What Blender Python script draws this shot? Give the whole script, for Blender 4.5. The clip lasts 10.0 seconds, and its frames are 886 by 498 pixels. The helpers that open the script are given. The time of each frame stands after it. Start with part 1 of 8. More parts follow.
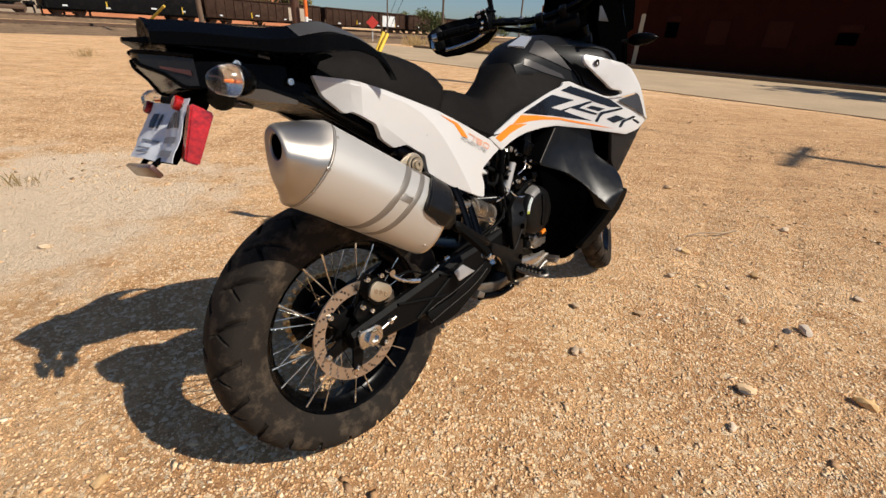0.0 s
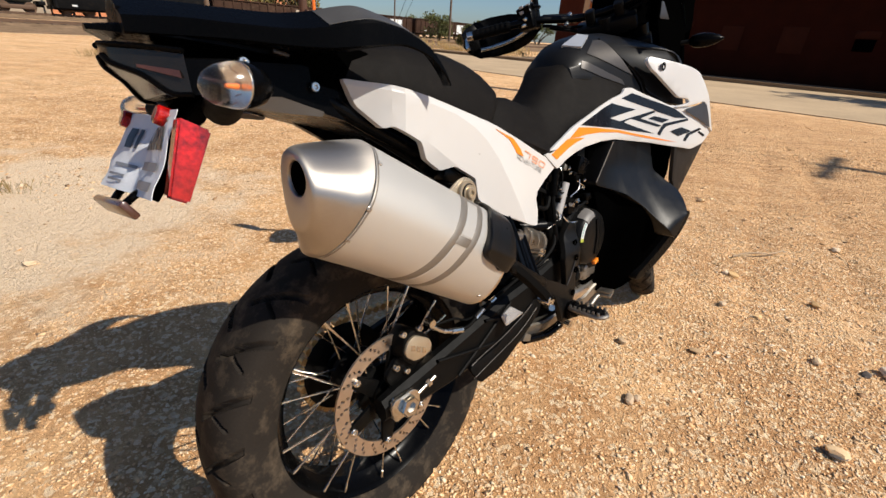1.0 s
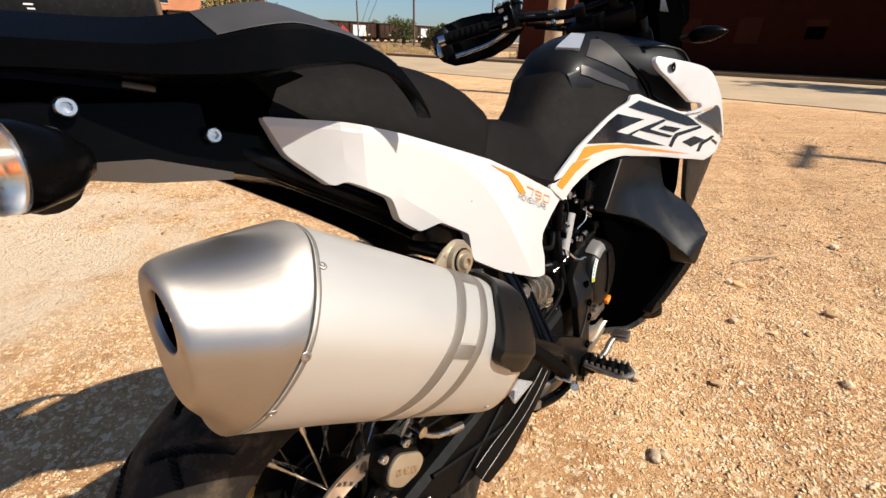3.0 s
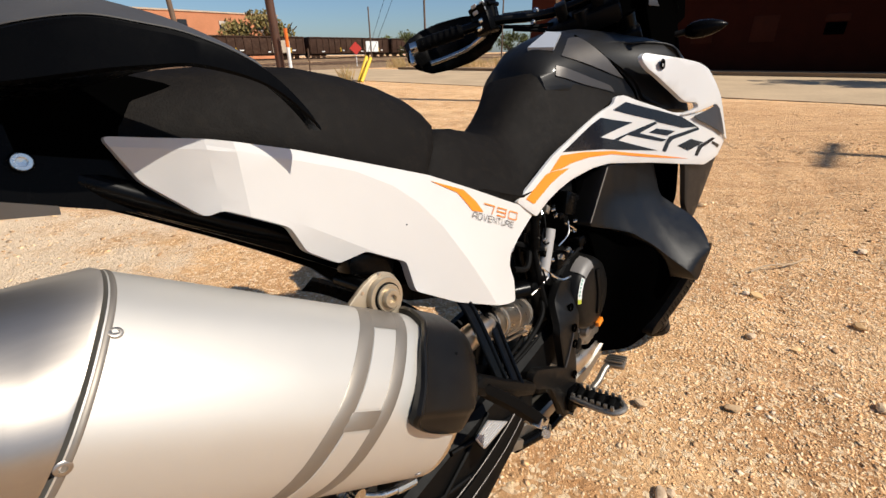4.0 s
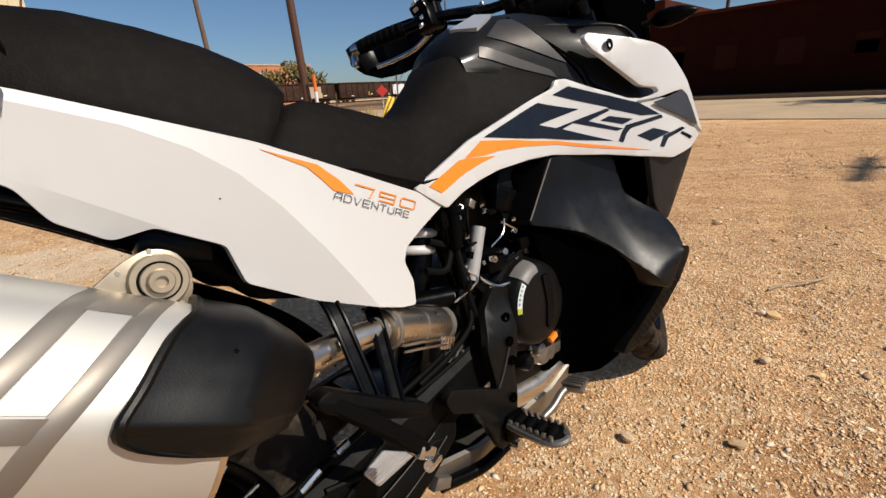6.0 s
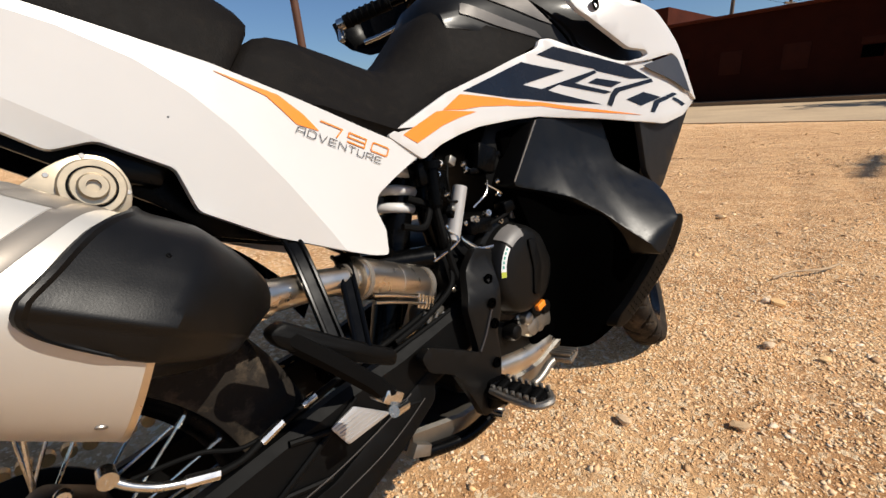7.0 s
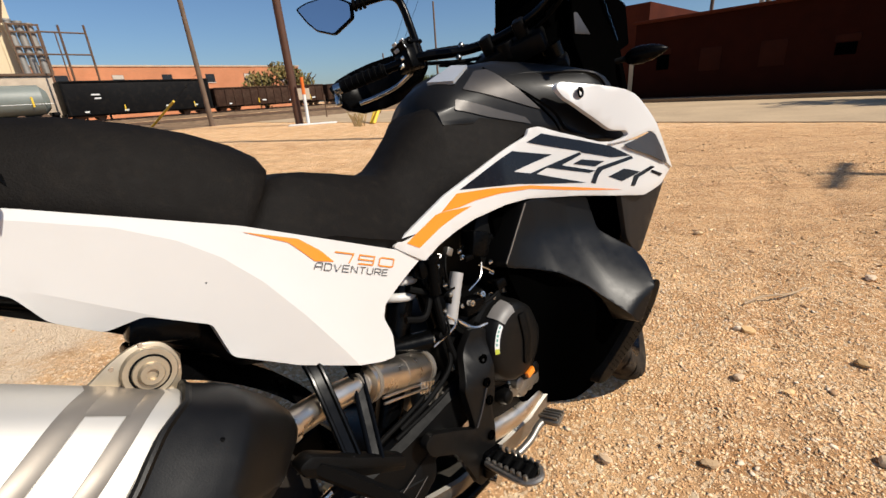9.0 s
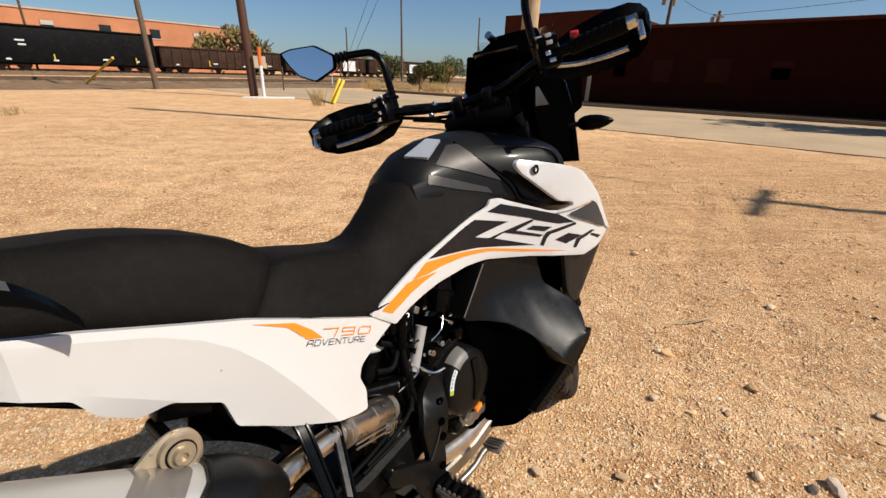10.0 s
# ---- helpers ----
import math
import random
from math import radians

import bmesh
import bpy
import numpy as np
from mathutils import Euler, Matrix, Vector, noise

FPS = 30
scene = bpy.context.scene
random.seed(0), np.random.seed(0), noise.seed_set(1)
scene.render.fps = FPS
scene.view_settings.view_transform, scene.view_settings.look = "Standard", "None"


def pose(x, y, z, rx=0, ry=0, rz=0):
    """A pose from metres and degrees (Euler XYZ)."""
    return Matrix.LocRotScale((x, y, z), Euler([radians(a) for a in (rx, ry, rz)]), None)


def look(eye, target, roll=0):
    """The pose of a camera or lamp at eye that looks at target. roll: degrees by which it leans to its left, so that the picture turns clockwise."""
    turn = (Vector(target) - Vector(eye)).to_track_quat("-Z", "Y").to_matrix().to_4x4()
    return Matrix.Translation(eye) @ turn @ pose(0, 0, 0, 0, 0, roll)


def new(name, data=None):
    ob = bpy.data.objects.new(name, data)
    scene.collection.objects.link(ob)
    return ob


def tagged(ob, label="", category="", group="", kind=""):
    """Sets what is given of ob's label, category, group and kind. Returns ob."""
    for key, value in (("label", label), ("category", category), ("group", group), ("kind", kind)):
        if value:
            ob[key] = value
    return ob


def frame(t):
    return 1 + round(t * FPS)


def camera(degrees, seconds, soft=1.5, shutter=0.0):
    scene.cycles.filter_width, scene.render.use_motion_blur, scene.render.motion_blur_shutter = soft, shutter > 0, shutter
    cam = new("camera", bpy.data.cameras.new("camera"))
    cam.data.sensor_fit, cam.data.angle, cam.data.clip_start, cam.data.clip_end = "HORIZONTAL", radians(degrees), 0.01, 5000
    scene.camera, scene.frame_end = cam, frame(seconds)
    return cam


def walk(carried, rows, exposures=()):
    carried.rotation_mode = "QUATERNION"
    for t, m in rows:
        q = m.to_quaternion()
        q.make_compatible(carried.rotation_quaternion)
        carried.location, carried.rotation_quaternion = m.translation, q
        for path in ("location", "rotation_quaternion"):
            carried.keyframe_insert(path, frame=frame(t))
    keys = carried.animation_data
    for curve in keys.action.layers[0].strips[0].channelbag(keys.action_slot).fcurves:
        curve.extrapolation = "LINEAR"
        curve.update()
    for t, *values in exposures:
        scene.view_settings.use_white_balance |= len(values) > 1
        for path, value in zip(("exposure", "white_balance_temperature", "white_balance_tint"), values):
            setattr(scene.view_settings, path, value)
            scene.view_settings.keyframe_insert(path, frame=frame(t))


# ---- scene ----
cam = camera(91.3, 10.0)
METRES, EYE, TILT, LEAN, TURN = 1.511, 1.0406, -26.56, -3.03, 0.0
ROWS = [
    (0.0, 0.0, 0.0, 0.0, 0.0, 0.0, 0.0),
    (0.5, -0.0346, 0.0777, 0.0342, 0.43, 0.24, -0.81),
    (1.0, -0.0669, 0.1409, 0.0574, 0.49, 0.37, -0.71),
    (1.5, -0.0809, 0.1869, 0.0744, 0.42, 0.37, -0.34),
    (2.0, -0.0837, 0.2264, 0.0987, -0.07, 0.4, 0.63),
    (2.5, -0.09, 0.2674, 0.1242, -1.03, 0.51, 1.78),
    (3.0, -0.0731, 0.292, 0.1362, -2.34, 0.65, 3.01),
    (4.5, 0.0418, 0.3773, 0.1452, 1.4, 3.3, 5.11),
    (5.0, 0.0794, 0.3995, 0.1325, 2.21, 4.51, 5.09),
    (5.5, 0.1116, 0.4185, 0.1208, 3.13, 5.78, 5.12),
    (7.0, 0.159, 0.4542, 0.0444, 4.78, 8.4, 5.37),
    (7.5, 0.1595, 0.4567, 0.0113, 4.76, 8.26, 5.55),
    (8.0, 0.1557, 0.4493, 0.0207, 4.45, 7.78, 5.9),
    (8.5, 0.153, 0.4278, 0.0893, 3.83, 7.4, 6.01),
    (9.0, 0.1574, 0.3978, 0.1536, 2.82, 6.93, 6.0),
    (9.5, 0.1596, 0.3567, 0.2116, 1.13, 6.19, 5.32),
    (10.0, 0.1467, 0.3055, 0.2499, -3.6, 4.41, 3.33),
]
walk(cam, [(t, pose(0, 0, EYE, TILT, LEAN, TURN) @ pose(METRES * x, METRES * y, METRES * z, 90 + pitch, roll, yaw)) for t, x, y, z, yaw, pitch, roll in ROWS],
     exposures=[(0.0, 0.12), (1.0, 0.28), (2.0, 0.46), (3.2, 0.54), (4.5, 0.15), (5.0, 0.05), (5.5, 0.04), (7.0, 0.26), (7.5, 0.28), (9.0, 0.28), (10.0, 0.20)])

# ---- light: clear sky, low warm sun from behind the right shoulder ----
SUN_AZ, SUN_EL = -24.0, 45.0
world = bpy.data.worlds.new("sky")
scene.world = world
world.use_nodes = True
wn, wl = world.node_tree.nodes, world.node_tree.links
wn.clear()
sky = wn.new("ShaderNodeTexSky")
sky.sky_type = "NISHITA"
sky.sun_disc = False
sky.sun_elevation = radians(SUN_EL)
sky.sun_rotation = radians(90 - SUN_AZ)
sky.air_density, sky.dust_density, sky.ozone_density = 1.0, 0.7, 7.5
wbg = wn.new("ShaderNodeBackground")
wbg.inputs["Strength"].default_value = 0.078
wout = wn.new("ShaderNodeOutputWorld")
wl.new(sky.outputs[0], wbg.inputs["Color"])
wl.new(wbg.outputs[0], wout.inputs["Surface"])

sun_data = bpy.data.lights.new("sun", "SUN")
sun_data.energy = 4.9
sun_data.angle = radians(0.55)
sun_data.color = (1.0, 0.925, 0.81)
sun = new("sun", sun_data)
sun_dir = Vector((math.cos(radians(SUN_EL)) * math.cos(radians(SUN_AZ)), math.cos(radians(SUN_EL)) * math.sin(radians(SUN_AZ)), math.sin(radians(SUN_EL))))
sun.matrix_world = look(sun_dir * 40, (0, 0, 0))



# ---- materials ----
def mix_rgb(nt, fac, a, b, mode="MIX"):
    n = nt.nodes.new("ShaderNodeMix")
    n.data_type, n.blend_type = "RGBA", mode
    for sock, v in ((n.inputs[0], fac), (n.inputs[6], a), (n.inputs[7], b)):
        if isinstance(v, bpy.types.NodeSocket):
            nt.links.new(v, sock)
        elif isinstance(v, (tuple, list)):
            sock.default_value = (*v[:3], 1)
        else:
            sock.default_value = v
    return n.outputs[2]


def noise_tex(nt, scale, detail=4.0, rough=0.55, vec=None):
    n = nt.nodes.new("ShaderNodeTexNoise")
    n.inputs["Scale"].default_value, n.inputs["Detail"].default_value, n.inputs["Roughness"].default_value = scale, detail, rough
    if vec is not None:
        nt.links.new(vec, n.inputs["Vector"])
    return n.outputs["Fac"]


def ramp(nt, fac, lo, hi):
    n = nt.nodes.new("ShaderNodeMapRange")
    n.inputs["From Min"].default_value, n.inputs["From Max"].default_value = lo, hi
    nt.links.new(fac, n.inputs["Value"])
    return n.outputs[0]


def start(name):
    m = bpy.data.materials.new(name)
    m.use_nodes = True
    nt = m.node_tree
    b = nt.nodes["Principled BSDF"]
    tc = nt.nodes.new("ShaderNodeTexCoord")
    return m, nt, b, tc.outputs["Object"]


def bump(nt, b, height, strength, dist):
    n = nt.nodes.new("ShaderNodeBump")
    n.inputs["Strength"].default_value, n.inputs["Distance"].default_value = strength, dist
    nt.links.new(height, n.inputs["Height"])
    nt.links.new(n.outputs[0], b.inputs["Normal"])


def surface(name, col, rough=0.5, metal=0.0, vary=0.12, scale=6.0, grain=300.0, relief=0.08, depth=0.0006, rough_vary=0.12, dust=0.0, coat=0.0, spec=0.5, stretch=None):
    """Paint, plastic, metal or rubber: two scales of colour variation, uneven gloss, fine relief and a film of dust."""
    m, nt, b, vec = start(name)
    if stretch:
        mp = nt.nodes.new("ShaderNodeMapping")
        mp.inputs["Scale"].default_value = stretch
        nt.links.new(vec, mp.inputs["Vector"])
        fine_vec = mp.outputs[0]
    else:
        fine_vec = vec
    big, fine = noise_tex(nt, scale, 5, 0.6, vec), noise_tex(nt, grain, 3, 0.6, fine_vec)
    dark = tuple(c * (1 - vary) for c in col)
    lite = tuple(min(1, c * (1 + vary * 0.6)) for c in col)
    c = mix_rgb(nt, ramp(nt, big, 0.3, 0.7), dark, lite)
    c = mix_rgb(nt, 0.35 * min(1, vary * 3), c, mix_rgb(nt, ramp(nt, fine, 0.35, 0.65), dark, lite))
    if dust:
        speck = ramp(nt, noise_tex(nt, scale * 3.1, 8, 0.72, vec), 0.5, 0.78)
        mul = nt.nodes.new("ShaderNodeMath")
        mul.operation = "MULTIPLY"
        mul.inputs[1].default_value = dust
        nt.links.new(speck, mul.inputs[0])
        c = mix_rgb(nt, mul.outputs[0], c, (0.42, 0.31, 0.2))
    nt.links.new(c, b.inputs["Base Color"])
    r = nt.nodes.new("ShaderNodeMapRange")
    r.inputs["To Min"].default_value, r.inputs["To Max"].default_value = max(0.02, rough - rough_vary), min(1, rough + rough_vary)
    nt.links.new(noise_tex(nt, scale * 4, 6, 0.65, fine_vec), r.inputs["Value"])
    nt.links.new(r.outputs[0], b.inputs["Roughness"])
    b.inputs["Metallic"].default_value = metal
    b.inputs["Specular IOR Level"].default_value = spec
    b.inputs["Coat Weight"].default_value = coat
    b.inputs["Coat Roughness"].default_value = 0.12
    if relief:
        bump(nt, b, fine, relief, depth)
    return m


def glassy(name, col, rough=0.05, ior=1.45):
    m, nt, b, vec = start(name)
    b.inputs["Base Color"].default_value = (*col, 1)
    b.inputs["Transmission Weight"].default_value = 1.0
    b.inputs["Roughness"].default_value = rough
    b.inputs["IOR"].default_value = ior
    bump(nt, b, noise_tex(nt, 220, 2, 0.5, vec), 0.15, 0.0008)
    return m


WHITE = surface("white_painted_plastic", (0.545, 0.535, 0.52), 0.34, vary=0.03, scale=3, grain=90, relief=0.015, coat=0.2, dust=0.03)
NAVY = surface("navy_vinyl", (0.0055, 0.0065, 0.0105), 0.26, vary=0.2, scale=5, grain=160, relief=0.02, coat=0.3, spec=0.2)
ORANGE = surface("orange_vinyl", (0.85, 0.23, 0.015), 0.32, vary=0.06, scale=5, grain=160, relief=0.02, coat=0.3)
DECAL = surface("white_vinyl", (0.64, 0.63, 0.62), 0.34, vary=0.03, scale=5, grain=160, relief=0.02, coat=0.2)
INK = surface("dark_print", (0.03, 0.03, 0.034), 0.4, vary=0.1, relief=0.0)
GREYINK = surface("grey_print", (0.2, 0.2, 0.21), 0.45, vary=0.1, relief=0.0)
PLASTIC = surface("black_moulded_plastic", (0.0016, 0.0016, 0.0017), 0.27, vary=0.25, scale=9, grain=700, relief=0.035, depth=0.0005, dust=0.001, spec=0.045)
HEATCOVER = surface("grained_black_cover", (0.0026, 0.0025, 0.0024), 0.40, vary=0.2, scale=9, grain=650, relief=0.14, depth=0.0007, dust=0.003, spec=0.24)
LUG = surface("bare_stainless_plate", (0.47, 0.39, 0.28), 0.40, metal=0.75, vary=0.12, scale=30, grain=300, relief=0.05, dust=0.05)
SIDETANK = surface("charcoal_side_tank_plastic", (0.0021, 0.0021, 0.0022), 0.35, vary=0.15, scale=9, grain=800, relief=0.05, depth=0.0004, dust=0.001, spec=0.2)
BUMPER = surface("charcoal_bumper_plastic", (0.0018, 0.0018, 0.0018), 0.5, vary=0.2, scale=9, grain=800, relief=0.12, depth=0.0005, dust=0.002, spec=0.10)
# grey of the tail fin, also the painted sheen on the clutch cover
FINSHEEN = surface("grey_fin_and_sheen", (0.14, 0.13, 0.12), 0.5, vary=0.15, scale=9, grain=700, relief=0.08)
GUARD = surface("charcoal_moulded_plastic", (0.0085, 0.0085, 0.009), 0.40, vary=0.2, scale=9, grain=800, relief=0.12, depth=0.0005, dust=0.003, spec=0.26)
TANK = surface("dark_metallic_paint", (0.0075, 0.0073, 0.0072), 0.42, metal=0.12, vary=0.15, scale=5, grain=500, relief=0.05, dust=0.004, coat=0.1, spec=0.12)
ARMBLACK = surface("satin_black_casting", (0.0017, 0.0017, 0.0017), 0.55, vary=0.2, scale=14, grain=500, relief=0.12, dust=0.002, spec=0.10)
TRIM = surface("grey_metallic_trim", (0.052, 0.047, 0.044), 0.42, metal=0.5, vary=0.12, scale=5, grain=500, relief=0.04, dust=0.02)
SEAT = surface("black_seat_vinyl", (0.0064, 0.0053, 0.0045), 0.66, vary=0.25, scale=22, grain=420, relief=0.5, depth=0.0012, dust=0.014, spec=0.08)
FRAME = surface("black_powder_coat", (0.0013, 0.0013, 0.0014), 0.24, vary=0.2, scale=14, grain=500, relief=0.03, dust=0.001, spec=0.09)
STRAP = surface("glossy_black_enamel", (0.0016, 0.0016, 0.0016), 0.22, vary=0.2, scale=14, grain=500, relief=0.02, dust=0.001, spec=0.14)
CAST = surface("black_cast_metal", (0.0030, 0.0029, 0.0028), 0.45, metal=0.2, vary=0.25, scale=16, grain=420, relief=0.25, depth=0.0008, dust=0.004, spec=0.1)
CASE = surface("black_painted_casting", (0.0042, 0.0040, 0.0038), 0.40, vary=0.2, scale=16, grain=520, relief=0.18, depth=0.0006, dust=0.003, spec=0.14)
GREYCAST = surface("grey_cast_aluminium", (0.26, 0.24, 0.21), 0.42, metal=0.85, vary=0.25, scale=16, grain=420, relief=0.22, depth=0.0008, dust=0.10)
ALU = surface("satin_aluminium", (0.53, 0.505, 0.46), 0.48, metal=0.55, vary=0.03, scale=4, grain=900, relief=0.04, depth=0.0003, rough_vary=0.05)
BRUSH = surface("brushed_steel", (0.40, 0.365, 0.325), 0.44, metal=0.9, vary=0.12, scale=7, grain=380, relief=0.06, depth=0.0003, rough_vary=0.06, stretch=(0.15, 1, 1))
BRUSH.node_tree.nodes["Principled BSDF"].inputs["Anisotropic"].default_value = 0.65
BAND = surface("dull_steel_band", (0.23, 0.205, 0.175), 0.5, metal=0.6, vary=0.06, scale=6, grain=600, relief=0.05)
STEEL = surface("bright_steel", (0.62, 0.60, 0.56), 0.24, metal=1.0, vary=0.1, scale=20, grain=400, relief=0.04, dust=0.06)
PIPE = surface("heat_tinted_stainless", (0.70, 0.62, 0.52), 0.30, metal=1.0, vary=0.10, scale=7, grain=300, relief=0.015, depth=0.0003)
DISC = surface("worn_brake_disc", (0.50, 0.40, 0.31), 0.38, metal=0.9, vary=0.12, scale=10, grain=260, relief=0.12, depth=0.0003)
GOLD = surface("gold_chain_metal", (0.40, 0.27, 0.12), 0.45, metal=0.8, vary=0.3, scale=40, grain=300, dust=0.3)
TYRE = surface("dusty_rubber", (0.020, 0.0165, 0.0135), 0.75, vary=0.3, scale=7, grain=350, relief=0.25, depth=0.0008, dust=0.20, spec=0.08)
RUBBER = surface("black_rubber", (0.0025, 0.0025, 0.0025), 0.65, vary=0.2, scale=20, grain=350, relief=0.2, dust=0.002, spec=0.07)
# black parts, and flat black where shade is painted in
DARK = surface("black_plastic_and_shade", (0.0007, 0.0007, 0.0007), 0.7, vary=0.2, relief=0.1, spec=0.0)
REDLENS = surface("red_reflector", (0.34, 0.006, 0.004), 0.16, vary=0.7, scale=60, grain=140, relief=0.25, depth=0.001, coat=0.5)
SIGNRED_PLASTIC = surface("red_switch_plastic", (0.5, 0.02, 0.015), 0.4, vary=0.1, relief=0.0)
AMBER = surface("amber_plastic", (0.75, 0.16, 0.02), 0.3, vary=0.15, scale=30, relief=0.2, coat=0.4)
BROWNLENS = surface("dull_rear_reflector", (0.07, 0.028, 0.019), 0.3, vary=0.3, scale=40, relief=0.3, coat=0.4)
CLEAR = glassy("clear_ribbed_lens", (0.96, 0.96, 0.96), 0.22)
LAMPDARK = surface("smoked_lamp_lens", (0.014, 0.011, 0.009), 0.22, vary=0.3, scale=30, grain=200, relief=0.2, coat=0.2, spec=0.3)
SCREEN = glassy("clear_screen", (0.86, 0.88, 0.9), 0.02)
PAPER = surface("creased_paper_plate", (0.66, 0.68, 0.71), 0.6, vary=0.16, scale=14, grain=60, relief=0.4, depth=0.003)
SLEEVE = surface("dull_silver_sleeve", (0.34, 0.33, 0.32), 0.6, metal=0.2, vary=0.08, scale=40, relief=0.05)
LIME = surface("lime_sticker", (0.42, 0.46, 0.05), 0.4, vary=0.1, relief=0.0)
GREEN = surface("green_sticker", (0.03, 0.27, 0.20), 0.35, vary=0.1, relief=0.0)
LABEL = surface("silver_label", (0.42, 0.44, 0.47), 0.35, metal=0.3, vary=0.1, relief=0.02)
MIRROR = surface("mirror_glass", (0.82, 0.84, 0.88), 0.015, metal=1.0, vary=0.02, relief=0.0, rough_vary=0.01)
SILVERPLATE = surface("ribbed_alloy_plate", (0.5, 0.5, 0.5), 0.4, metal=0.7, vary=0.1, scale=30, dust=0.1)


def dirt_material():
    """Sandy orange dirt: moist and pale patches, wheel-worn streaks, clods, grit, and a pale crust in one spot."""
    m, nt, b, vec = start("sandy_dirt")
    geo = nt.nodes.new("ShaderNodeNewGeometry")
    vec = geo.outputs["Position"]
    lane = nt.nodes.new("ShaderNodeMapping")
    lane.inputs["Rotation"].default_value = (0, 0, radians(72))
    lane.inputs["Scale"].default_value = (0.16, 1.5, 1.0)
    nt.links.new(vec, lane.inputs["Vector"])
    streak = noise_tex(nt, 1.0, 7, 0.68, lane.outputs[0])
    broad = ramp(nt, noise_tex(nt, 0.42, 8, 0.7, vec), 0.42, 0.58)
    mid = ramp(nt, noise_tex(nt, 2.3, 9, 0.75, vec), 0.40, 0.62)
    clod = noise_tex(nt, 15, 8, 0.75, vec)
    speck = noise_tex(nt, 34, 6, 0.8, vec)
    fine = noise_tex(nt, 95, 6, 0.8, vec)
    grit = nt.nodes.new("ShaderNodeTexVoronoi")
    grit.inputs["Scale"].default_value = 75
    nt.links.new(vec, grit.inputs["Vector"])
    c = mix_rgb(nt, broad, (0.63, 0.318, 0.128), (0.84, 0.495, 0.235))
    c = mix_rgb(nt, mid, mix_rgb(nt, 0.75, c, (0.46, 0.235, 0.10)), mix_rgb(nt, 0.5, c, (0.92, 0.61, 0.325)))
    c = mix_rgb(nt, ramp(nt, streak, 0.50, 0.62), c, mix_rgb(nt, 0.35, c, (0.42, 0.22, 0.098)))
    c = mix_rgb(nt, ramp(nt, streak, 0.46, 0.36), c, mix_rgb(nt, 0.3, c, (0.88, 0.62, 0.37)))
    c = mix_rgb(nt, ramp(nt, clod, 0.54, 0.68), c, (0.34, 0.175, 0.078))
    # dark specks: small clods together with their little shadows, painted in
    c = mix_rgb(nt, ramp(nt, speck, 0.58, 0.72), c, (0.36, 0.20, 0.095))
    c = mix_rgb(nt, ramp(nt, fine, 0.54, 0.76), c, (0.48, 0.265, 0.125))
    sep = nt.nodes.new("ShaderNodeSeparateColor")
    nt.links.new(grit.outputs["Color"], sep.inputs[0])
    c = mix_rgb(nt, ramp(nt, sep.outputs[0], 0.70, 0.95), c, (0.90, 0.68, 0.43))
    dist = nt.nodes.new("ShaderNodeVectorMath")
    dist.operation = "DISTANCE"
    dist.inputs[1].default_value = (-2.5, 2.35, 0)
    nt.links.new(vec, dist.inputs[0])
    add = nt.nodes.new("ShaderNodeMath")
    add.operation = "MULTIPLY"
    add.inputs[1].default_value = 3.4
    nt.links.new(noise_tex(nt, 1.9, 6, 0.65, vec), add.inputs[0])
    sub = nt.nodes.new("ShaderNodeMath")
    sub.operation = "SUBTRACT"
    nt.links.new(add.outputs[0], sub.inputs[0])
    nt.links.new(dist.outputs["Value"], sub.inputs[1])
    crust = ramp(nt, sub.outputs[0], 0.25, 0.85)
    c = mix_rgb(nt, crust, c, mix_rgb(nt, ramp(nt, fine, 0.35, 0.65), (0.82, 0.66, 0.48), (0.72, 0.51, 0.31)))
    # cracks across the crust
    crack = nt.nodes.new("ShaderNodeTexVoronoi")
    crack.feature = "DISTANCE_TO_EDGE"
    crack.inputs["Scale"].default_value = 8.0
    bend = nt.nodes.new("ShaderNodeTexNoise")
    bend.inputs["Scale"].default_value, bend.inputs["Detail"].default_value = 5.0, 5.0
    nt.links.new(vec, bend.inputs["Vector"])
    nt.links.new(mix_rgb(nt, 0.28, vec, bend.outputs["Color"], "ADD"), crack.inputs["Vector"])
    thin = ramp(nt, crack.outputs["Distance"], 0.055, 0.004)
    both_ = nt.nodes.new("ShaderNodeMath")
    both_.operation = "MULTIPLY"
    nt.links.new(thin, both_.inputs[0])
    nt.links.new(crust, both_.inputs[1])
    c = mix_rgb(nt, both_.outputs[0], c, mix_rgb(nt, ramp(nt, clod, 0.4, 0.75), c, (0.60, 0.42, 0.25)))
    # wheel-worn stretch of redder, looser dirt towards the street
    wide = nt.nodes.new("ShaderNodeVectorMath")
    wide.operation = "DISTANCE"
    wide.inputs[1].default_value = (5.4, 5.2, 0)
    nt.links.new(vec, wide.inputs[0])
    edge = nt.nodes.new("ShaderNodeMath")
    edge.operation = "MULTIPLY_ADD"
    edge.inputs[1].default_value, edge.inputs[2].default_value = 5.0, 1.9
    nt.links.new(noise_tex(nt, 0.8, 6, 0.65, vec), edge.inputs[0])
    diff = nt.nodes.new("ShaderNodeMath")
    diff.operation = "SUBTRACT"
    nt.links.new(edge.outputs[0], diff.inputs[0])
    nt.links.new(wide.outputs["Value"], diff.inputs[1])
    rut = ramp(nt, diff.outputs[0], -0.6, 1.6)
    rut_dirt = mix_rgb(nt, ramp(nt, noise_tex(nt, 7.0, 8, 0.75, lane.outputs[0]), 0.38, 0.62), (0.40, 0.215, 0.10), (0.70, 0.43, 0.22))
    rut_dirt = mix_rgb(nt, ramp(nt, clod, 0.52, 0.66), rut_dirt, (0.27, 0.14, 0.065))
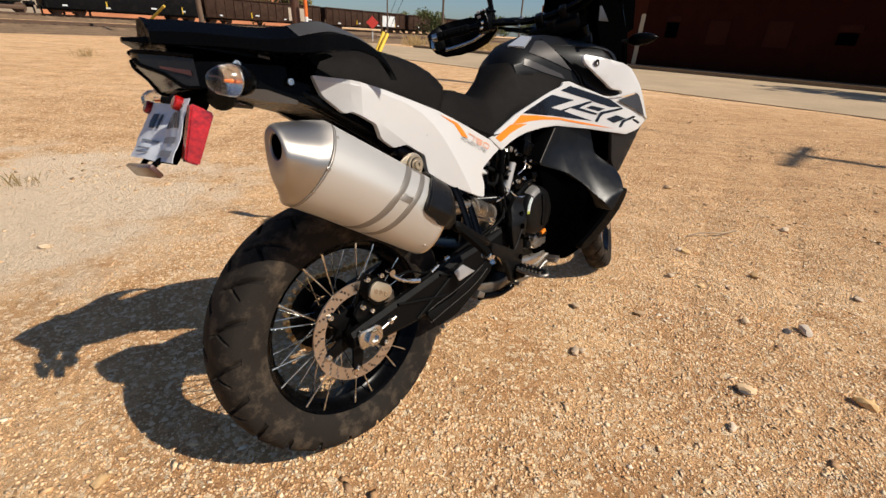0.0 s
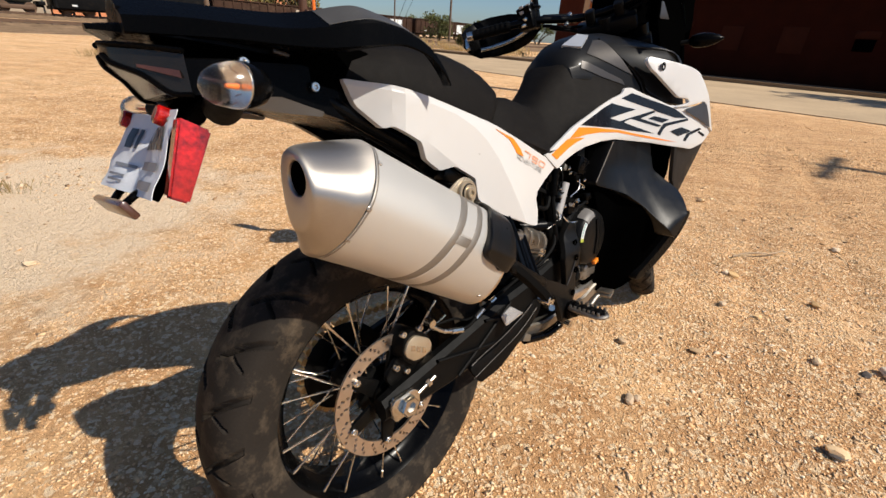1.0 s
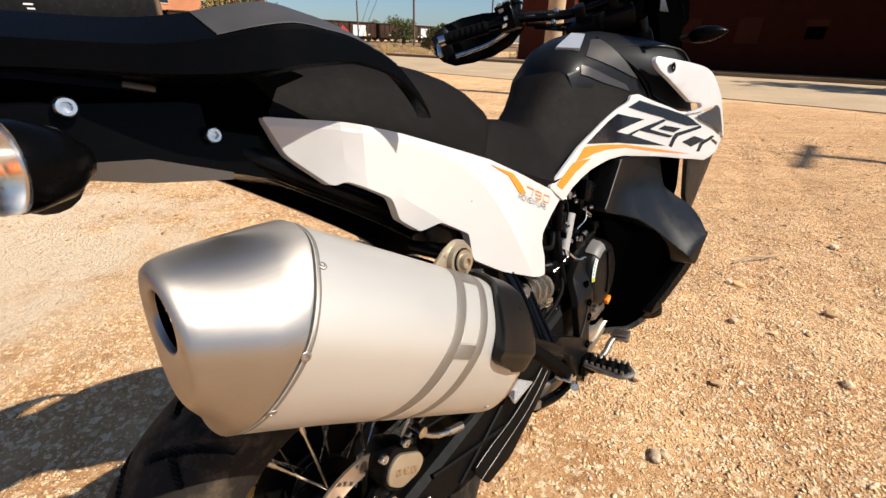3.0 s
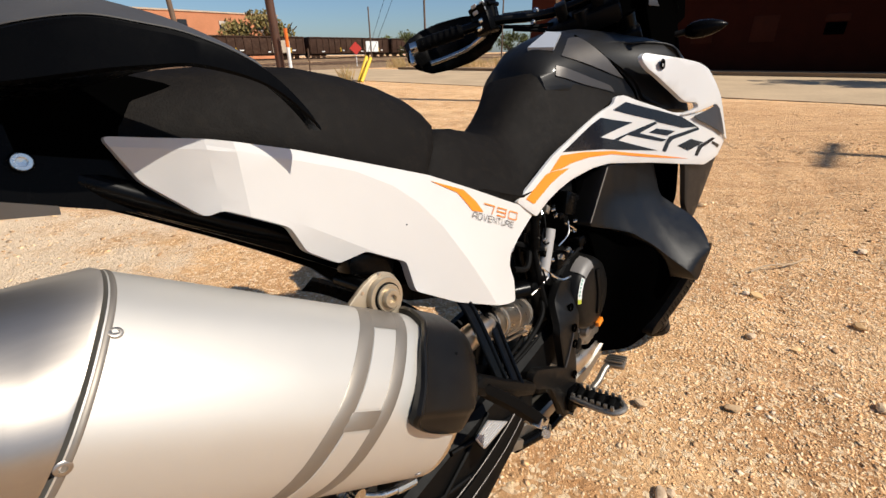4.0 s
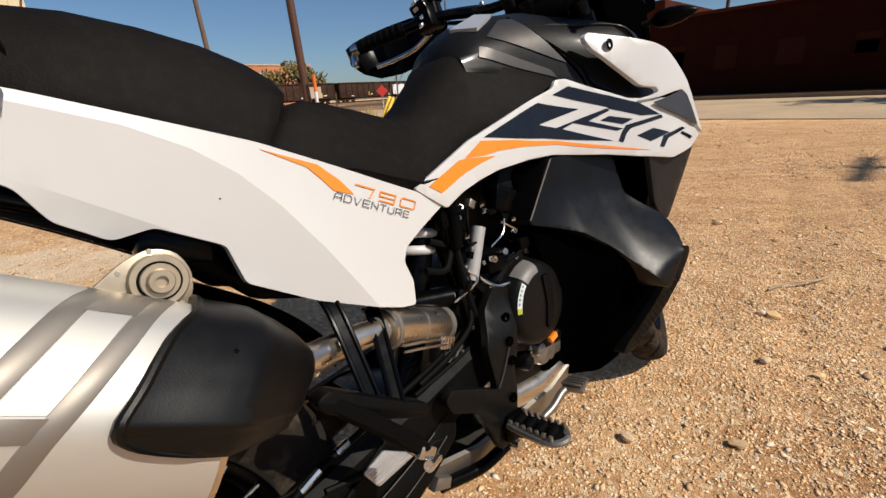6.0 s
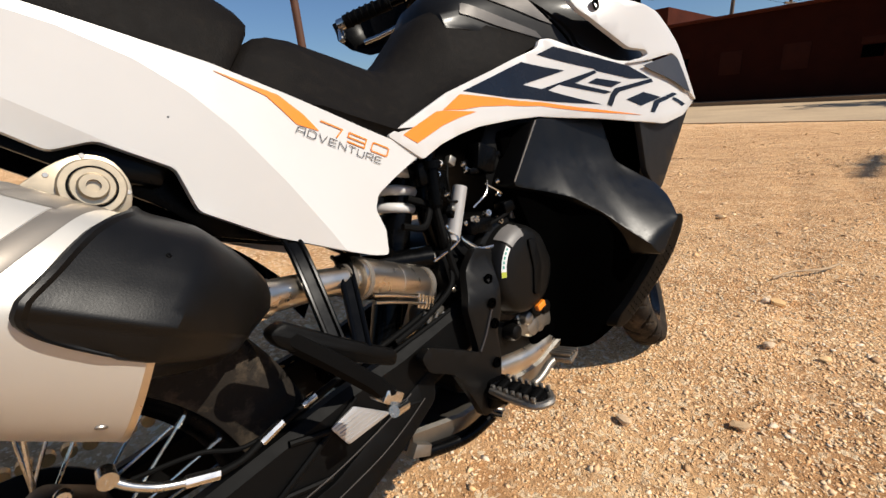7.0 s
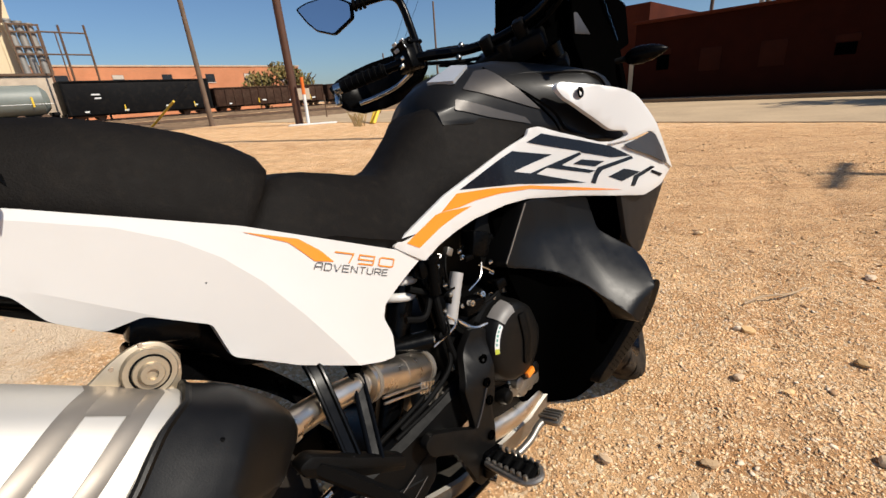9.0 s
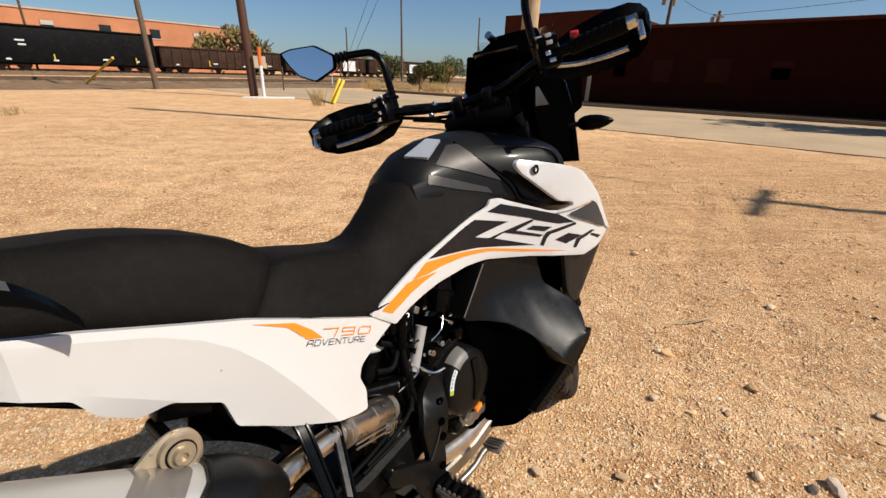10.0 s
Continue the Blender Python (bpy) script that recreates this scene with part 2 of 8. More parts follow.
    rut_mix = nt.nodes.new("ShaderNodeMath")
    rut_mix.operation = "MULTIPLY"
    rut_mix.inputs[1].default_value = 0.62
    nt.links.new(rut, rut_mix.inputs[0])
    c = mix_rgb(nt, rut_mix.outputs[0], c, rut_dirt)
    nt.links.new(c, b.inputs["Base Color"])
    b.inputs["Roughness"].default_value = 0.95
    b.inputs["Specular IOR Level"].default_value = 0.12
    total = None
    for sock, k in ((clod, 2.2), (both_.outputs[0], -0.35), (speck, 1.2), (fine, 0.5), (grit.outputs["Distance"], -0.35)):
        n = nt.nodes.new("ShaderNodeMath")
        n.operation = "MULTIPLY_ADD"
        n.inputs[1].default_value, n.inputs[2].default_value = k, 0.0
        nt.links.new(sock, n.inputs[0])
        if total is not None:
            nt.links.new(total, n.inputs[2])
        total = n.outputs[0]
    bump(nt, b, total, 0.85, 0.013)
    return m


def stone_material(name, cols, island=True, tint=0.45):
    m, nt, b, vec = start(name)
    if island:
        g = nt.nodes.new("ShaderNodeNewGeometry")
        rnd = g.outputs["Random Per Island"]
    else:
        g = nt.nodes.new("ShaderNodeObjectInfo")
        rnd = g.outputs["Random"]
    cr = nt.nodes.new("ShaderNodeValToRGB")
    el = cr.color_ramp.elements
    for i, c in enumerate(cols):
        pos = i / (len(cols) - 1)
        e = el[i] if i < 2 else el.new(pos)
        e.position, e.color = pos, (*c, 1)
    nt.links.new(rnd, cr.inputs[0])
    c = mix_rgb(nt, tint, cr.outputs[0], mix_rgb(nt, ramp(nt, noise_tex(nt, 120, 5, 0.7, vec), 0.3, 0.7), (0.48, 0.28, 0.13), (0.88, 0.66, 0.43)))
    nt.links.new(c, b.inputs["Base Color"])
    b.inputs["Roughness"].default_value = 0.85
    b.inputs["Specular IOR Level"].default_value = 0.25
    bump(nt, b, noise_tex(nt, 300, 4, 0.7, vec), 0.4, 0.002)
    return m


DIRT = dirt_material()
GRAVEL = stone_material("gravel_stone", [(0.90, 0.55, 0.27), (0.72, 0.38, 0.16), (0.95, 0.67, 0.38), (0.84, 0.48, 0.21), (0.95, 0.77, 0.53), (0.62, 0.34, 0.15), (0.92, 0.60, 0.31), (0.95, 0.71, 0.42)], tint=0.18)
CLOD = stone_material("dry_dirt_clod", [(0.34, 0.18, 0.085), (0.46, 0.26, 0.12), (0.27, 0.15, 0.08), (0.55, 0.33, 0.16)], tint=0.1)
PEBBLE = stone_material("pebble_stone", [(0.84, 0.56, 0.30), (0.66, 0.37, 0.17), (0.90, 0.69, 0.44), (0.56, 0.35, 0.19), (0.88, 0.66, 0.44), (0.74, 0.42, 0.20), (0.93, 0.79, 0.60), (0.50, 0.34, 0.22)], tint=0.22)
ROCK = stone_material("loose_stone", [(0.60, 0.46, 0.31), (0.30, 0.22, 0.16), (0.66, 0.40, 0.15), (0.70, 0.60, 0.48), (0.52, 0.36, 0.21)], island=False, tint=0.25)
SLATE = surface("dark_grey_slate", (0.115, 0.098, 0.088), 0.8, vary=0.3, scale=30, grain=200, relief=0.3, depth=0.002, spec=0.2)
# black rail plastic made paler, with the sun on its bevel in the colour
SUNLITGREY = surface("sunlit_bevel_grey", (0.055, 0.052, 0.049), 0.5, vary=0.2, scale=20, grain=600, relief=0.1, spec=0.3)
BALLAST = surface("grey_ballast", (0.25, 0.165, 0.10), 0.95, vary=0.6, scale=1.1, grain=7, relief=0.8, depth=0.08, spec=0.05)
ROAD = surface("dusty_concrete_road", (0.47, 0.345, 0.215), 0.9, vary=0.25, scale=0.5, grain=12, relief=0.3, depth=0.01, spec=0.2)
# kerb concrete made darker: the building's shadow put into the pavement colour
SHADEPAVE = surface("shaded_pavement_concrete", (0.22, 0.15, 0.09), 0.9, vary=0.2, scale=1.2, grain=30, relief=0.3, depth=0.01, spec=0.1)
KERB = surface("kerb_concrete", (0.46, 0.37, 0.28), 0.9, vary=0.2, scale=1.2, grain=30, relief=0.3, depth=0.01, spec=0.2)
RUSTPOLE = surface("rust_brown_steel", (0.0765, 0.0293, 0.0135), 0.7, vary=0.3, scale=2, grain=20, relief=0.2, depth=0.01)
GREYWOOD = surface("weathered_pole_wood", (0.13, 0.085, 0.055), 0.85, vary=0.3, scale=3, grain=30, relief=0.3, depth=0.01, stretch=(1, 1, 0.1))
PALEWOOD = surface("pale_pole_wood", (0.42, 0.30, 0.18), 0.85, vary=0.25, scale=3, grain=30, relief=0.3, depth=0.01, stretch=(1, 1, 0.1))
CARBLACK = surface("black_wagon_paint", (0.006, 0.006, 0.0065), 0.6, vary=0.4, scale=0.7, grain=5, relief=0.1, depth=0.01, dust=0.03, spec=0.08)
CARBROWN = surface("rusty_brown_wagon_paint", (0.05, 0.026, 0.017), 0.75, vary=0.4, scale=0.8, grain=6, relief=0.15, depth=0.01, dust=0.12, spec=0.1)
TANKGREY = surface("grey_green_tank_paint", (0.17, 0.19, 0.17), 0.5, vary=0.15, scale=0.7, grain=6, relief=0.05, depth=0.01, dust=0.1)
WAGWHITE = surface("white_stencil_paint", (0.7, 0.7, 0.68), 0.6, vary=0.15, scale=2, relief=0.0)
YELLOW = surface("yellow_plastic", (0.75, 0.48, 0.03), 0.5, vary=0.1, scale=4, relief=0.0)
ORANGEBRICK = surface("orange_brick_wall", (0.46, 0.20, 0.105), 0.9, vary=0.2, scale=0.3, grain=4, relief=0.3, depth=0.02, spec=0.15)
CREAM = surface("cream_painted_concrete", (0.68, 0.55, 0.36), 0.85, vary=0.12, scale=0.2, grain=3, relief=0.1, depth=0.02, spec=0.15)
WHITEWALL = surface("white_rendered_wall", (0.72, 0.69, 0.64), 0.85, vary=0.08, scale=0.3, grain=3, relief=0.1, depth=0.02, spec=0.15)
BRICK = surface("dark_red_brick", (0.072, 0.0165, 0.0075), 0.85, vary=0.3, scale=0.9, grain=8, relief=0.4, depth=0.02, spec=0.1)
# street wall and infill: brick darkened so the colour carries the wall's shade
SHADEBRICK = surface("shaded_brick_face", (0.0235, 0.0048, 0.0021), 0.9, vary=0.25, scale=1.5, grain=14, relief=0.3, depth=0.01, spec=0.08)
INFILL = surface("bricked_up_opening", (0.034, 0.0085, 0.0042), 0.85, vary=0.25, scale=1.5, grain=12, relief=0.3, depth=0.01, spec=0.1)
WINDARK = surface("dark_window_glass", (0.012, 0.013, 0.016), 0.2, vary=0.3, scale=1.2, relief=0.0)
FRAMEGREY = surface("window_frame_paint", (0.42, 0.38, 0.33), 0.7, vary=0.1, scale=2, relief=0.0)
PIPEGREY = surface("galvanised_duct", (0.33, 0.31, 0.28), 0.5, metal=0.5, vary=0.2, scale=0.8, relief=0.0)
RUSTED = surface("rusted_rail_steel", (0.13, 0.075, 0.045), 0.7, metal=0.3, vary=0.3, scale=2, relief=0.1)
SIGNRED = surface("red_sign_face", (0.62, 0.05, 0.035), 0.5, vary=0.08, scale=3, relief=0.0)
BARK = surface("bark", (0.11, 0.08, 0.055), 0.9, vary=0.3, scale=4, grain=30, relief=0.4, depth=0.01)
LEAF = stone_material("green_leaves", [(0.05, 0.075, 0.018), (0.085, 0.11, 0.03), (0.035, 0.055, 0.015), (0.12, 0.13, 0.04)], tint=0.05)
DRYLEAF = stone_material("yellow_leaves", [(0.22, 0.17, 0.05), (0.15, 0.13, 0.035), (0.28, 0.2, 0.07), (0.10, 0.10, 0.03)], tint=0.05)
DRYGRASS = stone_material("dry_grass", [(0.42, 0.30, 0.13), (0.34, 0.22, 0.09), (0.5, 0.38, 0.18), (0.26, 0.2, 0.08)], tint=0.05)


# ---- mesh helpers ----
def smooth_step(a, b, x):
    t = min(1.0, max(0.0, (x - a) / (b - a)))
    return t * t * (3 - 2 * t)


def finish(ob, mat, angle=38):
    ob.data.materials.append(mat)
    ob.data.polygons.foreach_set("use_smooth", [True] * len(ob.data.polygons))
    ob.data.set_sharp_from_angle(angle=radians(angle))
    return ob


def part(name, bm, mat, parent=None, label="", angle=38, flip=True):
    """Links a bmesh as one mesh object under a thing or a part."""
    if flip:
        bmesh.ops.recalc_face_normals(bm, faces=bm.faces)
    me = bpy.data.meshes.new(name)
    bm.to_mesh(me)
    bm.free()
    ob = finish(new(name, me), mat, angle)
    if parent is not None:
        ob.parent = parent
    return tagged(ob, label)


def mirrored(bm):
    b2 = bm.copy()
    bmesh.ops.scale(b2, vec=(1, -1, 1), verts=b2.verts)
    bmesh.ops.reverse_faces(b2, faces=b2.faces)
    return b2


def both(name, bm, mat, parent, label="", angle=38):
    """The same part on the right and on the left side."""
    other = mirrored(bm)
    a = part(name, bm, mat, parent, label, angle)
    b = part(name, other, mat, parent, label, angle)
    return a, b


def box(bm, c, size, rot=(0, 0, 0), bevel=0.0):
    r = bmesh.ops.create_cube(bm, size=1.0, matrix=Matrix.LocRotScale(c, Euler([radians(a) for a in rot]), size))
    if bevel:
        es = list({e for v in r["verts"] for e in v.link_edges})
        bmesh.ops.bevel(bm, geom=es, offset=bevel, segments=2, affect="EDGES", profile=0.5)
    return bm


def align(p0, p1):
    d = Vector(p1) - Vector(p0)
    return Matrix.Translation((Vector(p0) + Vector(p1)) / 2) @ d.to_track_quat("Z", "Y").to_matrix().to_4x4(), d.length


def cyl(bm, p0, p1, r0, r1=None, seg=16):
    m, n = align(p0, p1)
    bmesh.ops.create_cone(bm, cap_ends=True, segments=seg, radius1=r0, radius2=r0 if r1 is None else r1, depth=n, matrix=m)
    return bm


def bolt(bm, p, n, r=0.006, h=0.004, seg=12):
    """A round screw head with a recessed socket."""
    n = Vector(n).normalized()
    p = Vector(p)
    m = Matrix.Translation(p) @ n.to_track_quat("Z", "Y").to_matrix().to_4x4()
    lathe_z(bm, [(r, -h * 0.5), (r, h * 0.55), (r * 0.8, h), (r * 0.48, h), (r * 0.42, h * 0.25), (0.0001, h * 0.2)], seg, m)
    return bm


def lathe_z(bm, prof, seg, m=Matrix.Identity(4)):
    rings = []
    for r, z in prof:
        rings.append([bm.verts.new(m @ Vector((r * math.cos(2 * math.pi * i / seg), r * math.sin(2 * math.pi * i / seg), z))) for i in range(seg)])
    for a, b in zip(rings, rings[1:]):
        for i in range(seg):
            j = (i + 1) % seg
            bm.faces.new((a[i], a[j], b[j], b[i]))
    return bm


def ring(bm, prof, seg, centre, closed=True):
    """A body of revolution round the y axis: prof is a list of (radius, y)."""
    cx, cy, cz = centre
    rings = []
    for k in range(seg):
        a = 2 * math.pi * k / seg
        rings.append([bm.verts.new((cx + r * math.cos(a), cy + y, cz + r * math.sin(a))) for r, y in prof])
    n = len(prof)
    for k in range(seg):
        a, b = rings[k], rings[(k + 1) % seg]
        for i in range(n if closed else n - 1):
            j = (i + 1) % n
            bm.faces.new((a[i], a[j], b[j], b[i]))
    return bm


def curve_points(pts, n):
    """n points on a smooth curve through pts."""
    pts = [Vector(p) for p in pts]
    if len(pts) == 2:
        return [pts[0].lerp(pts[1], i / (n - 1)) for i in range(n)]
    ext = [2 * pts[0] - pts[1]] + pts + [2 * pts[-1] - pts[-2]]
    out = []
    m = len(pts) - 1
    for i in range(n):
        t = i / (n - 1) * m
        k = min(int(t), m - 1)
        u = t - k
        a, b, c, d = ext[k:k + 4]
        out.append(0.5 * ((2 * b) + (c - a) * u + (2 * a - 5 * b + 4 * c - d) * u * u + (3 * b - a - 3 * c + d) * u ** 3))
    return out


def tube(bm, pts, r, seg=10, n=None, r1=None):
    """A round bar or hose along a smooth curve through pts."""
    path = curve_points(pts, n or (2 if len(pts) == 2 else 6 * len(pts)))
    rings, up = [], Vector((0.13, 0.31, 0.94))
    for i, p in enumerate(path):
        d = (path[min(i + 1, len(path) - 1)] - path[max(i - 1, 0)]).normalized()
        if abs(d.dot(up)) > 0.95:
            up = Vector((0.94, 0.2, -0.2))
        x = d.cross(up).normalized()
        y = d.cross(x).normalized()
        up = -y if y.dot(up) < 0 else y
        rr = r if r1 is None else r + (r1 - r) * i / (len(path) - 1)
        rings.append([bm.verts.new(p + rr * (x * math.cos(2 * math.pi * k / seg) + x.cross(d) * math.sin(2 * math.pi * k / seg))) for k in range(seg)])
    for a, b in zip(rings, rings[1:]):
        for k in range(seg):
            j = (k + 1) % seg
            bm.faces.new((a[k], a[j], b[j], b[k]))
    bm.faces.new(rings[0])
    bm.faces.new(rings[-1][::-1])
    return bm


def loft(bm, sections, closed=True, caps=True):
    """Skin over sections that have the same number of points."""
    rings = [[bm.verts.new(p) for p in s] for s in sections]
    n = len(rings[0])
    for a, b in zip(rings, rings[1:]):
        for i in range(n if closed else n - 1):
            j = (i + 1) % n
            bm.faces.new((a[i], a[j], b[j], b[i]))
    if caps and closed:
        bm.faces.new(rings[0][::-1])
        bm.faces.new(rings[-1])
    return bm


def rounded(outline, r, seg=3):
    """An outline (a, b) with its corners rounded."""
    out, n = [], len(outline)
    for i in range(n):
        p, a, b = Vector(outline[i]), Vector(outline[i - 1]), Vector(outline[(i + 1) % n])
        da, db = (a - p), (b - p)
        k = min(r, da.length * 0.45, db.length * 0.45)
        pa, pb = p + da.normalized() * k, p + db.normalized() * k
        for s in range(seg + 1):
            t = s / seg
            out.append(tuple(pa * (1 - t) ** 2 + p * 2 * t * (1 - t) + pb * t * t))
    return out


def panel(outline, yfun, thick=0.004, cell=0.025, corner=0.006, lift=0.0, edge=0.0012, creases=()):
    """A curved sheet in the side view: outline in (x, z), yfun(x, z) its outer face towards the right, and its thickness."""
    pts = rounded(outline, corner) if corner else outline
    bm = bmesh.new()
    vs = [bm.verts.new((x, 0, z)) for x, z in pts]
    bm.faces.new(vs)
    for axis, nrm in ((0, (1, 0, 0)), (2, (0, 0, 1))):
        lo, hi = min(v.co[axis] for v in bm.verts), max(v.co[axis] for v in bm.verts)
        for i in range(1, int((hi - lo) / cell) + 1):
            co = [0, 0, 0]
            co[axis] = lo + i * cell + 1e-4
            bmesh.ops.bisect_plane(bm, geom=bm.verts[:] + bm.edges[:] + bm.faces[:], plane_co=co, plane_no=nrm)
    for x0, z0, x1, z1 in creases:
        bmesh.ops.bisect_plane(bm, geom=bm.verts[:] + bm.edges[:] + bm.faces[:], plane_co=(x0, 0, z0), plane_no=Vector((z1 - z0, 0, x0 - x1)).normalized())
    bmesh.ops.remove_doubles(bm, verts=bm.verts, dist=1e-5)
    for v in bm.verts:
        v.co.y = yfun(v.co.x, v.co.z) - lift
    top = bm.faces[:]
    r = bmesh.ops.extrude_face_region(bm, geom=top)
    new_faces = [g for g in r["geom"] if isinstance(g, bmesh.types.BMFace)]
    for v in [g for g in r["geom"] if isinstance(g, bmesh.types.BMVert)]:
        v.co.y += thick
    bmesh.ops.recalc_face_normals(bm, faces=bm.faces)
    if edge:
        keep = set(new_faces)
        front = [f for f in bm.faces if f not in keep and f.normal.y < -0.3]
        fs = set(front)
        rim = [e for f in front for e in f.edges if len([q for q in e.link_faces if q in fs]) == 1]
        bmesh.ops.bevel(bm, geom=list(set(rim)), offset=edge, segments=2, affect="EDGES", profile=0.5, clamp_overlap=True)
    return bm


def prism(outline, y0, y1, bevel=0.002, corner=0.0):
    """An outline in (x, z) pushed from y0 to y1, with bevelled rims."""
    pts = rounded(outline, corner) if corner else outline
    bm = bmesh.new()
    f = bm.faces.new([bm.verts.new((x, y0, z)) for x, z in pts])
    r = bmesh.ops.extrude_face_region(bm, geom=[f])
    for v in [g for g in r["geom"] if isinstance(g, bmesh.types.BMVert)]:
        v.co.y = y1
    bmesh.ops.recalc_face_normals(bm, faces=bm.faces)
    if bevel:
        es = [e for e in bm.edges if abs(e.verts[0].co.y - e.verts[1].co.y) < 1e-6]
        bmesh.ops.bevel(bm, geom=es, offset=bevel, segments=2, affect="EDGES", profile=0.5)
    return bm


def join(bm, other):
    me = bpy.data.meshes.new("tmp")
    other.to_mesh(me)
    other.free()
    bm.from_mesh(me)
    bpy.data.meshes.remove(me)
    return bm


def lettering(text, size, m, thin=0.0):
    """Built-in font as a thin mesh, placed by m (x along the line, y up the letters)."""
    cu = bpy.data.curves.new("text", "FONT")
    cu.offset = thin
    cu.body, cu.size, cu.extrude, cu.resolution_u = text, size, 0.0006, 3
    ob = bpy.data.objects.new("text", cu)
    me = bpy.data.meshes.new_from_object(ob)
    bm = bmesh.new()
    bm.from_mesh(me)
    bpy.data.objects.remove(ob)
    bpy.data.curves.remove(cu)
    bpy.data.meshes.remove(me)
    bm.transform(m)
    return bm


def thing(name, label, category, m=None, group="", kind=""):
    e = new(name)
    e.empty_display_size = 0.1
    if m is not None:
        e.matrix_world = m
    return tagged(e, label, category, group, kind)


def leaf_cloud(bm, rng, centre, radius, count, size):
    """Leaf clumps as small bent blades scattered in an uneven volume."""
    c = Vector(centre)
    for _ in range(count):
        d = Vector((rng.gauss(0, 1), rng.gauss(0, 1), rng.gauss(0, 1)))
        d = d.normalized() * radius * (rng.random() ** 0.45)
        p = c + Vector((d.x, d.y, d.z * 0.75))
        e = Euler((rng.uniform(0, 6.3), rng.uniform(0, 6.3), rng.uniform(0, 6.3))).to_matrix()
        s = size * rng.uniform(0.6, 1.5)
        q = [p + e @ Vector(v) * s for v in ((-0.5, 0, 0), (0, -0.25, 0.08), (0.5, 0, 0), (0, 0.25, 0.08))]
        v = [bm.verts.new(x) for x in q]
        bm.faces.new((v[0], v[1], v[2]))
        bm.faces.new((v[0], v[2], v[3]))


# ---- the ground ----
def axis_steps(near, far, fine, growth):
    s, x, step = [], near[0], fine
    while x < near[1]:
        s.append(x)
        x += fine
    right, step = [], fine
    while x < far:
        right.append(x)
        step *= growth
        x += step
    left, x, step = [], near[0], fine
    while x > -far:
        step *= growth
        x -= step
        left.append(x)
    return left[::-1] + s + right + [far]


GROUND_X, GROUND_Y = axis_steps((-2.6, 4.2), 1500, 0.035, 1.12), axis_steps((0.0, 5.2), 1500, 0.035, 1.12)


def ground_height(x, y):
    near = 1.0 - smooth_step(8.0, 20.0, math.hypot(x - 1, y - 2))
    h = 0.010 * noise.noise((x * 1.3, y * 1.3, 0.3)) + 0.007 * noise.noise((x * 4.1, y * 4.1, 2.0)) + 0.0055 * noise.noise((x * 9, y * 9, 5.0))
    for dx, phase in ((1.62, 0.0), (2.05, 0.35), (3.3, 0.6)):
        lane = x - 0.62 * (y - 2.2) - dx + 0.10 * math.sin(0.9 * y + 4 * phase)
        if abs(lane) < 0.16 and 1.2 < y < 7.0:
            worn = math.exp(-(lane / 0.085) ** 2) * smooth_step(1.2, 1.9, y) * (1 - smooth_step(5.0, 7.0, y))
            h -= worn * (0.009 + 0.004 * math.sin((y + 0.4 * lane) * 62.0 + phase))
    across = -(x * 0.755 - y * 0.656)
    bank = 0.30 * smooth_step(42, 50, across) * (1 - smooth_step(70, 80, across))
    return h * near - 0.004 + bank


bm = bmesh.new()
grid = [[bm.verts.new((x, y, ground_height(x, y))) for x in GROUND_X] for y in GROUND_Y]
for a, b in zip(grid, grid[1:]):
    for i in range(len(GROUND_X) - 1):
        bm.faces.new((a[i], a[i + 1], b[i + 1], b[i]))
tagged(part("ground", bm, DIRT, flip=False, angle=180), "tan sandy dirt lot strewn with fine gravel", "ground", kind="structure")


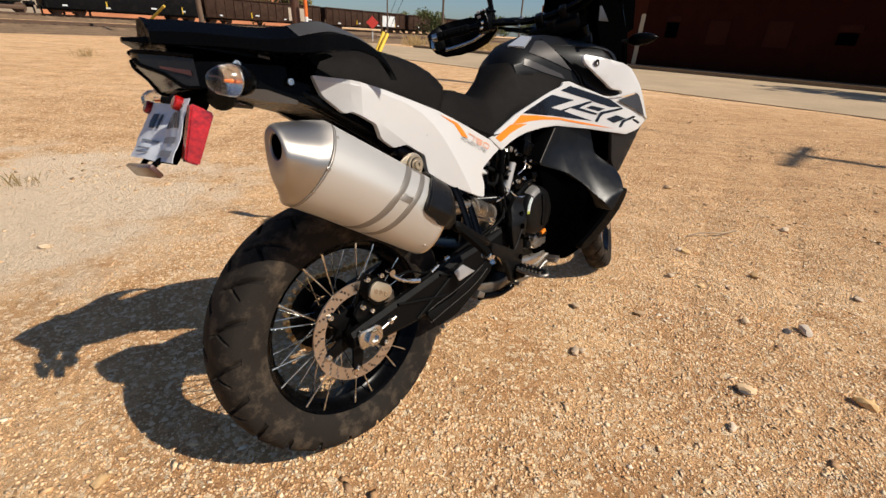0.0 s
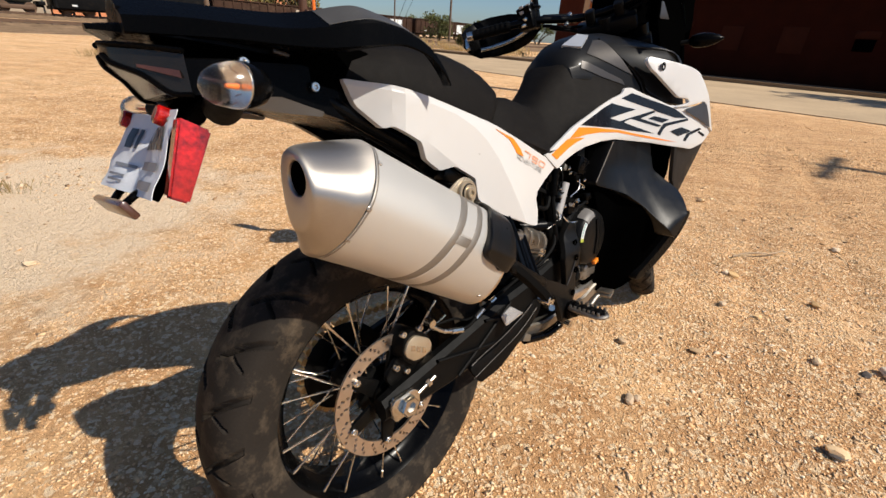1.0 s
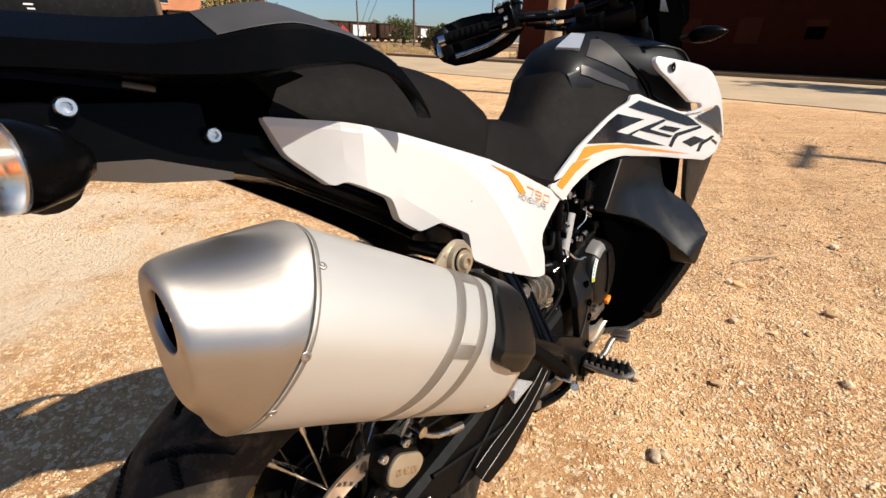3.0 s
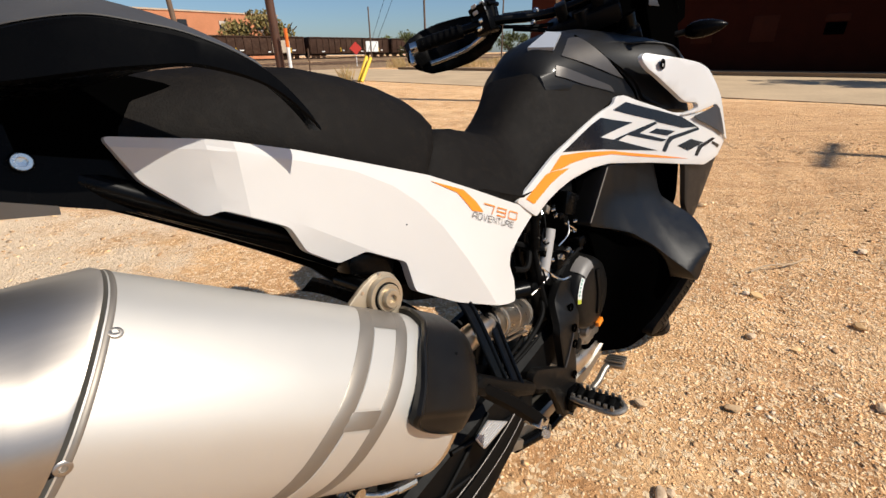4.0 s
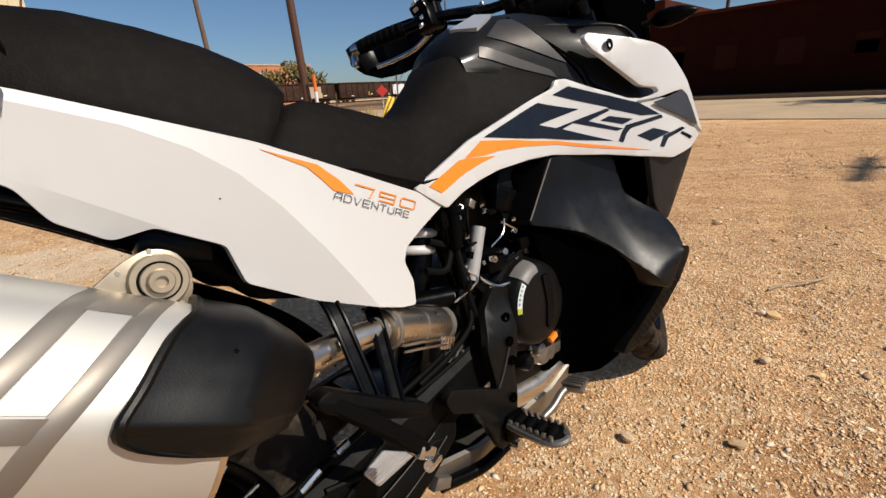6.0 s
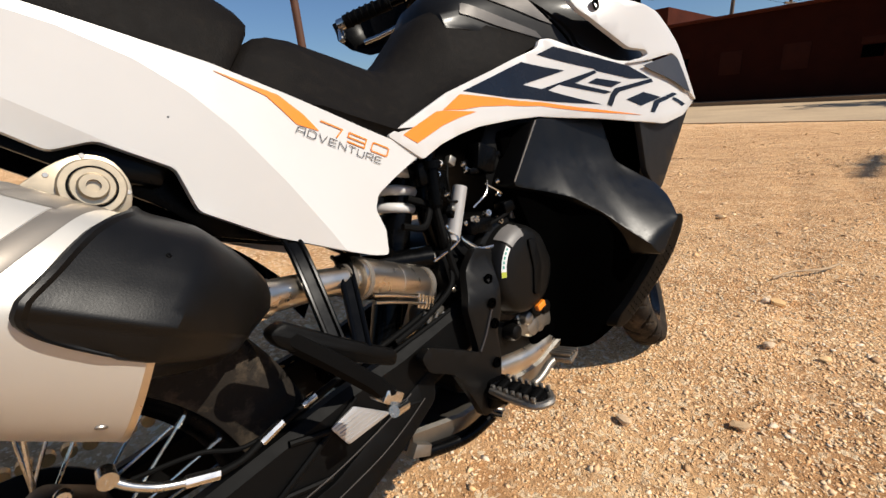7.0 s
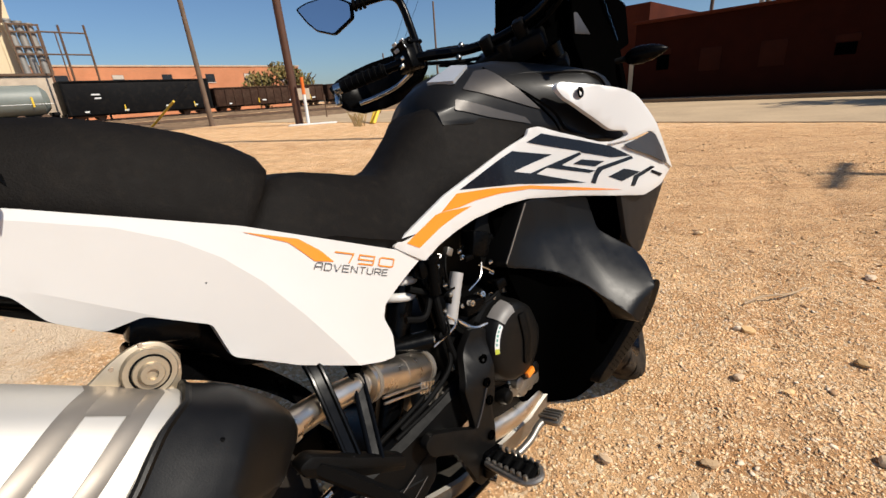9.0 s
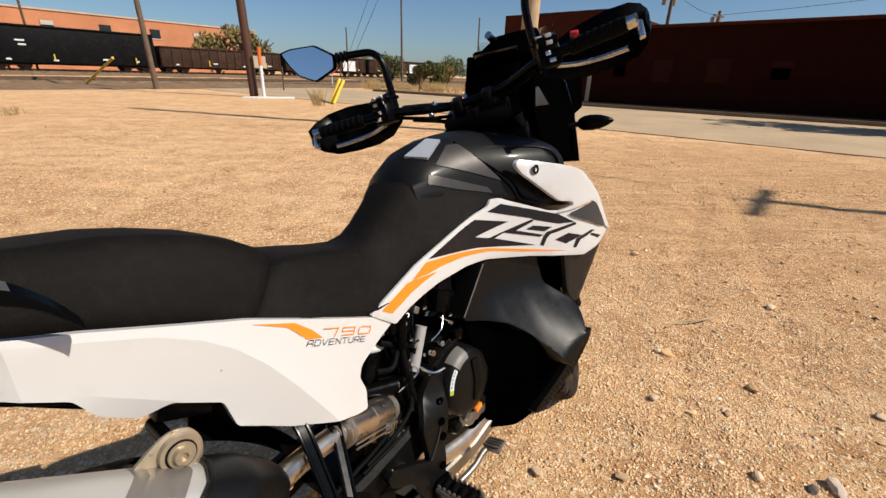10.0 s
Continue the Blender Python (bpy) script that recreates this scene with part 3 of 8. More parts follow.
def scatter_stones(name, count, box_xy, size, mat, label, seed, bias=None, skew=2.4):
    """Loose chips as one mesh: small angular flakes lying in the dirt."""
    rng = np.random.default_rng(seed)
    bv = np.array([(1, 0, 0.1), (0.25, 0.95, -0.1), (-0.85, 0.5, 0.15), (-0.7, -0.7, -0.1), (0.35, -0.9, 0.1), (0.15, 0.1, 0.75), (0, 0, -0.7)])
    bf = np.array([(0, 1, 5), (1, 2, 5), (2, 3, 5), (3, 4, 5), (4, 0, 5), (1, 0, 6), (2, 1, 6), (3, 2, 6), (4, 3, 6), (0, 4, 6)])
    xs, ys = rng.uniform(box_xy[0], box_xy[1], count), rng.uniform(box_xy[2], box_xy[3], count)
    keep = rng.random(count) < (bias(xs, ys) if bias else np.ones(count))
    xs, ys = xs[keep], ys[keep]
    n = len(xs)
    s = size[0] * (size[1] / size[0]) ** (rng.random(n) ** skew)
    hs = np.array([ground_height(x, y) for x, y in zip(xs, ys)])
    a = rng.uniform(0, 6.283, n)
    k = np.stack([rng.uniform(0.8, 1.4, n), rng.uniform(0.6, 1.0, n), rng.uniform(0.20, 0.42, n)], 1)
    v = bv[None] * (1 + rng.uniform(-0.30, 0.30, (n, len(bv), 1))) * k[:, None, :] * s[:, None, None]
    tilt = rng.normal(0, 0.25, (n, 2))
    v[:, :, 2] += v[:, :, 0] * tilt[:, :1] + v[:, :, 1] * tilt[:, 1:]
    ca, sa = np.cos(a)[:, None], np.sin(a)[:, None]
    verts = np.stack([v[:, :, 0] * ca - v[:, :, 1] * sa + xs[:, None], v[:, :, 0] * sa + v[:, :, 1] * ca + ys[:, None], v[:, :, 2] + (hs + s * 0.09)[:, None]], 2)
    faces = (bf[None] + (np.arange(n) * len(bv))[:, None, None]).reshape(-1)
    me = bpy.data.meshes.new(name)
    me.vertices.add(n * len(bv))
    me.vertices.foreach_set("co", verts.reshape(-1))
    me.loops.add(len(faces))
    me.loops.foreach_set("vertex_index", faces)
    me.polygons.add(len(faces) // 3)
    me.polygons.foreach_set("loop_start", np.arange(0, len(faces), 3))
    me.update(calc_edges=True)
    ob = new(name, me)
    me.materials.append(mat)
    return tagged(ob, label, "gravel", kind="stuff")


def patchy(xs, ys):
    """Gravel in drifts: long bands across the lot with bare dirt between."""
    v = np.array([noise.noise((x * 0.38, y * 0.85, 7.0)) + 0.55 * noise.noise((x * 1.7, y * 2.3, 3.0)) for x, y in zip(xs, ys)])
    return np.clip(0.40 + 1.25 * v + 0.12 * np.clip(xs - ys + 0.9, -1.0, 1.0), 0.06, 1.0)


def packed(xs, ys):
    """Dense by the motorcycle, thinning out over three metres."""
    far = np.hypot(xs - 0.8, ys - 1.4)
    v = np.array([noise.noise((x * 1.1, y * 1.1, 7.0)) + 0.6 * noise.noise((x * 2.9, y * 2.9, 3.0)) for x, y in zip(xs, ys)])
    thick = np.clip(0.62 + 0.6 * v + 0.10 * np.clip(1.6 - xs, -1.5, 1.0), 0.12, 1.0)
    return np.clip(thick * 1.2 * np.clip((2.9 - far) / 2.0, 0.0, 1.0), 0, 1)


scatter_stones("fine_gravel", 330000, (-1.5, 3.4, 0.3, 4.2), (0.0022, 0.0070), GRAVEL, "fine tan and white gravel lying on the dirt", 3, packed, 1.5)
scatter_stones("small_gravel", 52000, (-3.4, 6.0, 0.2, 7.5), (0.003, 0.013), GRAVEL, "thin spread of fine gravel over the lot", 4, patchy)
scatter_stones("coarse_gravel", 16000, (-5.0, 8.0, 0.3, 12.0), (0.006, 0.020), GRAVEL, "scattered coarse gravel lying on the dirt", 5, patchy)


scatter_stones("lot_gravel", 60000, (-10.0, 11.0, 3.5, 18.0), (0.007, 0.022), GRAVEL, "gravel strewn over the far part of the lot", 6, patchy)


scatter_stones("dirt_clods", 16000, (-7.0, 9.0, 0.6, 13.0), (0.006, 0.024), CLOD, "dark red-brown crumbs of dry dirt on the lot", 8, patchy, 3.0)
scatter_stones("pebbles", 16000, (-0.6, 3.6, 0.2, 3.6), (0.0045, 0.0120), PEBBLE, "tan, pink and grey pebbles lying in the gravel", 7, packed)


def loose_stone(x, y, size, seed, flat=0.55, mat=None, label="single larger stone half sunk in the dirt"):
    rng = random.Random(seed)
    bm = bmesh.new()
    bmesh.ops.create_icosphere(bm, subdivisions=2, radius=1.0)
    planes = [(Vector((rng.gauss(0, 1), rng.gauss(0, 1), rng.gauss(0, 0.7))).normalized(), rng.uniform(0.62, 0.9)) for _ in range(9)]
    for v in bm.verts:
        d = v.co.normalized()
        k = min([1.0] + [h / max(0.2, d.dot(n)) for n, h in planes if d.dot(n) > 0.2]) + 0.16 * noise.noise(d * 1.4 + Vector((seed * 3.1, 0, 0))) + 0.15 * noise.noise(d * 3.5 + Vector((0, seed * 1.7, 0)))
        v.co = Vector((d.x * 1.25, d.y * 0.85, d.z * flat)) * k * size
    bm.transform(pose(0, 0, 0, rng.uniform(-12, 12), rng.uniform(-12, 12), rng.uniform(0, 360)))
    low = min(v.co.z for v in bm.verts)
    ob = part("stone", bm, mat or ROCK, angle=24)
    ob.location = (x, y, ground_height(x, y) - low * 0.75)
    return tagged(ob, label, "stone", "loose stones")


# ---- the motorcycle: x forwards, y to its left, z up; it leans on its side stand ----
BIKE_POSE = pose(-0.1907, 0.9088, 0.0048, -10.563, 0.268, 46.29)
bike = thing("motorcycle", "white and black adventure motorcycle with orange graphics on its side stand", "motorcycle", BIKE_POSE)

STEER_ANGLE, RAKE = 23.0, 26.5
steer_axis = Vector((-math.sin(radians(RAKE)), 0, math.cos(radians(RAKE))))
steer_foot = Vector((1.616, 0, 0))
STEER = Matrix.Translation(steer_foot) @ Matrix.Rotation(radians(STEER_ANGLE), 4, steer_axis) @ Matrix.Translation(-steer_foot)


def steered(name, bm, mat, parent, label="", angle=38):
    bm.transform(STEER)
    return part(name, bm, mat, parent, label, angle)


# -- wheels --
def tyre_mesh(R, half, bead_r, bead_y, centre, pitch, seg, depth=0.009):
    """A tyre with a round crown, lettered-smooth sidewalls and slanting grooves cut into the tread."""
    prof = []
    n = 44
    for i in range(n + 1):
        v = -1 + 2 * i / n
        prof.append((R - (R - bead_r) * 0.40 * abs(v) ** 2.3, half * math.sin(v * math.pi / 2 * 0.97), v))
    side = [(bead_r + (R - bead_r) * 0.40, half * 1.0), (bead_r + (R - bead_r) * 0.20, half * 0.93), (bead_r + 0.006, bead_y * 1.06), (bead_r, bead_y)]
    full = [(r, -y, 2.0) for r, y in side[::-1]] + prof + [(r, y, 2.0) for r, y in side] + [(bead_r - 0.004, bead_y * 0.8, 2.0), (bead_r - 0.004, -bead_y * 0.8, 2.0)]
    bm = bmesh.new()
    cx, cy, cz = centre
    count = round(2 * math.pi * R / pitch)
    rings = []
    for k in range(seg):
        a = 2 * math.pi * k / seg
        row = []
        for r, y, v in full:
            d = 0.0
            if abs(v) < 0.985:
                s = 1 if v > 0 else -1
                u = abs(v)
                turn = a * count / (2 * math.pi) + (0.5 if s > 0 else 0.0)
                phase = (turn + 1.05 * u - 0.38 * u * u) % 1.0
                wide = 0.050 + 0.030 * u
                d = depth * (1 - smooth_step(wide * 0.85, wide * 1.08, abs(phase - 0.5))) * smooth_step(0.02, 0.10, u)
                phase2 = (turn + 0.42 - 0.55 * u) % 1.0
                d = max(d, depth * 0.7 * (1 - smooth_step(0.026, 0.040, abs(phase2 - 0.5))) * smooth_step(0.30, 0.36, u) * (1 - smooth_step(0.62, 0.70, u)))
            row.append(bm.verts.new((cx + (r - d) * math.cos(a), cy + y, cz + (r - d) * math.sin(a))))
        rings.append(row)
    m = len(full)
    for k in range(seg):
        a, b = rings[k], rings[(k + 1) % seg]
        for i in range(m):
            j = (i + 1) % m
            bm.faces.new((a[i], a[j], b[j], b[i]))
    return bm


def rim_mesh(bead_r, half, centre):
    bm = bmesh.new()
    p = [(bead_r + 0.016, half), (bead_r + 0.014, half + 0.004), (bead_r + 0.004, half + 0.004), (bead_r - 0.006, half - 0.006), (bead_r - 0.014, half * 0.55), (bead_r - 0.026, half * 0.4), (bead_r - 0.028, 0.0)]
    q = [(r, -y) for r, y in p[-2::-1]]
    inner = [(bead_r + 0.012, -half + 0.004), (bead_r - 0.002, -half + 0.010), (bead_r - 0.016, -half * 0.35), (bead_r - 0.016, half * 0.35), (bead_r - 0.002, half - 0.010), (bead_r + 0.012, half - 0.004)]
    return ring(bm, p + q + inner, 120, centre)


def disc_mesh(r0, r1, y, thick, centre, holes, seg=288, rows=10):
    """A drilled brake disc."""
    bm = bmesh.new()
    cx, cy, cz = centre
    dots = []
    for i in range(holes):
        a = 2 * math.pi * i / holes
        for j, f in enumerate((0.25, 0.55, 0.82)):
            rr = r0 + (r1 - r0) * f
            aa = a + 0.06 * j + (0.03 if i % 2 else 0)
            dots.append((rr * math.cos(aa), rr * math.sin(aa)))
    pos = [[((r0 + (r1 - r0) * j / rows) * math.cos(2 * math.pi * k / seg), (r0 + (r1 - r0) * j / rows) * math.sin(2 * math.pi * k / seg)) for j in range(rows + 1)] for k in range(seg)]
    vs = [[bm.verts.new((cx + px, cy + y, cz + pz)) for px, pz in row] for row in pos]
    for k in range(seg):
        k2 = (k + 1) % seg
        for j in range(rows):
            mx = (pos[k][j][0] + pos[k2][j + 1][0]) / 2
            mz = (pos[k][j][1] + pos[k2][j + 1][1]) / 2
            if min((mx - dx) ** 2 + (mz - dz) ** 2 for dx, dz in dots) > 0.0033 ** 2:
                bm.faces.new((vs[k][j], vs[k][j + 1], vs[k2][j + 1], vs[k2][j]))
    bmesh.ops.delete(bm, geom=[v for v in bm.verts if not v.link_faces], context="VERTS")
    r = bmesh.ops.extrude_face_region(bm, geom=bm.faces[:])
    for v in [g for g in r["geom"] if isinstance(g, bmesh.types.BMVert)]:
        v.co.y += thick
    return bm


def spoke_set(wheel, centre, hub_r, hub_y, rim_r, rim_y, count, m=None):
    for i in range(count):
        side = 1 if i % 2 else -1
        k = i // 2
        a = 2 * math.pi * (k + (0.25 if side > 0 else 0)) / (count / 2)
        lead = 0.55 if k % 2 else -0.55
        c = Vector(centre)
        p0 = c + Vector((hub_r * math.cos(a), side * hub_y, hub_r * math.sin(a)))
        p1 = c + Vector((rim_r * math.cos(a + lead * 0.55), side * rim_y, rim_r * math.sin(a + lead * 0.55)))
        bm = bmesh.new()
        cyl(bm, p0, p1, 0.0021, seg=7)
        cyl(bm, p1.lerp(p0, 0.09), p1, 0.0034, seg=7)
        if m is not None:
            bm.transform(m)
        part("spoke", bm, STEEL, wheel, "bright steel spoke" if i == 0 else "")


REAR = (0.0, 0.0, 0.335)
rear_wheel = part("rear_wheel", rim_mesh(0.2286, 0.056, REAR), FRAME, bike, "black spoked rear wheel rim")
part("tyre", tyre_mesh(0.334, 0.076, 0.2310, 0.060, REAR, 0.100, 1500, 0.013), TYRE, rear_wheel, "dusty black tyre with slanting grooves", 32)
bm = bmesh.new()
ring(bm, [(0.020, -0.075), (0.034, -0.075), (0.036, -0.055), (0.056, -0.050), (0.058, -0.040), (0.036, -0.032), (0.033, 0.0), (0.036, 0.032), (0.060, 0.040), (0.060, 0.052), (0.04, 0.075), (0.02, 0.075)], 40, REAR)
part("hub", bm, CAST, rear_wheel, "black cast wheel hub")
spoke_set(rear_wheel, REAR, 0.055, 0.045, 0.222, 0.046, 36)
part("brake_disc", disc_mesh(0.100, 0.130, -0.080, 0.0045, REAR, 26), DISC, rear_wheel, "drilled steel brake disc")
for i in range(6):
    a = 2 * math.pi * i / 6 + 0.3
    part("disc_carrier_arm", prism([(0.05 * math.cos(a - 0.35), 0.335 + 0.05 * math.sin(a - 0.35)), (0.106 * math.cos(a - 0.12), 0.335 + 0.106 * math.sin(a - 0.12)), (0.106 * math.cos(a + 0.12), 0.335 + 0.106 * math.sin(a + 0.12)), (0.05 * math.cos(a + 0.35), 0.335 + 0.05 * math.sin(a + 0.35))], -0.082, -0.074, 0.001), CAST, rear_wheel)
for i in range(6):
    a = 2 * math.pi * i / 6 + 0.3
    bm = bmesh.new()
    bolt(bm, (0.102 * math.cos(a), -0.0835, 0.335 + 0.102 * math.sin(a)), (0, -1, 0), 0.008, 0.004)
    part("rivet", bm, STEEL, rear_wheel)
bm = bmesh.new()
ring(bm, [(0.05, 0.086), (0.098, 0.086), (0.103, 0.088), (0.103, 0.092), (0.098, 0.094), (0.05, 0.094)], 44, REAR)
part("sprocket", bm, CAST, rear_wheel)

# drive chain on the far side: one link after another
link_path = []
for i in range(26):
    link_path.append(Vector((0.02 + i * 0.0215, 0.098, 0.335 + 0.106 - 0.0016 * i)))
for i in range(16):
    a = math.pi / 2 + math.pi * i / 15
    link_path.append(Vector((0.106 * math.cos(a), 0.098, 0.335 + 0.106 * math.sin(a))))
for i in range(26):
    link_path.append(Vector((0.02 + i * 0.0215, 0.098, 0.335 - 0.106 + 0.0034 * i)))
bm = bmesh.new()
for p in link_path:
    cyl(bm, p + Vector((0, -0.009, 0)), p + Vector((0, 0.009, 0)), 0.0085, seg=10)
part("drive_chain", bm, GOLD, bike, "dirty gold drive chain")

# axle, adjuster and nut on the near end
bm = bmesh.new()
cyl(bm, (0, -0.139, 0.335), (0, 0.13, 0.335), 0.0125, seg=20)
part("axle", bm, STEEL, bike)
axle_nut = part("axle_nut", ring(bmesh.new(), [(0.0115, -0.146), (0.020, -0.146), (0.0225, -0.142), (0.0225, -0.128), (0.0115, -0.128)], 6, REAR), STEEL, bike, "bright axle nut")
part("chain_adjuster", prism([(-0.034, 0.312), (0.024, 0.312), (0.034, 0.322), (0.034, 0.348), (0.022, 0.360), (-0.030, 0.360), (-0.038, 0.345)], -0.133, -0.120, 0.002, 0.008), STEEL, bike, "bright alloy chain adjuster block")
bm = bmesh.new()
cyl(bm, (0.034, -0.126, 0.338), (0.085, -0.126, 0.352), 0.0045, seg=10)
cyl(bm, (0.060, -0.126, 0.345), (0.070, -0.126, 0.348), 0.0085, seg=6)
part("adjuster_screw", bm, STEEL, bike)

# -- swingarm --
def arm_section(x, lo, hi, y0, y1):
    r = min(0.012, (hi - lo) * 0.3)
    return [(x, y0, lo + r), (x, y0, hi - r), (x, y0 + r * 0.8, hi), (x, y1 - r * 0.8, hi), (x, y1, hi - r), (x, y1, lo + r), (x, y1 - r * 0.8, lo), (x, y0 + r * 0.8, lo)]


ARM = [(-0.045, 0.312, 0.358), (0.0, 0.305, 0.368), (0.06, 0.300, 0.378), (0.14, 0.297, 0.392), (0.24, 0.302, 0.410), (0.34, 0.318, 0.428), (0.45, 0.345, 0.440), (0.55, 0.37, 0.46), (0.62, 0.385, 0.47)]
swingarm = part("swingarm", loft(bmesh.new(), [arm_section(x, lo, hi, -0.121, -0.086) for x, lo, hi in ARM]), ARMBLACK, bike, "black cast swingarm")
part("far_arm", mirrored(loft(bmesh.new(), [arm_section(x, lo, hi, -0.121, -0.086) for x, lo, hi in ARM])), ARMBLACK, swingarm)
bm = bmesh.new()
box(bm, (0.44, 0, 0.40), (0.09, 0.20, 0.07), (0, 0, 0), 0.012)
part("cross_brace", bm, FRAME, swingarm)
for x0, z0, x1, z1 in ((0.10, 0.378, 0.30, 0.330), (0.16, 0.310, 0.36, 0.415), (0.26, 0.405, 0.47, 0.352)):
    bm = bmesh.new()
    tube(bm, [(x0, -0.122, z0), ((x0 + x1) / 2, -0.1235, (z0 + z1) / 2), (x1, -0.122, z1)], 0.0045, 8)
    part("rib", bm, ARMBLACK, swingarm)
# the curved lower fin; thin pale beads paint the glint along its edges
part("fin", panel([(0.19, 0.315), (0.30, 0.325), (0.42, 0.368), (0.50, 0.395), (0.49, 0.345), (0.42, 0.310), (0.30, 0.265), (0.22, 0.262)], lambda x, z: -0.128 + 0.10 * (z - 0.33), 0.010, 0.03, 0.012), ARMBLACK, swingarm)
bm = bmesh.new()
tube(bm, [(0.195, -0.1325, 0.322), (0.236, -0.1325, 0.331), (0.315, -0.1325, 0.343), (0.40, -0.130, 0.363), (0.445, -0.128, 0.378)], 0.0011, 6)
part("fin_edge", bm, TRIM, swingarm)
bm = bmesh.new()
tube(bm, [(0.20, -0.1325, 0.284), (0.276, -0.1325, 0.300), (0.366, -0.1315, 0.318), (0.42, -0.130, 0.336), (0.468, -0.128, 0.358)], 0.0009, 6)
part("fin_edge", bm, TRIM, swingarm)
plate_y = lambda x, z: -0.131
heel_plate = part("heel_plate", panel([(0.312, 0.398), (0.350, 0.410), (0.403, 0.371), (0.330, 0.364)], plate_y, 0.003, 0.05, 0.004), SILVERPLATE, swingarm, "ribbed bare-alloy guard plate")
for i in range(6):
    bm = bmesh.new()
    cyl(bm, (0.329 - i * 0.0025, -0.1315, 0.371 + 0.005 * i), (0.396 - i * 0.0075, -0.1315, 0.375 + 0.0055 * i), 0.0009, seg=6)
    part("plate_rib", bm, SILVERPLATE, swingarm)

# -- rear brake caliper and its hose --
caliper = part("brake_caliper", prism([(0.012, 0.425), (0.022, 0.462), (0.045, 0.478), (0.088, 0.446), (0.094, 0.415), (0.078, 0.398), (0.040, 0.396)], -0.116, -0.064, 0.006, 0.012), CAST, bike, "black brake caliper with a bright face")
part("caliper_face", prism([(0.016, 0.432), (0.026, 0.458), (0.046, 0.466), (0.086, 0.440), (0.090, 0.420), (0.076, 0.408), (0.040, 0.408)], -0.122, -0.114, 0.003, 0.010), LUG, caliper)
for i, dx in enumerate((-0.014, 0.0, 0.014)):
    part("logo_bar", prism([(0.048 + dx, 0.440 - dx * 0.62), (0.057 + dx, 0.435 - dx * 0.62), (0.055 + dx, 0.424 - dx * 0.62), (0.046 + dx, 0.429 - dx * 0.62)], -0.1232, -0.121, 0.0), STEEL, caliper)
part("caliper_bracket", prism([(0.0, 0.345), (0.03, 0.36), (0.085, 0.40), (0.10, 0.43), (0.08, 0.43), (0.01, 0.42), (-0.02, 0.39)], -0.10, -0.088, 0.002, 0.008), CAST, bike)
for p in ((0.020, -0.118, 0.478), (0.062, -0.118, 0.474), (0.03, -0.104, 0.386), (0.005, -0.104, 0.405)):
    bm = bmesh.new()
    bolt(bm, p, (0, -1, 0), 0.0075, 0.005)
    part("caliper_bolt", bm, STEEL, caliper)
bm = bmesh.new()
tube(bm, [(0.094, -0.112, 0.468), (0.108, -0.116, 0.452), (0.130, -0.118, 0.436), (0.16, -0.120, 0.424)], 0.0052, 10)
cyl(bm, (0.094, -0.105, 0.472), (0.094, -0.124, 0.470), 0.009, seg=12)
cyl(bm, (0.15, -0.1195, 0.428), (0.182, -0.121, 0.418), 0.0072, seg=8)
part("hose_fitting", bm, STEEL, caliper, "bright brake hose fitting")
bm = bmesh.new()
tube(bm, [(0.18, -0.121, 0.418), (0.21, -0.120, 0.418), (0.25, -0.116, 0.430), (0.33, -0.112, 0.445), (0.42, -0.106, 0.458), (0.50, -0.10, 0.47), (0.58, -0.09, 0.49)], 0.0045, 10)
part("brake_hose", bm, RUBBER, bike)
bm = bmesh.new()
cyl(bm, (0.232, -0.117, 0.424), (0.262, -0.1155, 0.434), 0.0062, seg=8)
cyl(bm, (0.29, -0.114, 0.440), (0.31, -0.113, 0.4435), 0.0058, seg=8)
part("hose_clip", bm, STEEL, bike)
bm = bmesh.new()
tube(bm, [(0.11, -0.10, 0.45), (0.17, -0.108, 0.445), (0.22, -0.110, 0.425), (0.30, -0.105, 0.437), (0.5, -0.095, 0.462)], 0.0028, 8)
part("sensor_wire", bm, RUBBER, bike)

# -- silencer --
MU, MW, MO = Vector((-0.91, 0, 0.4146)), Vector((0.4146, 0, 0.91)), Vector((-0.13, -0.2, 0.777))
CAN = [(0.0, 0.094), (0.030, 0.083), (0.052, 0.059), (0.067, 0.032), (0.072, 0.003), (0.060, -0.034), (0.037, -0.062), (0.008, -0.076), (-0.030, -0.074), (-0.056, -0.050), (-0.068, 0.0), (-0.068, 0.045), (-0.054, 0.078), (-0.028, 0.092)]


def can_vw(k):
    """Outline of the silencer, k from 0 at the top clockwise to 14."""
    n = len(CAN)
    i = int(math.floor(k)) % n
    u = k - math.floor(k)
    a, b, c, d = (Vector(CAN[(i + j) % n]) for j in (-1, 0, 1, 2))
    return 0.5 * ((2 * b) + (c - a) * u + (2 * a - 5 * b + 4 * c - d) * u * u + (3 * b - a - 3 * c + d) * u ** 3)


def can_point(s, k, scale=1.0, off=0.0, cv=0.012, cw=0.006, slide=0.0):
    p = can_vw(k)
    if p.y < 0:
        p.y *= 1 - 0.4 * min(s, 0.0)
    q = Vector((cv, cw)) + (p - Vector((cv, cw))) * scale
    if off:
        q += (p - Vector((0.005, 0.005))).normalized() * off
    return MO + MU * s + Vector((0, -1, 0)) * (q.x + slide) + MW * (q.y + 0.11 * min(s, 0.0))


NK = 84
ks = [14 * i / NK for i in range(NK)]


def seam_s(k):
    return 0.004 - 0.21 * can_vw(k).y


silencer = part("silencer", loft(bmesh.new(), [[can_point(s if s < -0.05 else seam_s(k) + s, k) for k in ks] for s in (-0.320, -0.317, -0.28, -0.2, -0.12, -0.06, -0.004)]), ALU, bike, "satin aluminium exhaust silencer", 50)
bm = bmesh.new()
secs = []
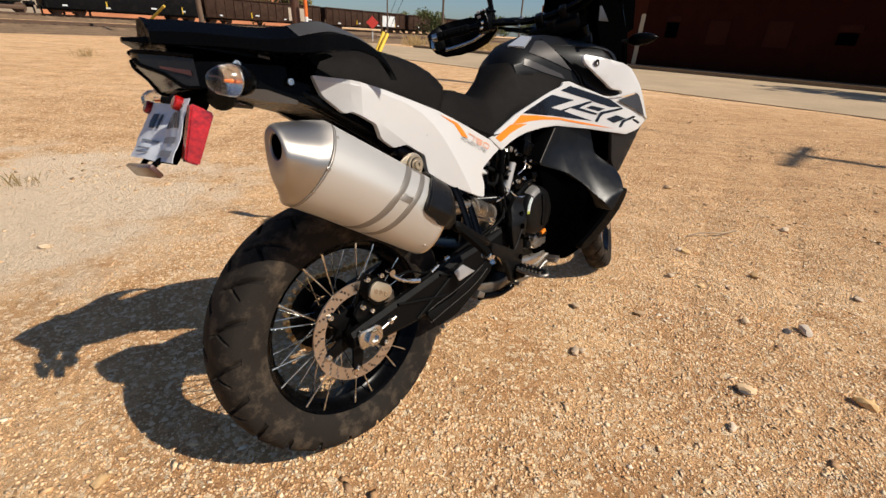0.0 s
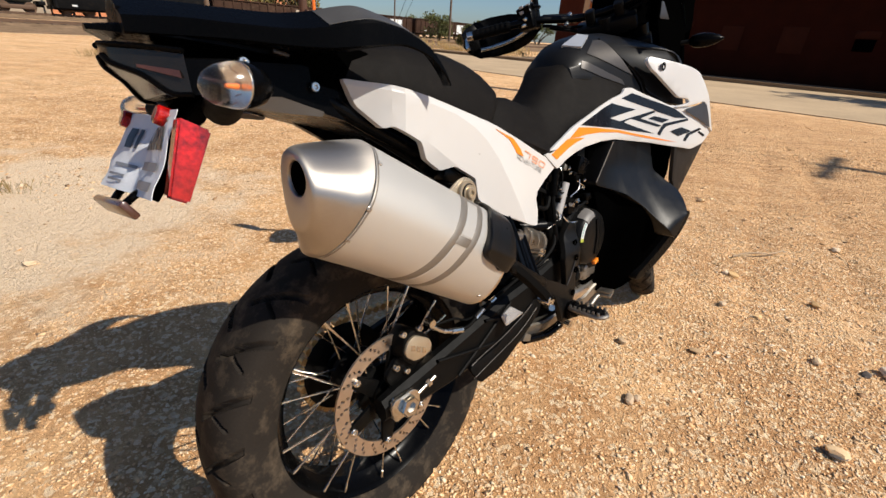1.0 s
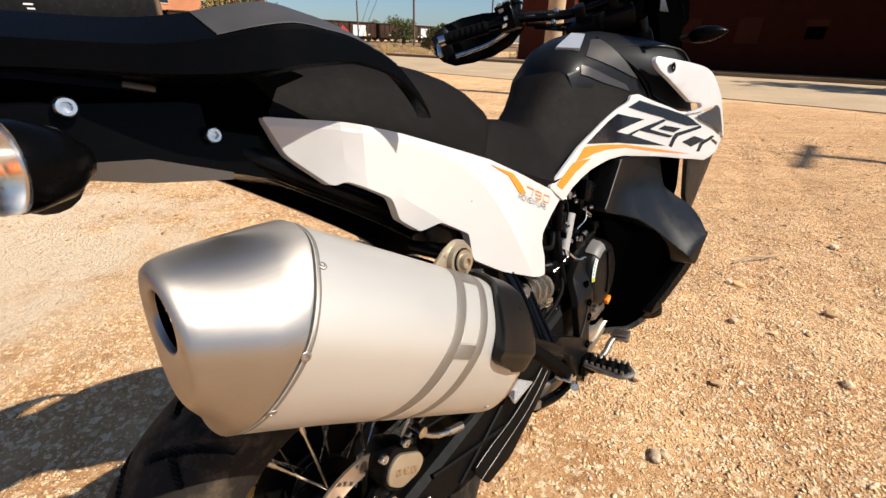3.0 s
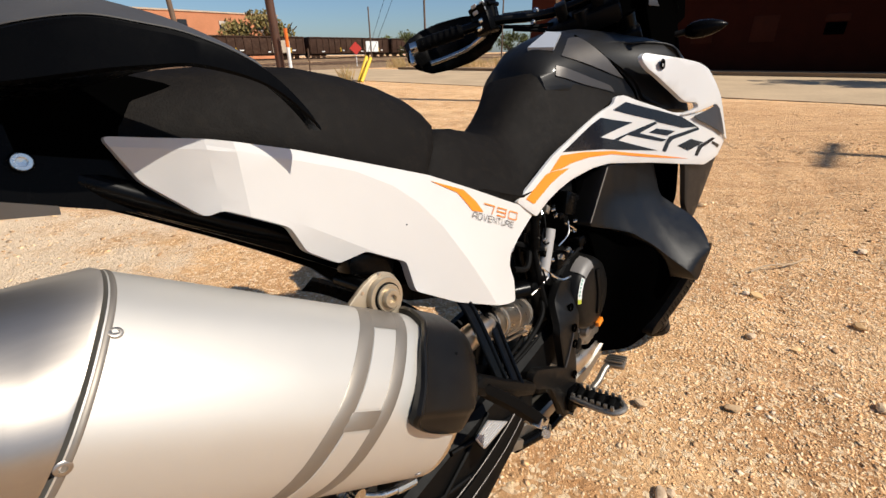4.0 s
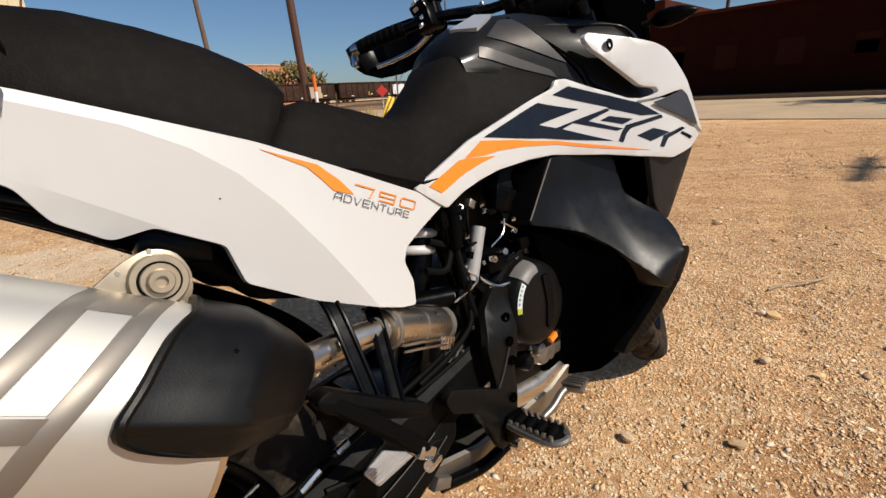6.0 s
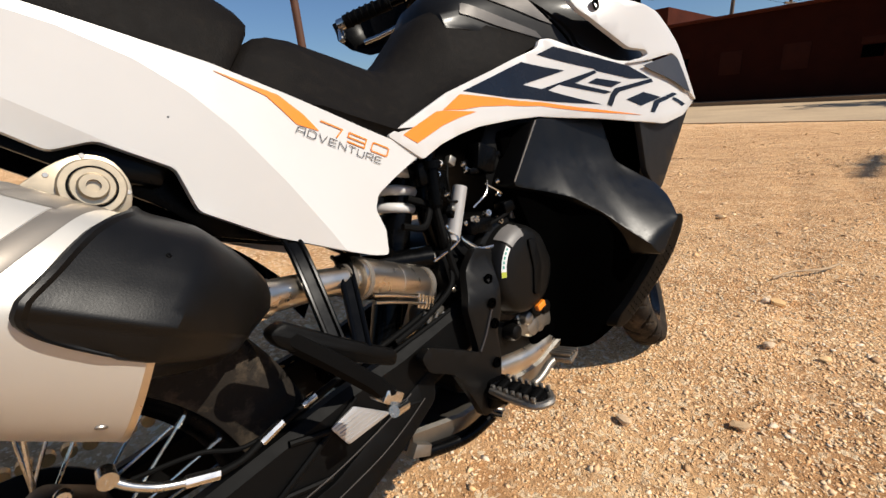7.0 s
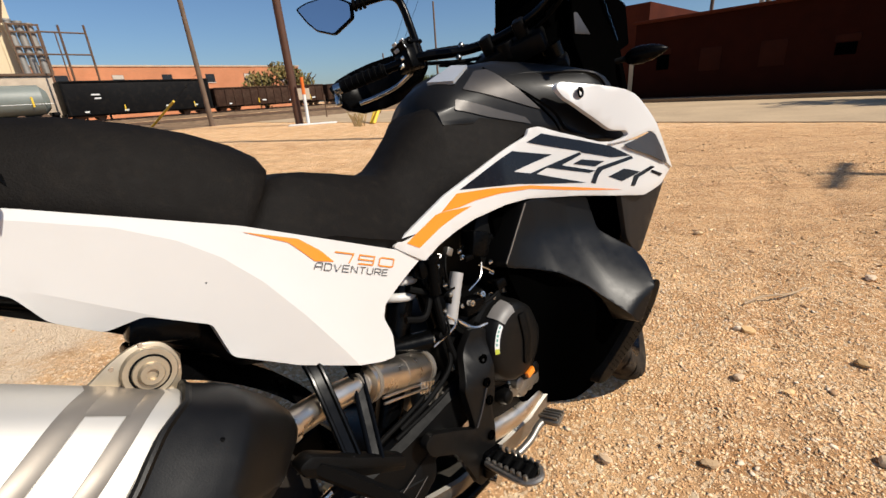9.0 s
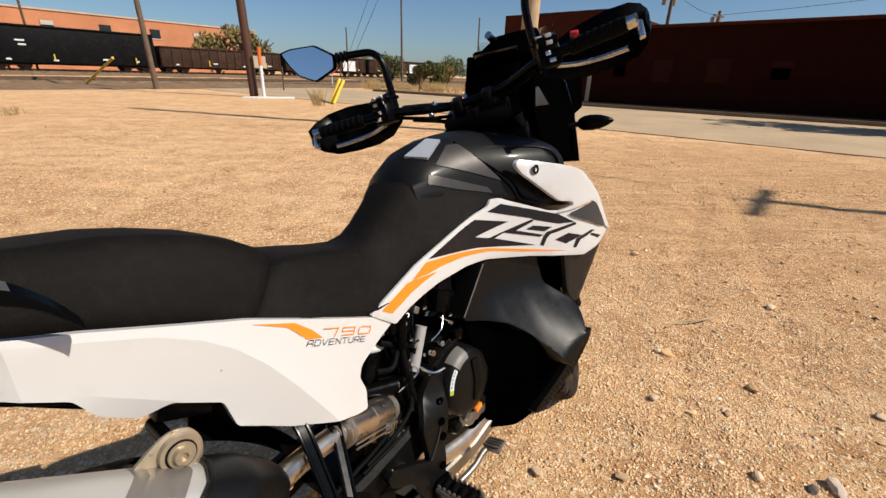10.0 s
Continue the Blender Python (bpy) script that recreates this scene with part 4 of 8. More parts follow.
for f, sc in ((0.0, 1.003), (0.03, 1.002), (0.25, 0.895), (0.50, 0.785), (0.72, 0.690), (0.86, 0.625), (0.93, 0.586), (0.975, 0.545), (0.995, 0.500), (1.0, 0.455)):
    secs.append([can_point((seam_s(k) - 0.0015) * (1 - f) + (0.0689 + 0.40 * (-0.007 + (can_vw(k).y + 0.007) * sc)) * f, k, sc, cv=0.036, cw=-0.007) for k in ks])
hole_c = MO + MU * 0.0748 + Vector((0, -0.022, 0)) + MW * 0.0155
tilt = (MU + MW * -0.40).normalized()
hx = tilt.cross(Vector((0, 1, 0))).normalized()
hy = tilt.cross(hx).normalized()
start_dir = [(secs[-1][i] - hole_c) for i in range(NK)]
for r, dep in ((0.0232, 0.0004), (0.0222, 0.0), (0.0212, -0.002), (0.021, -0.05)):
    ringpts = []
    for d in start_dir:
        a = math.atan2(d.dot(hy), d.dot(hx))
        ringpts.append(hole_c + hx * r * math.cos(a) + hy * r * math.sin(a) + tilt * dep)
    secs.append(ringpts)
loft(bm, secs, caps=False)
end_cap = part("end_cap", bm, BRUSH, silencer, "brushed steel silencer end cap", 50)
# solid black plug stands in for the shade inside the outlet
bm = bmesh.new()
cyl(bm, hole_c - tilt * 0.055, hole_c - tilt * 0.004, 0.0216, seg=24)
part("outlet_tube", bm, DARK, silencer)
bm = bmesh.new()
loft(bm, [[can_point(seam_s(k) + s, k, 1.0, o) for k in ks] for s, o in ((-0.0085, 0.0), (-0.008, 0.0004), (-0.006, 0.0005), (-0.005, 0.0))], caps=False)
part("seam_bead", bm, BAND, silencer)


def can_strip(shift, width, k0, k1, off, name, mat, n=26):
    """A pressed band that winds round the silencer."""
    bm = bmesh.new()
    rows = []
    for i in range(n + 1):
        k = k0 + (k1 - k0) * i / n
        s = -0.255 + 0.0168 * max(k, 0.0) + shift
        rows.append([can_point(s - width / 2, k, 1.0, 0.0002), can_point(s - width / 2 + 0.0006, k, 1.0, off), can_point(s + width / 2 - 0.0006, k, 1.0, off), can_point(s + width / 2, k, 1.0, 0.0002)])
    loft(bm, rows, closed=False)
    return part(name, bm, mat, silencer)


can_strip(0.0225, 0.017, -1.0, 7.2, 0.0005, "band", BAND)
can_strip(-0.0215, 0.016, -1.0, 7.2, 0.0005, "band", BAND)
can_strip(0.0, 0.032, 3.5, 4.0, 0.0005, "band", BAND)
can_strip(0.0, 0.032, -1.0, 1.05, 0.0005, "band", BAND)
can_strip(0.0, 0.0277, 1.10, 3.44, 0.0008, "embossed_pad", ALU)
can_strip(0.0, 0.0277, 4.05, 6.4, 0.0008, "embossed_pad", ALU)
for s, k in ((-0.020, 1.73), (-0.002, 4.06), (0.006, 5.35), (-0.303, 5.83), (-0.024, 13.0)):
    p = can_point(s, k)
    nrm = (can_point(s, k, 1.0, 0.01) - p)
    bm = bmesh.new()
    bolt(bm, p - nrm * 0.05, nrm, 0.0042, 0.0014, 14)
    part("screw", bm, BRUSH, silencer)

bm = bmesh.new()
loft(bm, [[can_point(s, k, 1.0, o) for k in ks] for s, o in ((-0.324, -0.004), (-0.3235, 0.0003), (-0.3195, 0.0005), (-0.3185, 0.0001))], caps=False)
part("rear_rim", bm, PIPE, silencer, "bronze-tinted rear rim", 50)
# black heat cover: a short wrapped shell with a rolled lip, open below, domed towards the link pipe
COVER_FRONT = [(-3.0, -0.300), (0.0, -0.298), (0.8, -0.292), (1.14, -0.284), (1.7, -0.271), (2.3, -0.262), (2.9, -0.254), (3.5, -0.244), (3.8, -0.243), (3.95, -0.2455), (4.07, -0.2525), (4.15, -0.262), (4.22, -0.280), (4.28, -0.300), (11.0, -0.305)]
COVER_END = [(-3.0, -0.352), (0.0, -0.356), (1.0, -0.357), (1.8, -0.350), (2.6, -0.342), (3.6, -0.331), (4.3, -0.325), (11.0, -0.330)]
COVER_OFF = [(-3.0, 0.006), (1.6, 0.0072), (2.6, 0.0082), (3.58, 0.0125), (3.66, 0.0122), (3.80, 0.0092), (4.22, 0.0066), (4.30, 0.0050), (4.36, 0.0), (4.42, -0.006), (11.0, -0.006)]


def along(rows, x):
    """Straight interpolation in rows of (x, value)."""
    if x <= rows[0][0]:
        return rows[0][1]
    for (x0, v0), (x1, v1) in zip(rows, rows[1:]):
        if x <= x1:
            return v0 + (v1 - v0) * (x - x0) / (x1 - x0)
    return rows[-1][1]


cover_ks = [-3 + 0.2 * i for i in range(33)] + [3.52 + 0.06 * i for i in range(17)] + [4.9, 5.6, 6.4, 7.2, 8.0, 8.8, 9.6, 10.4]
secs = []
for f, d, o, sc in ((0.0, 0.0, -0.0075, 1.0), (0.0, 0.0002, -0.001, 1.0), (0.0, -0.0022, 0.0022, 1.0), (0.0, -0.0052, 0.0024, 1.0), (0.0, -0.0080, 0.0002, 1.0), (0.12, -0.0080, -0.0006, 1.0), (0.35, -0.006, 0.0, 1.0), (0.65, -0.003, 0.0, 1.0), (0.88, 0.0, 0.0, 0.995), (1.0, 0.0, 0.0, 0.97), (1.0, -0.022, 0.0, 0.90), (1.0, -0.045, 0.0, 0.80), (1.0, -0.064, 0.0, 0.68), (1.0, -0.072, 0.0, 0.55), (1.0, -0.076, 0.0, 0.35)):
    secs.append([can_point(along(COVER_FRONT, k) * (1 - f) + along(COVER_END, k) * f + d, k, sc * (1 - 0.45 * smooth_step(4.4, 5.2, k) * smooth_step(11.0, 10.3, k) * smooth_step(0.6, 1.0, f)), along(COVER_OFF, k) + (o if k < 4.3 else 0.0), slide=0.45 * d * smooth_step(0.9, 1.0, f)) for k in cover_ks])
heat_cover = part("heat_cover", loft(bmesh.new(), secs), HEATCOVER, silencer, "black plastic heat cover with a rolled edge", 24)
bm = bmesh.new()
p = can_point(-0.322, 1.9, 1.0, 0.0075)
bolt(bm, p, can_point(-0.322, 1.9, 1.0, 0.02) - p, 0.0022, 0.001)
part("screw", bm, CAST, silencer)

# hanger lug with its rubber-mounted bolt
lug = part("hanger_lug", prism([(0.064, 0.724), (0.129, 0.764), (0.150, 0.770), (0.169, 0.763), (0.178, 0.742), (0.172, 0.716), (0.150, 0.704), (0.108, 0.716)], -0.196, -0.190, 0.001, 0.012), LUG, bike, "stainless silencer hanger lug")
bm = bmesh.new()
ring(bm, [(0.0235, -0.194), (0.0235, -0.201), (0.0220, -0.203), (0.015, -0.203), (0.0145, -0.1975), (0.0001, -0.1975)], 28, (0.150, 0, 0.741), closed=False)
part("washer", bm, LUG, lug)
bm = bmesh.new()
ring(bm, [(0.0172, -0.200), (0.0172, -0.2040), (0.0165, -0.2048), (0.0140, -0.2048)], 28, (0.150, 0, 0.741), closed=False)
part("rubber_bush", bm, RUBBER, lug)
bm = bmesh.new()
ring(bm, [(0.0155, -0.200), (0.0155, -0.2055), (0.0148, -0.2065), (0.0110, -0.2065), (0.0108, -0.2105), (0.0095, -0.2125), (0.0050, -0.2125), (0.0046, -0.2085), (0.0001, -0.2085)], 22, (0.150, 0, 0.741), closed=False)
part("mount_bolt", bm, LUG, lug, "bright mounting bolt")
for dx, dz in ((-0.034, 0.0), (-0.026, 0.0145), (0.000, 0.0262), (0.0235, -0.008), (0.012, -0.0255), (-0.030, -0.012)):
    bm = bmesh.new()
    cyl(bm, (0.150 + dx, -0.1955, 0.741 + dz), (0.150 + dx, -0.1968, 0.741 + dz), 0.0024, 0.0018, 12)
    part("weld_spot", bm, PIPE, lug, "bronze-tinted weld spot")
for ob in (lug, *lug.children):
    ob.data.transform(Matrix.Translation((0.001, 0.0145, -0.004)))
bm = bmesh.new()
cyl(bm, (0.150, -0.19, 0.741), (0.150, -0.10, 0.745), 0.009, seg=12)
box(bm, (0.185, -0.115, 0.760), (0.07, 0.03, 0.035), (0, 20, 0), 0.006)
part("lug_bracket", bm, FRAME, bike)

# -- link pipe, collector --
bm = bmesh.new()
tube(bm, [(0.205, -0.192, 0.606), (0.25, -0.168, 0.600), (0.30, -0.148, 0.592), (0.35, -0.137, 0.585), (0.395, -0.127, 0.576)], 0.0188, 28)
link = part("exhaust_pipe", bm, PIPE, bike, "stainless exhaust link pipe tinted by heat", 60)
bm = bmesh.new()
tube(bm, [(0.392, -0.128, 0.577), (0.402, -0.125, 0.574), (0.44, -0.112, 0.559), (0.50, -0.091, 0.533), (0.538, -0.077, 0.517), (0.545, -0.074, 0.513)], 0.0295, 32)
part("collector", bm, PIPE, link, "bright stainless collector", 60)
bm = bmesh.new()
tube(bm, [(0.530, -0.080, 0.519), (0.560, -0.060, 0.495), (0.570, -0.03, 0.46), (0.565, 0.01, 0.40)], 0.023, 20)
part("pipe_bend", bm, PIPE, link, "", 60)
axis = Vector((0.90, 0.33, -0.27)).normalized()
for c, r, w, mat in (((0.262, -0.163, 0.598), 0.0215, 0.005, PIPE), ((0.380, -0.130, 0.579), 0.0220, 0.006, BAND), ((0.400, -0.125, 0.574), 0.0310, 0.004, BAND), ((0.470, -0.1015, 0.546), 0.0303, 0.002, PIPE), ((0.541, -0.0755, 0.5155), 0.0325, 0.005, BAND)):
    c = Vector(c)
    bm = bmesh.new()
    cyl(bm, c - axis * w, c + axis * w, r, seg=32)
    part("clamp_ring", bm, mat, link)
for dz in (-0.012, -0.022):
    bm = bmesh.new()
    tube(bm, [(0.41, -0.146, 0.560 + dz), (0.46, -0.131, 0.541 + dz), (0.52, -0.110, 0.515 + dz)], 0.0022, 8)
    part("pressed_rib", bm, PIPE, link)
for i in range(5):
    p = Vector((0.505 + 0.008 * i, -0.112 + 0.002 * i, 0.492 - 0.004 * i))
    bm = bmesh.new()
    cyl(bm, p, p + Vector((0.004, -0.004, 0.022)), 0.0026, seg=7)
    part("heat_fin", bm, STEEL, link)
bm = bmesh.new()
tube(bm, [(0.575, -0.060, 0.45), (0.60, -0.066, 0.36), (0.66, -0.07, 0.30), (0.78, -0.07, 0.275), (0.90, -0.06, 0.28)], 0.030, 18)
part("header_pipe", bm, PIPE, bike, "", 60)
bm = bmesh.new()
box(bm, (0.545, -0.075, 0.455), (0.055, 0.05, 0.05), (0, 20, 10), 0.014)
for i in range(5):
    cyl(bm, (0.51 + 0.012 * i, -0.104, 0.462 - 0.004 * i), (0.52 + 0.012 * i, -0.108, 0.478 - 0.004 * i), 0.0032, seg=7)
part("suspension_linkage", bm, GREYCAST, bike, "dusty grey cast linkage")

# rear shock leaning forwards behind the side panel
bm = bmesh.new()
cyl(bm, (0.47, -0.035, 0.42), (0.61, -0.035, 0.76), 0.026, seg=20)
part("shock_absorber", bm, FRAME, bike)
bm = bmesh.new()
coil = [Vector((0.034 * math.cos(i * 0.75), 0.034 * math.sin(i * 0.75), 0.115 * i / 32 + 0.005)) for i in range(33)]
tube(bm, [Vector((0.545, -0.025, 0.62)) + Matrix.Rotation(radians(22.4), 3, "Y") @ p for p in coil], 0.0085, 10, 140)
part("shock_spring", bm, WHITE, bike, "white coil spring")

# -- passenger peg and its hanger --
def strap(pts, half):
    """A forged channel strap: a flat web between two rounded rims."""
    path = curve_points([Vector(p) for p in pts], 24)
    bm = loft(bmesh.new(), [[p + Vector((-half, 0.001, 0)), p + Vector((half, 0.001, 0)), p + Vector((half, 0.006, 0)), p + Vector((-half, 0.006, 0))] for p in path])
    for sx in (-1, 1):
        tube(bm, [p + Vector((sx * half, 0.001, 0)) for p in path], 0.0034, 8)
    return bm


hang = part("passenger_peg_hanger", strap([(0.319, -0.140, 0.655), (0.319, -0.152, 0.640), (0.318, -0.164, 0.620), (0.317, -0.180, 0.585), (0.316, -0.201, 0.532)], 0.0085), STRAP, bike, "black forged passenger footrest hanger")
part("hanger_strap", strap([(0.390, -0.112, 0.610), (0.386, -0.128, 0.606), (0.379, -0.144, 0.592), (0.362, -0.175, 0.552), (0.342, -0.210, 0.511)], 0.0085), STRAP, hang)
bm = prism([(0.243, 0.572), (0.262, 0.578), (0.320, 0.536), (0.388, 0.490), (0.380, 0.472), (0.318, 0.506), (0.250, 0.553)], -0.212, -0.186, 0.006, 0.008)
part("foot_plate", bm, CAST, hang, "black forged footrest carrier")
bm = bmesh.new()
loft(bm, [[(x + a * 0.011, y + b * 0.011, z + c * 0.011) for a, b, c in ((-1, -0.4, 0.5), (0.2, -0.9, 0.9), (1, 0.2, 0.4), (0.6, 0.9, -0.6), (-0.5, 0.5, -0.9))] for x, y, z in ((0.268, -0.205, 0.552), (0.30, -0.222, 0.516), (0.335, -0.235, 0.474), (0.346, -0.240, 0.455))])
part("passenger_peg", bm, RUBBER, hang, "folded black passenger footrest")
bm = bmesh.new()
box(bm, (0.345, -0.232, 0.458), (0.026, 0.030, 0.018), (0, 40, 0), 0.003)
cyl(bm, (0.338, -0.252, 0.447), (0.362, -0.238, 0.438), 0.007, seg=10)
part("peg_joint", bm, STEEL, hang, "bright worn footrest joint")


# -- engine --
engine = part("engine", prism([(0.56, 0.30), (0.60, 0.44), (0.58, 0.55), (0.66, 0.60), (0.80, 0.60), (0.90, 0.56), (0.93, 0.46), (0.90, 0.33), (0.80, 0.27), (0.64, 0.265)], -0.085, 0.12, 0.012, 0.03), CAST, bike, "black cast twin-cylinder engine")
bm = prism([(0.76, 0.56), (0.74, 0.72), (0.80, 0.80), (0.93, 0.78), (0.98, 0.68), (0.93, 0.55)], -0.085, 0.10, 0.012, 0.02)
part("cylinder_block", bm, CAST, engine)
cover_c = (0.738, 0.0, 0.480)
bm = bmesh.new()
ring(bm, [(0.095, -0.082), (0.095, -0.106), (0.090, -0.113), (0.081, -0.115), (0.078, -0.123), (0.074, -0.142), (0.068, -0.152), (0.058, -0.156), (0.030, -0.1575), (0.0001, -0.1575)], 40, cover_c, closed=False)
cover = part("clutch_cover", bm, CASE, engine, "round black clutch cover with a white sticker")
bm = bmesh.new()
join(bm, prism([(0.742, 0.530), (0.762, 0.528), (0.768, 0.478), (0.752, 0.430), (0.736, 0.436), (0.746, 0.480)], -0.1620, -0.154, 0.002, 0.006))
part("cover_ridge", bm, CAST, cover)
bm = bmesh.new()
sticker = []
for i in range(7):
    a = radians(176 - 7.5 * i)
    sticker.append((0.738 + 0.0690 * math.cos(a), -0.1515, 0.480 + 0.0690 * math.sin(a)))
loft(bm, [[(x, -0.1532, z), (0.738 + (x - 0.738) * 0.88, -0.1572, 0.48 + (z - 0.48) * 0.88)] for x, y, z in sticker], closed=False)
part("sticker", bm, DECAL, cover, "white oil sticker with green print")
bm = bmesh.new()
loft(bm, [[(0.738 + 0.0688 * math.cos(radians(a)), -0.1537, 0.48 + 0.0688 * math.sin(radians(a))), (0.738 + 0.0612 * math.cos(radians(a)), -0.1575, 0.48 + 0.0612 * math.sin(radians(a)))] for a in (176, 172, 168)], closed=False)
part("sticker_mark", bm, LIME, cover)
# grey patch paints the sky's reflection on the black cover
bm = bmesh.new()
loft(bm, [[(0.738 + r * math.cos(radians(a)), y, 0.48 + r * math.sin(radians(a))) for r, y in ((0.0790, -0.1265), (0.0752, -0.1440), (0.0690, -0.1535), (0.0580, -0.1575))] for a in (92, 99, 106, 113, 120, 127)], closed=False)
part("cover_flat", bm, FINSHEEN, cover, "facet with its sky sheen painted light grey")
part("orange_mark", prism([(0.742, 0.412), (0.762, 0.417), (0.764, 0.407), (0.744, 0.402)], -0.1600, -0.150, 0.0005), ORANGE, cover)
for i in range(9):
    a = radians(20 + i * 40)
    bm = bmesh.new()
    bolt(bm, (0.765 + 0.106 * math.cos(a), -0.098, 0.474 + 0.106 * math.sin(a)), (0, -1, 0), 0.0068, 0.006, 12)
    cyl(bm, (0.765 + 0.106 * math.cos(a), -0.07, 0.474 + 0.106 * math.sin(a)), (0.765 + 0.106 * math.cos(a), -0.096, 0.474 + 0.106 * math.sin(a)), 0.009, seg=12)
    part("cover_bolt", bm, STEEL if i % 3 else CAST, engine)
for i, (x, z, r, y) in enumerate(((0.80, 0.382, 0.020, -0.115), (0.765, 0.372, 0.014, -0.118), (0.835, 0.372, 0.016, -0.112), (0.79, 0.345, 0.022, -0.105), (0.73, 0.355, 0.016, -0.11), (0.82, 0.335, 0.016, -0.10))):
    bm = bmesh.new()
    ring(bm, [(r * 1.15, -0.08), (r * 1.1, y + 0.008), (r * 0.9, y), (r * 0.5, y - 0.003), (0.0001, y - 0.003)], 16, (x, 0, z), closed=False)
    part("oil_fitting", bm, GREYCAST if i % 2 else CAST, engine, "dusty grey cast oil fitting" if i == 0 else "")
bm = bmesh.new()
box(bm, (0.80, -0.09, 0.355), (0.12, 0.03, 0.05), (0, 8, 0), 0.010)
part("sump_casting", bm, GREYCAST, engine)
# hoses, wires and clips between frame and engine
for pts, r, mat in (
        ([(0.60, -0.088, 0.69), (0.595, -0.10, 0.60), (0.60, -0.105, 0.53), (0.615, -0.11, 0.47), (0.655, -0.115, 0.445)], 0.0065, RUBBER),
        ([(0.615, -0.09, 0.60), (0.64, -0.105, 0.565), (0.665, -0.112, 0.545), (0.70, -0.115, 0.54)], 0.0042, STEEL),
        ([(0.56, -0.07, 0.66), (0.60, -0.085, 0.63), (0.61, -0.08, 0.56)], 0.007, RUBBER),
        ([(0.66, -0.10, 0.575), (0.72, -0.115, 0.585), (0.78, -0.11, 0.595), (0.84, -0.10, 0.60)], 0.0035, RUBBER),
        ([(0.52, -0.095, 0.62), (0.56, -0.098, 0.61), (0.59, -0.09, 0.64)], 0.006, RUBBER),
        ([(0.45, -0.11, 0.455), (0.52, -0.115, 0.475), (0.58, -0.11, 0.50), (0.60, -0.10, 0.53)], 0.005, RUBBER),
        ([(0.44, -0.105, 0.44), (0.52, -0.11, 0.455), (0.62, -0.105, 0.47)], 0.004, RUBBER)):
    bm = bmesh.new()
    tube(bm, pts, r, 8)
    part("hose", bm, mat, engine)
bm = bmesh.new()
cyl(bm, (0.618, -0.096, 0.572), (0.661, -0.096, 0.660), 0.0130, 0.0130, 18)
part("silver_sleeve", bm, SLEEVE, engine, "dull silver heat sleeve")
bm = bmesh.new()
cyl(bm, (0.595, -0.098, 0.64), (0.60, -0.098, 0.70), 0.012, seg=12)
cyl(bm, (0.600, -0.098, 0.70), (0.601, -0.098, 0.712), 0.017, seg=12)
part("fluid_reservoir", bm, PLASTIC, engine)
bm = bmesh.new()
cyl(bm, (0.47, -0.03, 0.565), (0.578, -0.078, 0.553), 0.021, seg=18)
part("frame_stub", bm, FRAME, bike)
bm = bmesh.new()
bolt(bm, (0.581, -0.080, 0.553), (0.7, -0.7, -0.05), 0.0095, 0.005)
part("frame_bolt", bm, STEEL, bike)
for p, n in (((0.66, -0.118, 0.60), (0, -1, 0)), ((0.63, -0.09, 0.62), (0, -1, 0)), ((0.70, -0.112, 0.602), (0, -1, 0.3)), ((0.76, -0.112, 0.605), (0, -1, 0.2)), ((0.81, -0.105, 0.598), (0, -1, 0.2)), ((0.60, -0.10, 0.49), (0, -1, 0)), ((0.655, -0.12, 0.46), (-0.3, -1, 0)), ((0.70, -0.09, 0.70), (0, -1, 0)), ((0.735, -0.10, 0.715), (0, -1, 0)), ((0.90, -0.10, 0.42), (0, -1, 0)), ((0.86, -0.11, 0.53), (0, -1, 0))):
    bm = bmesh.new()
    bolt(bm, p, n, 0.0072, 0.0065)
    part("engine_bolt", bm, STEEL, engine)
for p, s, r in (((0.72, -0.10, 0.70), (0.05, 0.04, 0.05), 20), ((0.68, -0.095, 0.585), (0.06, 0.04, 0.03), 5), ((0.78, -0.105, 0.605), (0.07, 0.03, 0.025), -5), ((0.63, -0.045, 0.66), (0.06, 0.05, 0.08), 12), ((0.585, -0.085, 0.695), (0.030, 0.03, 0.04), 0), ((0.85, -0.10, 0.585), (0.03, 0.03, 0.04), 20)):
    bm = bmesh.new()
    box(bm, p, s, (0, r, 0), 0.006)
    part("engine_box", bm, PLASTIC, engine)

bm = bmesh.new()
for i in range(5):
    a0, a1 = radians(163.5 - 6.6 * i), radians(159.5 - 6.6 * i)
    loft(bm, [[(0.738 + r * math.cos(a), y, 0.480 + r * math.sin(a)) for r, y in ((0.0672, -0.1545), (0.0645, -0.1560))] for a in (a0, a1)], closed=False)
part("print_bar", bm, GREEN, cover)
for ob in (cover, *cover.children):
    ob.data.transform(Matrix.Translation((0.758, 0.014, 0.480)) @ Matrix.Diagonal((1.14, 1, 1.14, 1)) @ Matrix.Translation((-0.738, 0, -0.480)))
# small bright fittings, clips and wires packed round the cylinder block
rng = random.Random(12)
